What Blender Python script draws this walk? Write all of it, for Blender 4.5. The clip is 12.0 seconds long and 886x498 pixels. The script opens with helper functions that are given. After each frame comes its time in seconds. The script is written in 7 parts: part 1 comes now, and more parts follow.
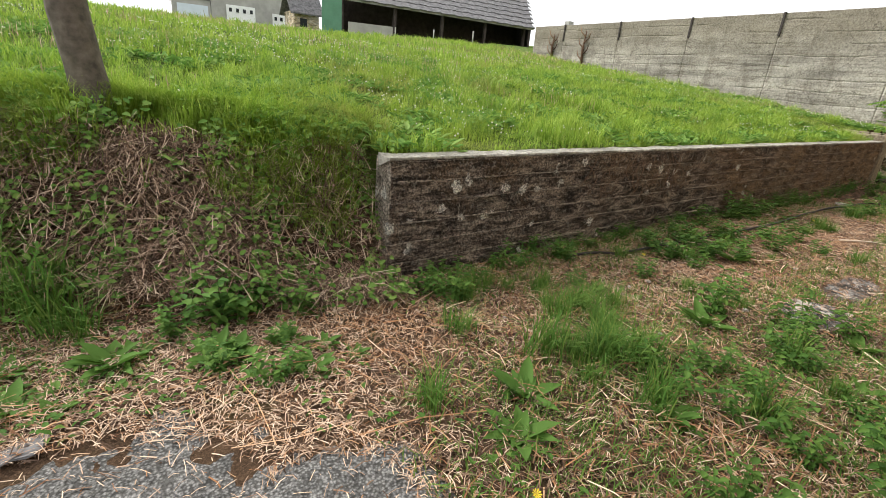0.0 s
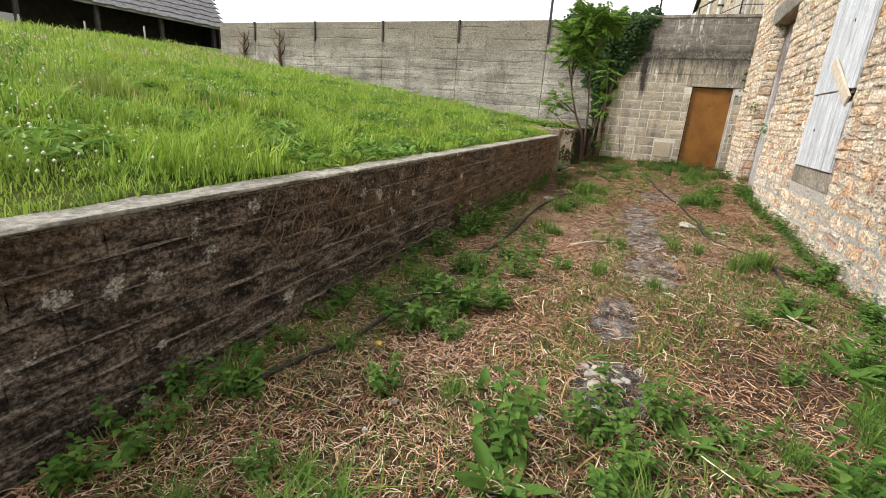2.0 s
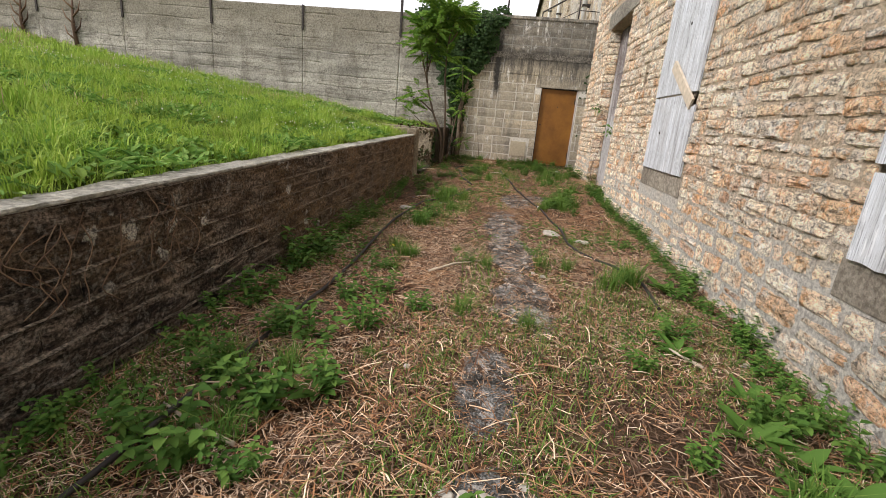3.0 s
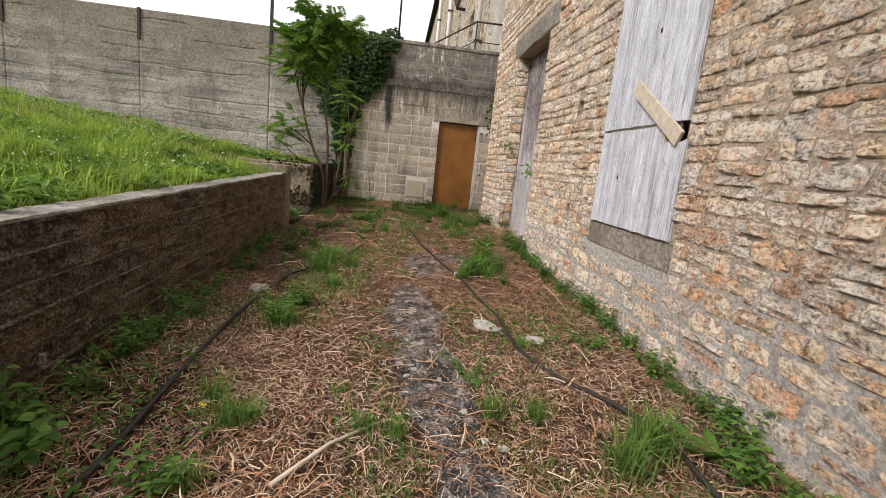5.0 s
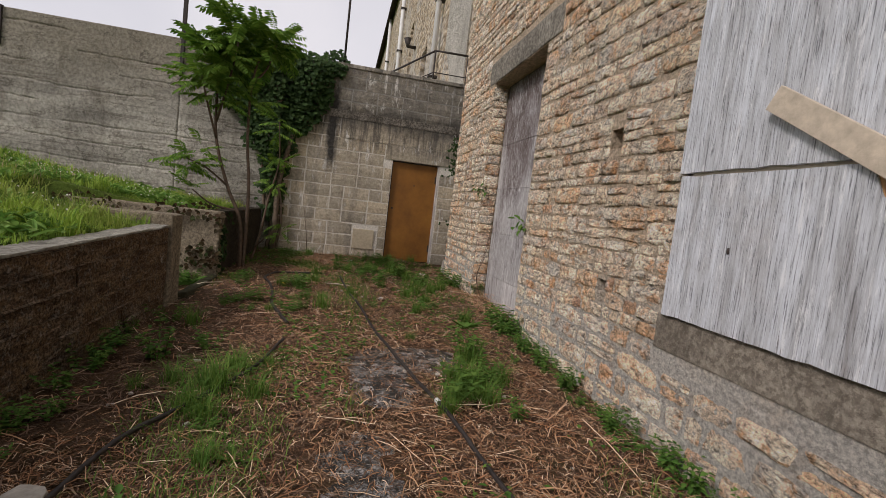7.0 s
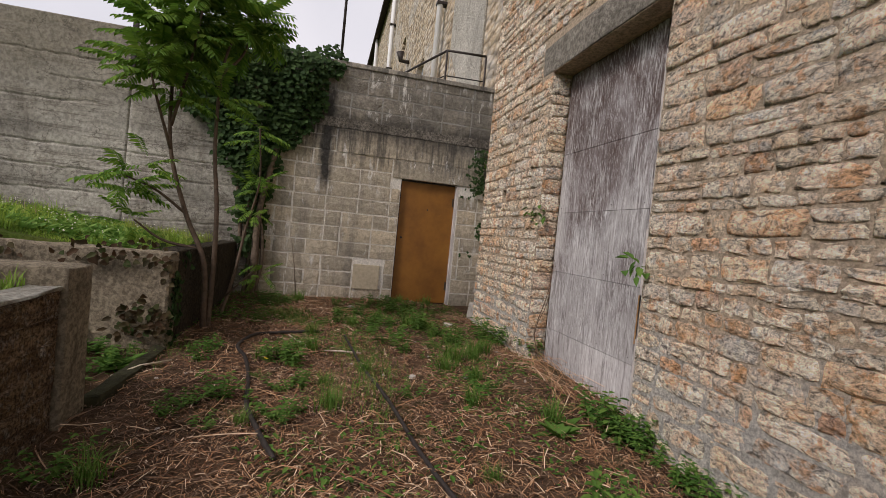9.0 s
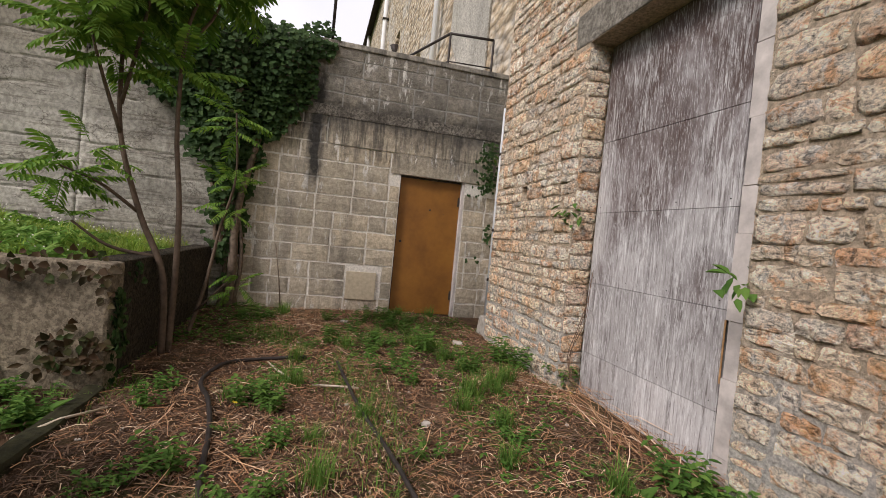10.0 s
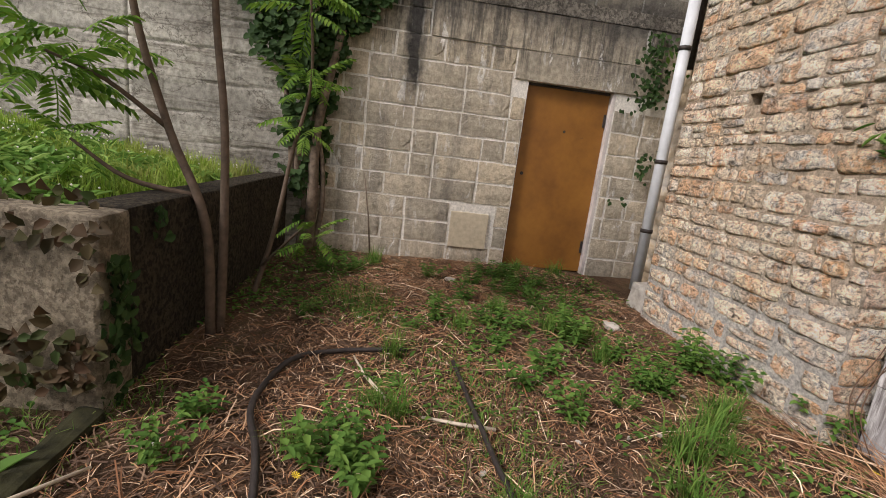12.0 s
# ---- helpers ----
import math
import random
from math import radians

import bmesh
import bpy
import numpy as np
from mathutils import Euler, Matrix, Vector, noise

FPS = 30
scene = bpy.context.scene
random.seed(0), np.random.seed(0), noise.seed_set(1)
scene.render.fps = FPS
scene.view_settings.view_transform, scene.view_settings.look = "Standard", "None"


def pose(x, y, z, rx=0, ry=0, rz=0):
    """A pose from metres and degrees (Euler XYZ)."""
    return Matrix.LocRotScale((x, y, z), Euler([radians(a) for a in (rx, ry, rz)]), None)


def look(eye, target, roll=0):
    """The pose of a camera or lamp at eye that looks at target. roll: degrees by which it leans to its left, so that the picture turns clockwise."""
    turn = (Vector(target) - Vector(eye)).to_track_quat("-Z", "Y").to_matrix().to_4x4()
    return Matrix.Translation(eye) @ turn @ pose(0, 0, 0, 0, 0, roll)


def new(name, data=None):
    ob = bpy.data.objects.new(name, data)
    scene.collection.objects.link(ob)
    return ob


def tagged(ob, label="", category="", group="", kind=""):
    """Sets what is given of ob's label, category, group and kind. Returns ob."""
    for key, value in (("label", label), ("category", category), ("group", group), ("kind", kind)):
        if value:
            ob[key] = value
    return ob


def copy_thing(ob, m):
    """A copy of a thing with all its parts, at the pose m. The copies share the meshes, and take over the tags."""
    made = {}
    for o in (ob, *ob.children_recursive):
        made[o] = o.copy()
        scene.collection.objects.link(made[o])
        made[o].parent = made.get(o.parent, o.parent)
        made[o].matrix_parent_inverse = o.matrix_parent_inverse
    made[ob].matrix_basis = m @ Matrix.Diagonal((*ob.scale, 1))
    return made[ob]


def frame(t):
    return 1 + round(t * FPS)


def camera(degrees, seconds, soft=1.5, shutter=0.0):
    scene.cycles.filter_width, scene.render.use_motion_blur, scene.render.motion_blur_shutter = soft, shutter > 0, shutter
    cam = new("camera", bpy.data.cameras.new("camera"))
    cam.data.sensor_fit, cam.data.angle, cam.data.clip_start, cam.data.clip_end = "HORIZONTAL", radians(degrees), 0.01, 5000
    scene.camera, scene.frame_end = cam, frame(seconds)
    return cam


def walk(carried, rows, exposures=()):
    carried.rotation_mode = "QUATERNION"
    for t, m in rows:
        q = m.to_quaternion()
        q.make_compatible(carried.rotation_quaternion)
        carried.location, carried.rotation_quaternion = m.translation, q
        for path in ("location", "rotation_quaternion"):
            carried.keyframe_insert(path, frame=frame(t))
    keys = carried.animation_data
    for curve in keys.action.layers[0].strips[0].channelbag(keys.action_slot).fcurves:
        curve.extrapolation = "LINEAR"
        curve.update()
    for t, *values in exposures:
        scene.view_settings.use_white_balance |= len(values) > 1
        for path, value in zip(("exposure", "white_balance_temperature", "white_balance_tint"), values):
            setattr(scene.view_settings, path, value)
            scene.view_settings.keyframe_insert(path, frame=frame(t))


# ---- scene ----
cam = camera(87.8, 12.0, soft=0.6)
METRES, EYE, TILT, LEAN, TURN = 11.5, 1.327, 0.0, 0.0, -35.0
ROWS = [
    (0.0, 0.0, 0.0, 0.0, 1.77, -20.14, -4.84),
    (0.5, 0.0086, 0.0418, -0.0013, -4.01, -18.95, -4.48),
    (1.0, 0.0216, 0.0773, -0.0042, -12.73, -18.6, -4.43),
    (1.5, 0.0385, 0.1155, -0.0018, -21.78, -18.03, -3.61),
    (2.0, 0.0695, 0.1478, -0.0041, -30.94, -16.78, -3.87),
    (2.5, 0.1004, 0.1691, -0.0018, -40.02, -16.17, -4.62),
    (3.0, 0.138, 0.2019, -0.0024, -47.16, -15.89, -4.94),
    (5.0, 0.2736, 0.3114, -0.0024, -60.49, -10.37, -5.91),
    (5.5, 0.3102, 0.33, 0.0026, -64.9, -6.87, -7.17),
    (6.0, 0.3479, 0.3553, 0.0044, -66.75, -5.24, -6.67),
    (6.5, 0.3806, 0.3797, -0.0, -66.75, -5.12, -6.45),
    (7.0, 0.413, 0.4096, 0.0044, -67.34, -4.53, -6.64),
    (9.0, 0.5391, 0.5228, 0.0082, -69.39, -1.46, -5.59),
    (9.5, 0.569, 0.5457, 0.005, -69.28, -1.48, -5.42),
    (10.0, 0.6042, 0.5667, 0.0094, -70.52, -1.2, -5.58),
    (10.5, 0.6354, 0.5922, 0.0073, -73.96, -0.96, -5.29),
    (11.0, 0.6639, 0.6157, 0.0101, -76.66, -1.53, -4.55),
    (11.5, 0.6992, 0.6344, 0.0105, -73.23, -3.32, -4.67),
    (12.0, 0.7149, 0.6588, 0.0108, -60.05, -11.64, -6.88),
]
walk(cam, [(t, pose(0, 0, EYE, TILT, LEAN, TURN) @ pose(METRES * x, METRES * y, METRES * z, 90 + pitch, roll, yaw)) for t, x, y, z, yaw, pitch, roll in ROWS], [(0.0, 1.59, 6500, 10), (2.0, 1.50, 6500, 11), (3.0, 1.20, 6500, 14), (5.5, 0.96, 6500, 18), (6.5, 0.50, 6500, 18), (7.2, 0.42, 6500, 18), (9.5, 0.68, 6500, 19), (10.5, 1.04, 6500, 18), (12.0, 1.14, 6500, 18)])

# ---- light ----
SUN_ELEV, SUN_AZ = 41.0, 30.0
world = bpy.data.worlds.new("overcast")
scene.world = world
world.use_nodes = True
wn, wl = world.node_tree.nodes, world.node_tree.links
wn.clear()
w_out, w_bg = wn.new("ShaderNodeOutputWorld"), wn.new("ShaderNodeBackground")
w_sky = wn.new("ShaderNodeTexSky")
w_sky.sky_type, w_sky.sun_disc = "NISHITA", False
w_sky.sun_elevation, w_sky.sun_rotation = radians(SUN_ELEV), radians(-SUN_AZ)
w_hsv = wn.new("ShaderNodeHueSaturation")
w_hsv.inputs["Saturation"].default_value = 0.35
w_tc, w_no, w_rp = wn.new("ShaderNodeTexCoord"), wn.new("ShaderNodeTexNoise"), wn.new("ShaderNodeValToRGB")
w_no.inputs["Scale"].default_value, w_no.inputs["Detail"].default_value = 2.2, 6
w_rp.color_ramp.elements[0].position, w_rp.color_ramp.elements[1].position = 0.3, 0.7
w_rp.color_ramp.elements[0].color, w_rp.color_ramp.elements[1].color = (8.2, 8.5, 8.9, 1), (10.4, 10.5, 10.6, 1)
w_mix = wn.new("ShaderNodeMix")
w_mix.data_type = "RGBA"
w_mix.inputs[0].default_value = 0.82
wl.new(w_tc.outputs["Generated"], w_no.inputs["Vector"])
wl.new(w_no.outputs["Fac"], w_rp.inputs["Fac"])
wl.new(w_sky.outputs["Color"], w_hsv.inputs["Color"])
wl.new(w_hsv.outputs["Color"], w_mix.inputs[6])
wl.new(w_rp.outputs["Color"], w_mix.inputs[7])
wl.new(w_mix.outputs[2], w_bg.inputs["Color"])
w_bg.inputs["Strength"].default_value = 0.063
wl.new(w_bg.outputs["Background"], w_out.inputs["Surface"])
sun = new("sun", bpy.data.lights.new("sun", "SUN"))
sun.data.energy, sun.data.angle, sun.data.color = 1.5, radians(16), (1.0, 0.96, 0.9)
sun.matrix_world = look((0, 0, 0), (math.sin(radians(SUN_AZ)) * math.cos(radians(SUN_ELEV)), -math.cos(radians(SUN_AZ)) * math.cos(radians(SUN_ELEV)), -math.sin(radians(SUN_ELEV))))


# ---- materials ----
class Graph:
    """A small way to write node materials."""

    def __init__(self, name, rough=0.9, metal=0.0, spec=0.3):
        self.mat = bpy.data.materials.new(name)
        self.mat.use_nodes = True
        self.n, self.l = self.mat.node_tree.nodes, self.mat.node_tree.links
        self.bsdf = self.n["Principled BSDF"]
        self.bsdf.inputs["Roughness"].default_value = rough
        self.bsdf.inputs["Metallic"].default_value = metal
        self.bsdf.inputs["Specular IOR Level"].default_value = spec
        self.geo = self.n.new("ShaderNodeNewGeometry")
        self.pos = self.geo.outputs["Position"]

    def put(self, a, b):
        if isinstance(a, (int, float)):
            b.default_value = a
        elif isinstance(a, tuple):
            b.default_value = (*a, 1) if len(a) == 3 and len(b.default_value) == 4 else a
        else:
            self.l.new(a, b)

    def stretch(self, x, y, z):
        m = self.n.new("ShaderNodeVectorMath")
        m.operation = "MULTIPLY"
        self.l.new(self.pos, m.inputs[0])
        m.inputs[1].default_value = (x, y, z)
        return m.outputs[0]

    def noise(self, scale, detail=5, rough=0.6, vec=None, warp=0.0):
        k = self.n.new("ShaderNodeTexNoise")
        self.l.new(vec or self.pos, k.inputs["Vector"])
        k.inputs["Scale"].default_value, k.inputs["Detail"].default_value, k.inputs["Roughness"].default_value = scale, detail, rough
        k.inputs["Distortion"].default_value = warp
        return k.outputs["Fac"]

    def voronoi(self, scale, feature="F1", vec=None):
        k = self.n.new("ShaderNodeTexVoronoi")
        k.feature = feature
        self.l.new(vec or self.pos, k.inputs["Vector"])
        k.inputs["Scale"].default_value = scale
        return k.outputs["Distance"]

    def ramp(self, fac, *stops):
        r = self.n.new("ShaderNodeValToRGB")
        e = r.color_ramp.elements
        while len(e) < len(stops):
            e.new(1)
        for el, (p, c) in zip(e, stops):
            el.position = p
            el.color = (c, c, c, 1) if isinstance(c, (int, float)) else (*c, 1)
        self.put(fac, r.inputs["Fac"])
        return r.outputs["Color"]

    def mix(self, a, b, fac, blend="MIX"):
        m = self.n.new("ShaderNodeMix")
        m.data_type, m.blend_type = "RGBA", blend
        self.put(fac, m.inputs[0]), self.put(a, m.inputs[6]), self.put(b, m.inputs[7])
        return m.outputs[2]

    def calc(self, op, a, b=0.0):
        m = self.n.new("ShaderNodeMath")
        m.operation = op
        self.put(a, m.inputs[0]), self.put(b, m.inputs[1])
        return m.outputs[0]

    def axis(self, i):
        s = self.n.new("ShaderNodeSeparateXYZ")
        self.l.new(self.pos, s.inputs[0])
        return s.outputs[i]

    def piece(self):
        return self.n.new("ShaderNodeObjectInfo").outputs["Random"]

    def island(self):
        return self.geo.outputs["Random Per Island"]

    def done(self, colour, height=None, strength=0.5, dist=0.02, rough=None, leaf=0.0):
        self.put(colour, self.bsdf.inputs["Base Color"])
        if rough is not None:
            self.put(rough, self.bsdf.inputs["Roughness"])
        if height is not None:
            b = self.n.new("ShaderNodeBump")
            b.inputs["Strength"].default_value, b.inputs["Distance"].default_value = strength, dist
            self.l.new(height, b.inputs["Height"])
            self.l.new(b.outputs[0], self.bsdf.inputs["Normal"])
        if leaf:
            t, m = self.n.new("ShaderNodeBsdfTranslucent"), self.n.new("ShaderNodeMixShader")
            self.put(colour, t.inputs["Color"])
            m.inputs[0].default_value = leaf
            self.l.new(self.bsdf.outputs[0], m.inputs[1]), self.l.new(t.outputs[0], m.inputs[2])
            self.l.new(m.outputs[0], self.n["Material Output"].inputs["Surface"])
        return self.mat


def plain(name, colour, rough=0.7, metal=0.0, vary=0.25, scale=14, bump=0.3):
    g = Graph(name, rough, metal)
    f = g.noise(scale, 6)
    dark, light = tuple(c * (1 - vary) for c in colour), tuple(min(1, c * (1 + vary)) for c in colour)
    return g.done(g.ramp(f, (0.3, dark), (0.7, light)), g.noise(scale * 5, 4), bump, 0.004)


def make_stone(joined):
    g = Graph("joined_house_stone" if joined else "house_stone", 0.93, 0, 0.2)
    r = g.island() if joined else g.piece()
    base = g.ramp(r, (0.0, (0.52, 0.46, 0.39)), (0.14, (0.68, 0.56, 0.42)), (0.28, (0.74, 0.64, 0.51)), (0.42, (0.57, 0.52, 0.46)), (0.55, (0.70, 0.53, 0.35)), (0.66, (0.77, 0.67, 0.53)),
                  (0.76, (0.65, 0.57, 0.48)), (0.84, (0.66, 0.43, 0.25)), (0.91, (0.58, 0.32, 0.17)), (0.96, (0.36, 0.19, 0.12)), (1.0, (0.74, 0.65, 0.53)))
    base = g.mix(base, (0.76, 0.64, 0.48), 0.18)
    flake = g.noise(1.0, 9, 0.72, g.stretch(13, 13, 27), 1.1)
    pit = g.noise(46, 6, 0.78)
    grain = g.mix(g.ramp(flake, (0.37, 0.30), (0.45, 0.92), (0.58, 1.36)), g.ramp(pit, (0.37, 0.44), (0.46, 1.04), (0.62, 1.5)), 1.0, "MULTIPLY")
    grain = g.mix(grain, g.ramp(g.calc("FRACT", g.calc("MULTIPLY", r, 17.3)), (0.0, 0.88), (0.5, 1.0), (1.0, 1.12)), 1.0, "MULTIPLY")
    patch = g.noise(5.0, 5, 0.65)
    base = g.mix(base, (0.80, 0.72, 0.56), g.ramp(patch, (0.40, 0.6), (0.50, 0.0)))
    base = g.mix(base, (0.70, 0.48, 0.30), g.ramp(patch, (0.53, 0.0), (0.61, 0.55)))
    base = g.mix(base, (0.66, 0.48, 0.34), g.ramp(g.noise(2.3, 5, 0.7), (0.54, 0.0), (0.64, 0.55)))
    rust = g.ramp(g.noise(7.5, 7, 0.75, None, 0.6), (0.53, 0.0), (0.59, 1.0))
    col = g.mix(base, (0.52, 0.25, 0.09), g.calc("MULTIPLY", rust, 0.62))
    lichen = g.ramp(g.noise(11, 7, 0.75), (0.55, 0.0), (0.61, 1.0))
    col = g.mix(col, (0.56, 0.56, 0.53), g.calc("MULTIPLY", lichen, 0.6))
    smear = g.calc("MULTIPLY", g.ramp(g.calc("ADD", g.axis(2), g.calc("MULTIPLY", g.noise(3.0, 6, 0.7), 1.1)), (0.62, 1.0), (1.0, 0.0)), g.ramp(g.noise(9, 6, 0.7), (0.46, 0.0), (0.56, 0.8)))
    col = g.mix(col, (0.56, 0.52, 0.45), g.calc("MULTIPLY", smear, 0.6))
    col = g.mix(col, grain, 1.0, "MULTIPLY")
    return g.done(col, g.mix(flake, pit, 0.35), 1.0, 0.10)


STONE, STONE_JOINED = make_stone(False), make_stone(True)


def make_mortar():
    g = Graph("house_mortar", 0.95, 0, 0.15)
    low = g.ramp(g.calc("MULTIPLY", g.calc("ADD", g.axis(2), g.calc("MULTIPLY", g.noise(1.3, 5, 0.7), 1.3)), 0.4), (0.52, 0.0), (0.68, 1.0))
    col = g.mix((0.64, 0.60, 0.53), (0.63, 0.50, 0.36), low)
    col = g.mix(col, (0.42, 0.32, 0.23), g.calc("MULTIPLY", g.ramp(g.noise(4, 6, 0.7), (0.53, 0.0), (0.64, 1.0)), 0.4))
    col = g.mix(col, g.ramp(g.noise(34, 6, 0.75), (0.4, 0.6), (0.6, 1.2)), 1.0, "MULTIPLY")
    return g.done(col, g.noise(38, 6, 0.75), 1.0, 0.05)


MORTAR = make_mortar()


def make_concrete(name, light, dark, streak=1.0, kind=""):
    g = Graph(name, 0.93, 0, 0.2)
    big = g.ramp(g.noise(0.7, 5, 0.6), (0.35, 0.0), (0.65, 1.0))
    col = g.mix(light, tuple(c * 0.66 for c in light), big)
    run = g.ramp(g.noise(1.0, 8, 0.7, g.stretch(2.6, 2.6, 0.9), 0.8), (0.50, 0.0), (0.62, 1.0))
    col = g.mix(col, dark, g.calc("MULTIPLY", run, 0.6 * streak))
    if kind == "runs":
        lines = g.ramp(g.noise(1.0, 8, 0.7, g.stretch(5, 5, 0.8)), (0.48, 0.0), (0.58, 1.0))
    elif kind == "grit":
        lines = g.ramp(g.noise(34, 5, 0.7), (0.48, 0.0), (0.54, 0.9))
    else:
        lines = g.calc("MULTIPLY", g.ramp(g.noise(1.0, 8, 0.6, g.stretch(0.22, 0.22, 5.5), 0.15), (0.485, 0.0), (0.503, 1.0), (0.512, 1.0), (0.535, 0.0)), g.ramp(g.noise(1.8, 3), (0.40, 0.15), (0.5, 1.0)))
    col = g.mix(col, dark, g.calc("MULTIPLY", lines, 0.8 * streak))
    if kind == "cast":
        lift = g.ramp(g.noise(1.0, 3, 0.5, g.stretch(0.5, 0.5, 3.2)), (0.38, 0.78), (0.5, 1.0), (0.6, 1.2))
        col = g.mix(col, lift, 1.0, "MULTIPLY")
        brown = g.ramp(g.calc("MULTIPLY", g.calc("ADD", g.axis(2), g.calc("MULTIPLY", g.noise(1.1, 6, 0.7), 1.5)), 0.2), (0.66, 0.0), (0.86, 0.75))
        col = g.mix(col, (0.21, 0.185, 0.14), brown)
        crack = g.ramp(g.noise(1.0, 7, 0.62, g.stretch(1.1, 1.1, 2.1), 0.4), (0.492, 0.0), (0.499, 1.0), (0.503, 1.0), (0.510, 0.0))
        col = g.mix(col, (0.09, 0.075, 0.06), g.calc("MULTIPLY", crack, 0.7))
    col = g.mix(col, g.ramp(g.noise(22, 7, 0.7), (0.4, 0.72), (0.6, 1.2)), 1.0, "MULTIPLY")
    pits = g.ramp(g.voronoi(60), (0.06, 0.0), (0.2, 1.0))
    return g.done(col, g.mix(g.noise(24, 8, 0.75), pits, 0.3), 1.0 if kind == "grit" else 0.6, 0.06 if kind == "grit" else 0.015)


CONCRETE = make_concrete("weathered_concrete", (0.41, 0.385, 0.33), (0.12, 0.10, 0.08), 0.75, "cast")
CAP = make_concrete("coping_concrete", (0.64, 0.61, 0.53), (0.24, 0.22, 0.18), 0.6, "grit")
LINTEL = make_concrete("lintel_concrete", (0.42, 0.385, 0.325), (0.07, 0.067, 0.06), 0.85, "runs")
PIER = make_concrete("pier_concrete", (0.46, 0.385, 0.275), (0.09, 0.07, 0.05), 0.65, "grit")
DARK_LINTEL = make_concrete("dark_lintel", (0.27, 0.245, 0.205), (0.06, 0.054, 0.045), 1.0, "grit")
GATE_LINTEL = make_concrete("gateway_lintel", (0.44, 0.40, 0.33), (0.12, 0.105, 0.085), 0.8, "grit")
# side wall: dark brown moss, with the wall's shade put into the colour too
SHADED_MOSSY = make_concrete("shaded_mossy_concrete", (0.085, 0.068, 0.046), (0.02, 0.017, 0.012), 1.2, "grit")
SILL = make_concrete("sill_concrete", (0.46, 0.40, 0.32), (0.15, 0.125, 0.095), 0.7, "grit")


def drip(g):
    """A black run-off stain down the block wall."""
    off = g.calc("ADD", g.calc("SUBTRACT", g.axis(1), 1.56), g.calc("MULTIPLY", g.noise(4, 5, 0.7), 0.2))
    band = g.ramp(g.calc("ABSOLUTE", g.calc("SUBTRACT", off, 0.0)), (0.05, 1.0), (0.13, 0.0))
    lo = g.ramp(g.calc("MULTIPLY", g.calc("ADD", g.axis(2), g.calc("MULTIPLY", g.noise(9, 4), 0.5)), 0.2), (0.42, 0.0), (0.5, 1.0), (0.74, 1.0), (0.8, 0.0))
    ledge = g.ramp(g.calc("ABSOLUTE", g.calc("SUBTRACT", g.calc("ADD", g.axis(2), g.calc("MULTIPLY", g.noise(3, 6, 0.7), 0.5)), 3.32)), (0.05, 0.75), (0.28, 0.0))
    return g.calc("MAXIMUM", g.calc("MULTIPLY", g.calc("MULTIPLY", band, lo), 0.97), ledge)


def make_block():
    """Hollow concrete blocks: pale, greyer in the upper courses, with run-off stains."""
    g = Graph("concrete_block", 0.95, 0, 0.2)
    base = g.ramp(g.piece(), (0.0, (0.38, 0.335, 0.26)), (0.5, (0.48, 0.42, 0.32)), (1.0, (0.56, 0.475, 0.345)))
    weather = g.calc("MULTIPLY", g.ramp(g.calc("MULTIPLY", g.calc("ADD", g.axis(2), g.calc("MULTIPLY", g.noise(1.6, 5, 0.7), 1.6)), 0.2), (0.66, 0.0), (0.82, 1.0)), 0.8)
    col = g.mix(base, g.ramp(g.noise(5, 6, 0.75), (0.4, (0.11, 0.105, 0.095)), (0.6, (0.25, 0.235, 0.205))), weather)
    run = g.ramp(g.noise(1.0, 6, 0.7, g.stretch(5, 5, 0.5)), (0.5, 0.0), (0.62, 1.0))
    col = g.mix(col, (0.20, 0.185, 0.16), g.calc("MULTIPLY", run, 0.5))
    streaks = g.noise(1.0, 7, 0.72, g.stretch(13, 13, 1.3), 0.2)
    under = g.ramp(g.calc("MULTIPLY", g.calc("ADD", g.axis(2), g.calc("MULTIPLY", g.noise(2.2, 4), 0.7)), 0.2), (0.53, 0.0), (0.60, 1.0), (0.68, 1.0), (0.74, 0.0))
    col = g.mix(col, (0.07, 0.066, 0.06), g.calc("MULTIPLY", g.ramp(streaks, (0.46, 0.0), (0.60, 0.75)), under))
    chalk = g.calc("MULTIPLY", g.ramp(g.noise(1.0, 6, 0.7, g.stretch(9, 9, 2.2), 0.3), (0.56, 0.0), (0.60, 0.8)), g.ramp(g.noise(1.6, 3), (0.48, 0.0), (0.56, 1.0)))
    col = g.mix(col, (0.72, 0.70, 0.65), chalk)
    col = g.mix(col, (0.045, 0.043, 0.04), drip(g))
    col = g.mix(col, g.ramp(g.noise(22, 6, 0.7), (0.4, 0.76), (0.6, 1.14)), 1.0, "MULTIPLY")
    return g.done(col, g.noise(60, 5, 0.75), 1.0, 0.02)


BLOCK = make_block()
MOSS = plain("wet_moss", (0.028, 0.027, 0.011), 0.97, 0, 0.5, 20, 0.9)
PLASTER = plain("vent_patch", (0.50, 0.43, 0.31), 0.95, 0, 0.15, 20)


def make_render():
    """Mortar between the blocks."""
    g = Graph("block_mortar", 0.95, 0, 0.2)
    weather = g.ramp(g.calc("MULTIPLY", g.calc("ADD", g.axis(2), g.calc("MULTIPLY", g.noise(1.6, 5, 0.7), 1.6)), 0.2), (0.66, 0.0), (0.82, 0.85))
    col = g.mix(g.mix((0.76, 0.72, 0.64), (0.27, 0.265, 0.245), weather), (0.05, 0.048, 0.045), drip(g))
    col = g.mix(col, g.ramp(g.noise(40, 8, 0.75), (0.3, 0.6), (0.7, 1.2)), 1.0, "MULTIPLY")
    return g.done(col, g.noise(50, 6, 0.8), 0.7, 0.015)


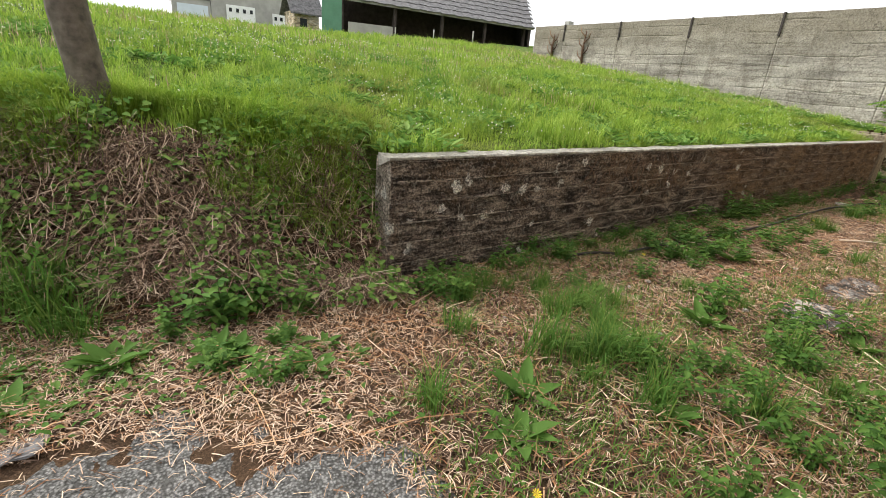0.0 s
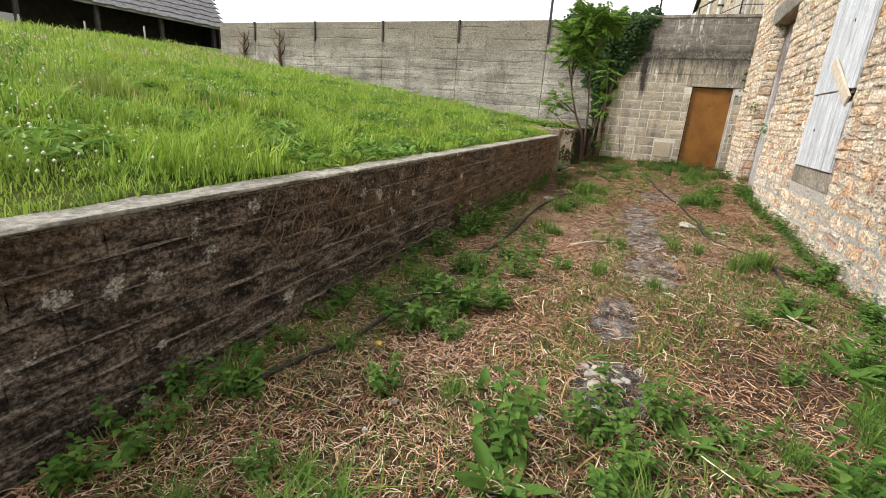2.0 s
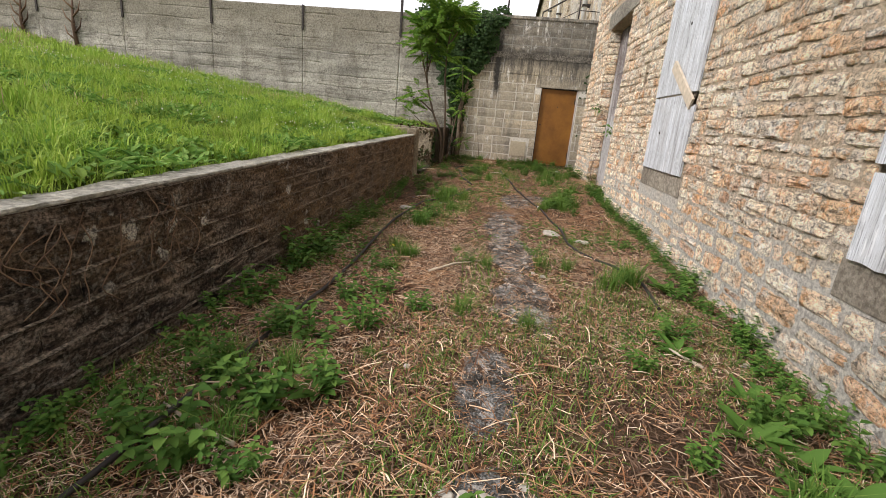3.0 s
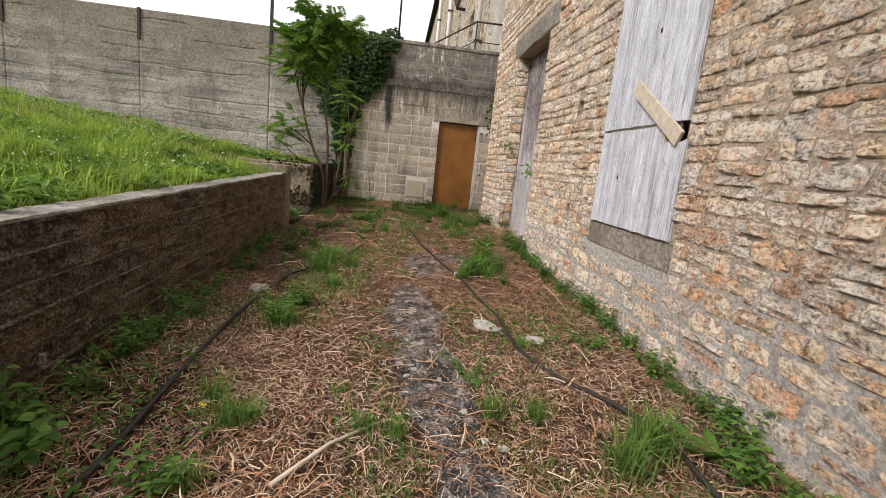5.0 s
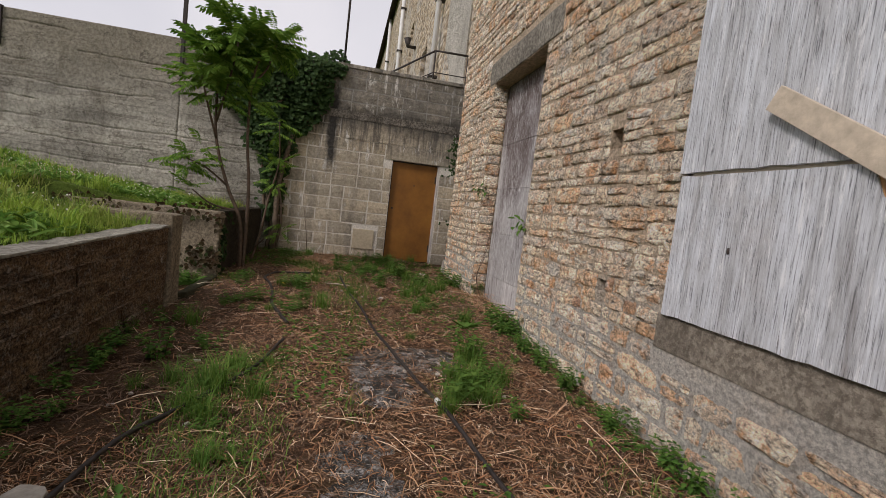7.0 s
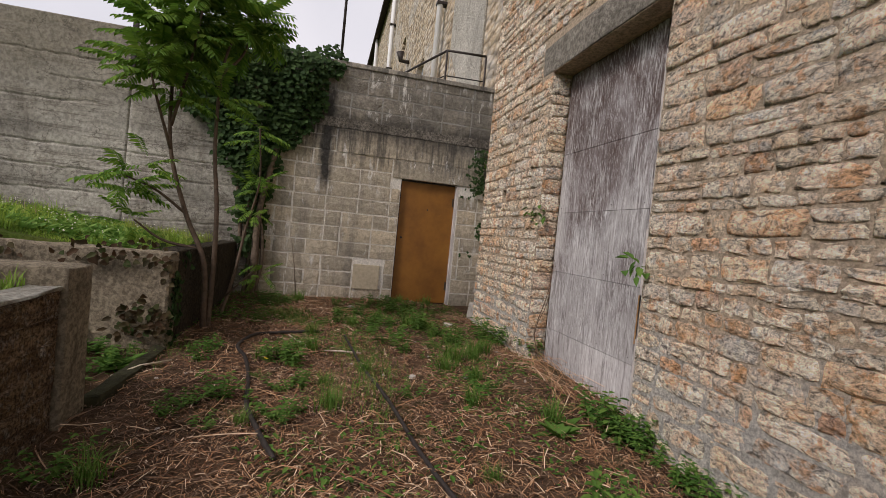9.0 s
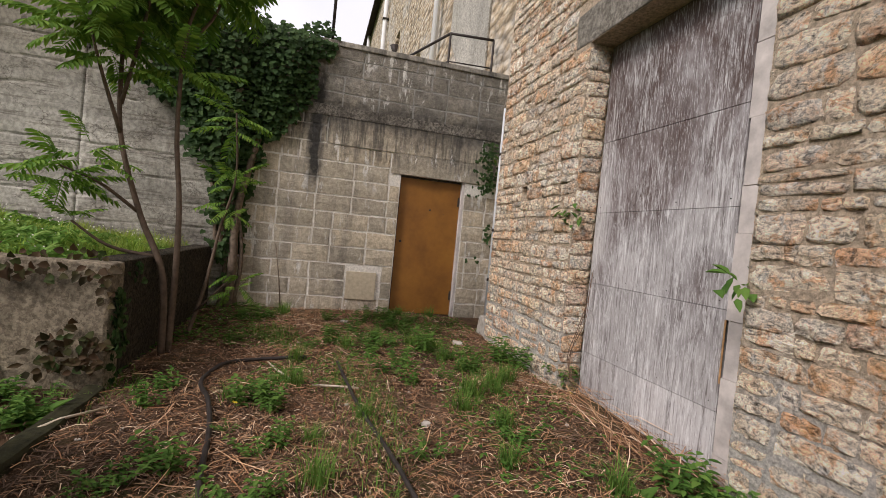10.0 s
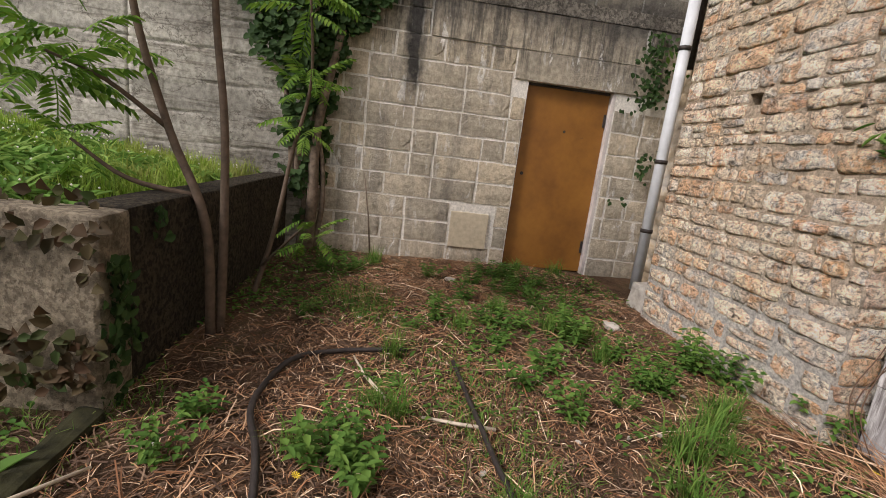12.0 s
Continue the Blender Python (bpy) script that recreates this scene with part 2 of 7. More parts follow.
BLOCK_MORTAR = make_render()


def make_dark_block(name, joint):
    """Damp retaining wall: brown-black with pale lichen discs."""
    g = Graph(name, 0.93, 0, 0.25)
    base = g.ramp(g.noise(1.0, 10, 0.75, g.stretch(4.5, 4.5, 17), 0.5), (0.41, (0.022, 0.016, 0.013)), (0.5, (0.10, 0.074, 0.058)), (0.59, (0.30, 0.24, 0.19)))
    if joint:
        base = g.mix(base, (0.42, 0.36, 0.29), g.ramp(g.noise(9, 6, 0.7), (0.38, 0.15), (0.58, 0.95)))
    red = g.ramp(g.calc("ADD", g.noise(1.3, 4, 0.6), g.calc("MULTIPLY", g.axis(0), 0.034)), (0.60, 0.0), (0.84, 0.75))
    col = g.mix(base, g.ramp(g.noise(1.0, 7, 0.7, g.stretch(3, 3, 12), 0.4), (0.4, (0.09, 0.052, 0.027)), (0.6, (0.27, 0.175, 0.095))), red)
    spots = g.calc("MULTIPLY", g.ramp(g.calc("ADD", g.voronoi(5.2), g.calc("MULTIPLY", g.noise(20, 6, 0.7), 0.9)), (0.645, 1.0), (0.68, 0.0)), g.ramp(g.calc("SUBTRACT", g.noise(1.3, 3), g.calc("MULTIPLY", g.axis(0), 0.030)), (0.36, 0.0), (0.40, 1.0)))
    col = g.mix(col, (0.62, 0.59, 0.53), g.calc("MULTIPLY", spots, 0.9))
    fine = g.ramp(g.noise(26, 6, 0.75), (0.53, 0.0), (0.6, 1.0))
    col = g.mix(col, (0.30, 0.27, 0.23), g.calc("MULTIPLY", fine, 0.5))
    col = g.mix(col, g.ramp(g.noise(55, 6, 0.75), (0.41, 0.38), (0.59, 2.05)), 1.0, "MULTIPLY")
    return g.done(col, g.mix(g.noise(1.0, 10, 0.8, g.stretch(12, 12, 26)), g.noise(60, 6, 0.75), 0.35), 1.0, 0.10)


DARK_BLOCK, DARK_JOINT = make_dark_block("damp_block", False), make_dark_block("damp_joint", True)


def make_ground():
    g = Graph("earth_and_litter", 0.97, 0, 0.1)
    col = g.ramp(g.noise(3.2, 6, 0.65), (0.3, (0.025, 0.016, 0.010)), (0.5, (0.065, 0.04, 0.024)), (0.7, (0.14, 0.085, 0.05)))
    fibre = g.ramp(g.noise(60, 6, 0.8, None, 2.0), (0.45, 0.0), (0.65, 1.0))
    col = g.mix(col, (0.30, 0.19, 0.115), g.calc("MULTIPLY", fibre, 0.5))
    green = g.ramp(g.noise(1.5, 5, 0.7), (0.52, 0.0), (0.66, 1.0))
    col = g.mix(col, (0.07, 0.09, 0.025), g.calc("MULTIPLY", green, 0.45))
    return g.done(col, g.mix(g.noise(30, 7, 0.8), g.noise(90, 4, 0.8), 0.4), 1.0, 0.03)


GROUND = make_ground()


def make_turf():
    g = Graph("turf", 0.97, 0, 0.1)
    col = g.ramp(g.noise(1.2, 6, 0.7), (0.3, (0.05, 0.085, 0.014)), (0.55, (0.10, 0.15, 0.025)), (0.75, (0.17, 0.17, 0.05)))
    col = g.mix(col, g.ramp(g.noise(25, 6, 0.8), (0.3, 0.6), (0.7, 1.3)), 1.0, "MULTIPLY")
    return g.done(col, g.noise(40, 6, 0.8), 1.0, 0.05)


TURF = make_turf()


def make_blades(name, a, b, c, dry=0.0):
    g = Graph(name, 0.75, 0, 0.25)
    col = g.ramp(g.island(), (0.0, a), (0.5, b), (1.0, c))
    patch = g.ramp(g.noise(0.9, 5, 0.65), (0.4, 0.0), (0.65, 1.0))
    col = g.mix(col, tuple(x * y for x, y in zip(b, (1.35, 1.05, 1.2))), g.calc("MULTIPLY", patch, 0.5))
    if dry:
        d = g.ramp(g.noise(0.55, 5, 0.7), (0.53, 0.0), (0.66, 1.0))
        col = g.mix(col, (0.30, 0.21, 0.11), g.calc("MULTIPLY", d, dry))
        dk = g.ramp(g.noise(1.7, 6, 0.7), (0.52, 0.0), (0.62, 1.0))
        col = g.mix(col, (0.09, 0.19, 0.03), g.calc("MULTIPLY", dk, 0.65))
    return g.done(col, leaf=0.3)


LAWN_BLADE = make_blades("lawn_blade", (0.15, 0.28, 0.03), (0.26, 0.42, 0.05), (0.44, 0.54, 0.12), 0.6)
YARD_BLADE = make_blades("yard_blade", (0.055, 0.14, 0.02), (0.10, 0.22, 0.032), (0.24, 0.31, 0.07))
WEED = make_blades("weed_leaf", (0.042, 0.112, 0.017), (0.078, 0.175, 0.028), (0.16, 0.27, 0.05))
BRAMBLE = make_blades("bramble_leaf", (0.08, 0.19, 0.03), (0.15, 0.30, 0.055), (0.29, 0.42, 0.11))
SUMAC = make_blades("pinnate_leaflet", (0.065, 0.16, 0.02), (0.115, 0.235, 0.03), (0.22, 0.35, 0.05))
IVY = make_blades("ivy_leaf", (0.022, 0.05, 0.014), (0.035, 0.075, 0.02), (0.06, 0.11, 0.03))


def make_straw(name, *cols):
    g = Graph(name, 0.85, 0, 0.25)
    k = len(cols) - 1
    return g.done(g.ramp(g.island(), *[(i / k, c) for i, c in enumerate(cols)]))


STRAW = make_straw("straw", (0.05, 0.025, 0.015), (0.31, 0.145, 0.068), (0.58, 0.36, 0.20), (0.12, 0.05, 0.025), (0.42, 0.21, 0.10), (0.88, 0.70, 0.50))
PALE_STRAW = make_straw("bleached_straw", (0.36, 0.235, 0.16), (0.58, 0.42, 0.30), (0.74, 0.58, 0.43), (0.28, 0.16, 0.10))
TWIG = make_straw("dry_stem", (0.05, 0.03, 0.02), (0.14, 0.085, 0.055), (0.26, 0.17, 0.11))


def make_board():
    """Silvered boards: fine upright grain, darker weathered runs and chalky flecks."""
    g = Graph("silvered_board", 0.82, 0, 0.25)
    fine = g.noise(1.0, 7, 0.72, g.stretch(120, 120, 5))
    broad = g.noise(1.0, 6, 0.7, g.stretch(11, 11, 0.9), 0.3)
    col = g.ramp(broad, (0.34, (0.27, 0.265, 0.265)), (0.45, (0.43, 0.44, 0.455)), (0.60, (0.55, 0.57, 0.60)))
    col = g.mix(col, (0.36, 0.335, 0.32), g.calc("MULTIPLY", g.ramp(g.noise(2.0, 6, 0.7), (0.54, 0.0), (0.66, 1.0)), 0.45))
    col = g.mix(col, g.ramp(fine, (0.38, 0.35), (0.46, 0.95), (0.6, 1.2)), 1.0, "MULTIPLY")
    chalk = g.ramp(g.noise(1.0, 7, 0.75, g.stretch(40, 40, 4.5), 0.3), (0.56, 0.0), (0.62, 1.0))
    col = g.mix(col, (0.80, 0.80, 0.80), g.calc("MULTIPLY", chalk, 0.55))
    split = g.ramp(g.noise(1.0, 6, 0.7, g.stretch(30, 30, 1.2)), (0.335, 1.0), (0.35, 0.0))
    col = g.mix(col, (0.08, 0.072, 0.066), g.calc("MULTIPLY", split, 0.8))
    return g.done(col, fine, 0.5, 0.006)


BOARD = make_board()


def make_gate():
    """Grey sheets: dark maroon above, chalky white runs, paler below."""
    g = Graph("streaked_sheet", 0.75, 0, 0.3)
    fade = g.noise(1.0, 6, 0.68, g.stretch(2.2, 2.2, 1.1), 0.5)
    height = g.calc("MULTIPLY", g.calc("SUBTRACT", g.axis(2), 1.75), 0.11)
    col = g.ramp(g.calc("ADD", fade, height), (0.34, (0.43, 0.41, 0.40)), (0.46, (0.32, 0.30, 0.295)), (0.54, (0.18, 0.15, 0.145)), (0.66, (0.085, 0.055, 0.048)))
    col = g.mix(col, g.ramp(g.piece(), (0.0, 0.74), (1.0, 1.2)), 1.0, "MULTIPLY")
    dark = g.ramp(g.noise(1.0, 7, 0.7, g.stretch(55, 55, 3.0), 0.4), (0.50, 0.0), (0.62, 0.75))
    col = g.mix(col, (0.10, 0.082, 0.076), dark)
    white = g.ramp(g.noise(1.0, 8, 0.75, g.stretch(46, 46, 3.6), 0.8), (0.48, 0.0), (0.63, 0.9))
    where = g.ramp(g.noise(1.0, 5, 0.65, g.stretch(3.4, 3.4, 1.1)), (0.42, 0.08), (0.56, 1.0))
    col = g.mix(col, (0.74, 0.735, 0.72), g.calc("MULTIPLY", g.calc("MULTIPLY", white, where), 0.85))
    fleck = g.ramp(g.noise(1.0, 6, 0.75, g.stretch(95, 95, 11), 0.4), (0.53, 0.0), (0.62, 0.6))
    col = g.mix(col, (0.66, 0.655, 0.65), fleck)
    return g.done(col, white, 0.15, 0.003)


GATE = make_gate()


def make_door():
    g = Graph("ochre_door", 0.55, 0, 0.4)
    col = g.ramp(g.noise(2.5, 5, 0.65), (0.3, (0.18, 0.072, 0.012)), (0.6, (0.27, 0.115, 0.018)), (0.8, (0.32, 0.145, 0.026)))
    wear = g.ramp(g.noise(7, 7, 0.8), (0.64, 0.0), (0.7, 1.0))
    col = g.mix(col, (0.10, 0.055, 0.03), g.calc("MULTIPLY", wear, 0.7))
    return g.done(col, g.noise(30, 4), 0.12, 0.004)


DOOR = make_door()


def make_asphalt():
    g = Graph("worn_asphalt", 0.93, 0, 0.3)
    grit = g.calc("ADD", g.voronoi(85), g.calc("MULTIPLY", g.calc("SUBTRACT", g.noise(45, 6, 0.8), 0.5), 1.6))
    col = g.ramp(grit, (0.10, (0.40, 0.39, 0.37)), (0.40, (0.23, 0.225, 0.215)), (0.65, (0.10, 0.097, 0.09)))
    col = g.mix(col, g.ramp(g.noise(28, 6, 0.75), (0.4, 0.6), (0.6, 1.35)), 1.0, "MULTIPLY")
    inner = g.ramp(g.calc("MULTIPLY", g.axis(0), 0.1), (0.1, 0.15), (0.3, 1.0))
    moss = g.ramp(g.noise(7, 9, 0.8), (0.48, 0.0), (0.53, 1.0))
    col = g.mix(col, (0.03, 0.026, 0.019), g.calc("MULTIPLY", g.calc("MULTIPLY", moss, inner), 0.9))
    pale = g.calc("MULTIPLY", g.ramp(g.noise(9, 9, 0.8), (0.54, 0.0), (0.58, 1.0)), inner)
    col = g.mix(col, (0.58, 0.56, 0.53), g.calc("MULTIPLY", pale, 0.75))
    return g.done(col, g.calc("SUBTRACT", g.noise(20, 6), grit), 1.0, 0.014)


ASPHALT = make_asphalt()
BARK = plain("bark", (0.14, 0.105, 0.075), 0.92, 0, 0.5, 18, 0.9)
OLD_BARK = plain("old_bark", (0.11, 0.092, 0.075), 0.95, 0, 0.5, 12, 1.0)
SLIM_BARK = plain("slim_bark", (0.10, 0.07, 0.048), 0.85, 0, 0.3, 22, 0.5)
IRON = plain("dark_iron", (0.05, 0.042, 0.038), 0.6, 0.4, 0.4, 30)
PIPE = plain("pale_pipe", (0.55, 0.57, 0.58), 0.5, 0, 0.16, 5, 0.1)
RUSTY = plain("rusted_pipe", (0.13, 0.10, 0.085), 0.75, 0, 0.4, 9, 0.3)
HOSE = plain("black_hose", (0.03, 0.024, 0.021), 0.55, 0, 0.4, 20, 0.2)
PALE_STONE = plain("pale_stone", (0.40, 0.37, 0.32), 0.9, 0, 0.3, 16, 0.6)
NEW_WOOD = plain("pale_timber", (0.52, 0.44, 0.34), 0.8, 0, 0.22, 16, 0.4)
TORN_WOOD = plain("torn_wood", (0.42, 0.24, 0.11), 0.9, 0, 0.35, 26, 0.6)
SIDE_PLANK = plain("pale_flaking_plank", (0.50, 0.455, 0.42), 0.85, 0, 0.28, 7, 0.5)
WHITE = plain("white_paint", (0.72, 0.72, 0.70), 0.6, 0, 0.08, 4, 0.1)
SLATE = plain("grey_slate", (0.13, 0.125, 0.125), 0.7, 0, 0.55, 4, 0.5)
GREEN_SHEET = plain("green_sheet", (0.10, 0.23, 0.15), 0.5, 0.1, 0.15, 2, 0.1)
DARK_TIMBER = plain("dark_timber", (0.05, 0.04, 0.035), 0.9, 0, 0.4, 3, 0.3)
GREY_WALL = plain("grey_plaster", (0.33, 0.32, 0.295), 0.9, 0, 0.2, 1.2, 0.3)
BLUE_DOOR = plain("pale_blue_door", (0.55, 0.60, 0.66), 0.6, 0, 0.06, 2, 0.1)
GLASS_DARK = plain("dark_glass", (0.03, 0.033, 0.036), 0.15, 0, 0.2, 2, 0.0)
PETAL = plain("yellow_petal", (0.75, 0.55, 0.03), 0.7, 0, 0.1, 30, 0.0)
CLOVER = plain("white_clover", (0.72, 0.70, 0.62), 0.8, 0, 0.1, 30, 0.0)


def make_far_stone():
    g = Graph("far_stonework", 0.93, 0, 0.2)
    v = g.voronoi(1.0, "F1", g.stretch(3.0, 3.0, 6.5))
    col = g.ramp(g.noise(1.0, 5, 0.7, g.stretch(3.0, 3.0, 6.0)), (0.36, (0.26, 0.20, 0.13)), (0.47, (0.46, 0.36, 0.24)), (0.56, (0.58, 0.50, 0.38)), (0.66, (0.40, 0.36, 0.31)))
    col = g.mix(col, g.ramp(v, (0.2, 1.1), (0.5, 0.9), (0.72, 0.5)), 1.0, "MULTIPLY")
    col = g.mix(col, (0.44, 0.42, 0.38), g.ramp(g.noise(0.5, 5, 0.7), (0.52, 0.0), (0.6, 0.6)))
    return g.done(col, g.calc("SUBTRACT", 1.0, v), 1.0, 0.06)


FAR_STONE = make_far_stone()


# ---- building helpers ----
def link(name, bm, material, parent=None, label=""):
    me = bpy.data.meshes.new(name)
    bm.normal_update()
    bm.to_mesh(me)
    bm.free()
    me.materials.append(material)
    ob = new(name, me)
    if parent:
        ob.parent = parent
    if label:
        ob["label"] = label
    return ob


def part(name, bm, material, parent, label=""):
    return link(name, bm, material, parent, label)


def from_arrays(name, verts, faces, material, parent=None):
    """faces: an (n, k) array of vertex numbers."""
    me = bpy.data.meshes.new(name)
    n, k = faces.shape
    me.vertices.add(len(verts))
    me.vertices.foreach_set("co", np.ascontiguousarray(verts, dtype=np.float32).ravel())
    me.loops.add(n * k)
    me.loops.foreach_set("vertex_index", np.ascontiguousarray(faces, dtype=np.int32).ravel())
    me.polygons.add(n)
    me.polygons.foreach_set("loop_start", np.arange(0, n * k, k, dtype=np.int32))
    me.update(calc_edges=True)
    me.materials.append(material)
    ob = new(name, me)
    if parent:
        ob.parent = parent
    return ob


def smooth(ob):
    ob.data.polygons.foreach_set("use_smooth", [True] * len(ob.data.polygons))
    return ob


def empty(name, at=(0, 0, 0)):
    ob = new(name)
    ob.location = at
    ob.empty_display_size = 0.1
    return ob


def add_box(bm, x0, x1, y0, y1, z0, z1, bevel=0.0, turn=None):
    m = Matrix.Translation(((x0 + x1) / 2, (y0 + y1) / 2, (z0 + z1) / 2)) @ (turn or Matrix()) @ Matrix.Diagonal((x1 - x0, y1 - y0, z1 - z0, 1))
    made = bmesh.ops.create_cube(bm, size=1, matrix=m)
    if bevel:
        edges = list({e for v in made["verts"] for e in v.link_edges})
        bmesh.ops.bevel(bm, geom=edges, offset=bevel, segments=2, profile=0.6, affect="EDGES")
    return bm


def box(x0, x1, y0, y1, z0, z1, bevel=0.0, turn=None):
    return add_box(bmesh.new(), x0, x1, y0, y1, z0, z1, bevel, turn)


def roughen(bm, amount, scale, cuts=0):
    if cuts:
        bmesh.ops.subdivide_edges(bm, edges=bm.edges[:], cuts=cuts, use_grid_fill=True)
    for v in bm.verts:
        v.co += noise.noise_vector(v.co * scale) * amount
    return bm


def tube(points, radii, sides=8, bm=None, closed=True):
    """A round tube along points, with a radius at each."""
    bm = bm or bmesh.new()
    pts = [Vector(p) for p in points]
    if isinstance(radii, (int, float)):
        radii = [radii] * len(pts)
    rings = []
    side = None
    for i, p in enumerate(pts):
        d = (pts[min(i + 1, len(pts) - 1)] - pts[max(i - 1, 0)]).normalized()
        ref = side or (Vector((1, 0, 0)) if abs(d.x) < 0.9 else Vector((0, 1, 0)))
        u = (ref - d * ref.dot(d)).normalized()
        side = u
        w = d.cross(u)
        rings.append([bm.verts.new(p + (u * math.cos(a) + w * math.sin(a)) * radii[i]) for a in (2 * math.pi * k / sides for k in range(sides))])
    for a, b in zip(rings, rings[1:]):
        for k in range(sides):
            f = bm.faces.new((a[k], a[(k + 1) % sides], b[(k + 1) % sides], b[k]))
            f.smooth = True
    if closed:
        bm.faces.new(rings[0][::-1]), bm.faces.new(rings[-1])
    return bm


def curve_through(pts, n=8):
    """Catmull-Rom points through pts."""
    p = [Vector(q) for q in pts]
    p = [p[0] * 2 - p[1]] + p + [p[-1] * 2 - p[-2]]
    out = []
    for i in range(1, len(p) - 2):
        for k in range(n):
            t = k / n
            out.append(0.5 * (2 * p[i] + (p[i + 1] - p[i - 1]) * t + (2 * p[i - 1] - 5 * p[i] + 4 * p[i + 1] - p[i + 2]) * t * t + (3 * p[i] - p[i - 1] - 3 * p[i + 1] + p[i + 2]) * t ** 3))
    out.append(p[-2])
    return out


def cell_wall(us, zs, solid, d0, d1, place):
    """A wall with openings: cells between us (along) and zs (up) that are solid, from depth d0 to d1; place turns (u, d, z) into a point."""
    bm = bmesh.new()
    seen = {}

    def vert(u, d, z):
        key = (round(u, 4), round(d, 4), round(z, 4))
        if key not in seen:
            seen[key] = bm.verts.new(place(u, d, z))
        return seen[key]

    def quad(*c):
        bm.faces.new([vert(*q) for q in c])

    nu, nz = len(us) - 1, len(zs) - 1
    full = [[solid((us[i] + us[i + 1]) / 2, (zs[j] + zs[j + 1]) / 2) for j in range(nz)] for i in range(nu)]
    for i in range(nu):
        for j in range(nz):
            if not full[i][j]:
                continue
            a, b, c, e = us[i], us[i + 1], zs[j], zs[j + 1]
            quad((a, d0, c), (b, d0, c), (b, d0, e), (a, d0, e))
            quad((a, d1, c), (a, d1, e), (b, d1, e), (b, d1, c))
            if i == 0 or not full[i - 1][j]:
                quad((a, d0, c), (a, d0, e), (a, d1, e), (a, d1, c))
            if i == nu - 1 or not full[i + 1][j]:
                quad((b, d0, c), (b, d1, c), (b, d1, e), (b, d0, e))
            if j == 0 or not full[i][j - 1]:
                quad((a, d0, c), (a, d1, c), (b, d1, c), (b, d0, c))
            if j == nz - 1 or not full[i][j + 1]:
                quad((a, d0, e), (b, d0, e), (b, d1, e), (a, d1, e))
    bmesh.ops.recalc_face_normals(bm, faces=bm.faces[:])
    return bm


def hash2(i, j, seed):
    h = np.sin(i * 127.1 + j * 311.7 + seed * 74.7) * 43758.5453
    return h - np.floor(h)


def vnoise(x, y, seed=0):
    """Smooth value noise, 0 to 1, on arrays."""
    x, y = np.asarray(x, float), np.asarray(y, float)
    i, j = np.floor(x), np.floor(y)
    fx, fy = x - i, y - j
    fx, fy = fx * fx * (3 - 2 * fx), fy * fy * (3 - 2 * fy)
    a = hash2(i, j, seed) * (1 - fx) + hash2(i + 1, j, seed) * fx
    b = hash2(i, j + 1, seed) * (1 - fx) + hash2(i + 1, j + 1, seed) * fx
    return a * (1 - fy) + b * fy


def fbm(x, y, seed=0, octaves=4):
    total, amp, norm = 0, 1.0, 0
    for k in range(octaves):
        total = total + amp * vnoise(np.asarray(x) * 2 ** k, np.asarray(y) * 2 ** k, seed + k)
        norm += amp
        amp *= 0.5
    return total / norm


def sstep(a, b, v):
    t = np.clip((np.asarray(v, float) - a) / (b - a), 0, 1)
    return t * t * (3 - 2 * t)


# ---- the lie of the land ----
HOUSE_Y, WALL_Y, BACK_X = -0.83, 2.71, 16.2


def yard_z(x):
    return -0.09 + 0.0221 * np.clip(x, -6, 16.4)


def wall_top(x):
    return 0.825 + 0.0135 * (x - 1.42)


def lawn_z(x, y):
    x, y = np.asarray(x, float), np.asarray(y, float)
    a = wall_top(np.clip(x, -2, 14)) - 0.02 + 0.125 * (y - 2.75)
    a = np.where(y < 2.75, wall_top(np.clip(x, -2, 14)) - 0.02, a)
    far = np.hypot(x, y)
    b = 1.33 + (0.0615 + 0.045 * np.clip(x / (far + 0.01) - 0.32, 0, 0.35)) * far
    k = 0.25
    h = np.clip(0.5 + 0.5 * (b - a) / k, 0, 1)
    z = b * (1 - h) + a * h - k * h * (1 - h)
    return z + (fbm(x * 0.9, y * 0.9, 5) - 0.5) * 0.10


def land(x, y):
    """Height of the ground sheet."""
    x, y = np.asarray(x, float), np.asarray(y, float)
    zy = yard_z(x) + (fbm(x * 1.7, y * 1.7, 2) - 0.5) * 0.06
    zl = lawn_z(x, y)
    foot = 2.62 + 0.40 * np.clip(1.25 - x, 0, 2.0)
    rise = sstep(foot - 0.45 * sstep(1.3, 0.3, x), foot + 0.66, y + (fbm(x * 2.5, y * 2.5, 9) - 0.5) * 0.25)
    behind = np.where((y > WALL_Y + 0.12), 1.0, 0.0)
    ramp = sstep(2.85, 4.9, y)
    t = np.where(x < 1.45, rise, behind)
    t = np.where((x > 11.62) & (x < 13.05), ramp, t)
    t = np.where(x > 16.15, sstep(2.4, 2.5, y), t)
    z = zy * (1 - t) + zl * t
    return z


def axis_steps(bands):
    out = [bands[0][0]]
    for a, b, s in bands:
        n = max(1, round((b - a) / s))
        out += [a + (b - a) * (k + 1) / n for k in range(n)]
    return np.array(out)


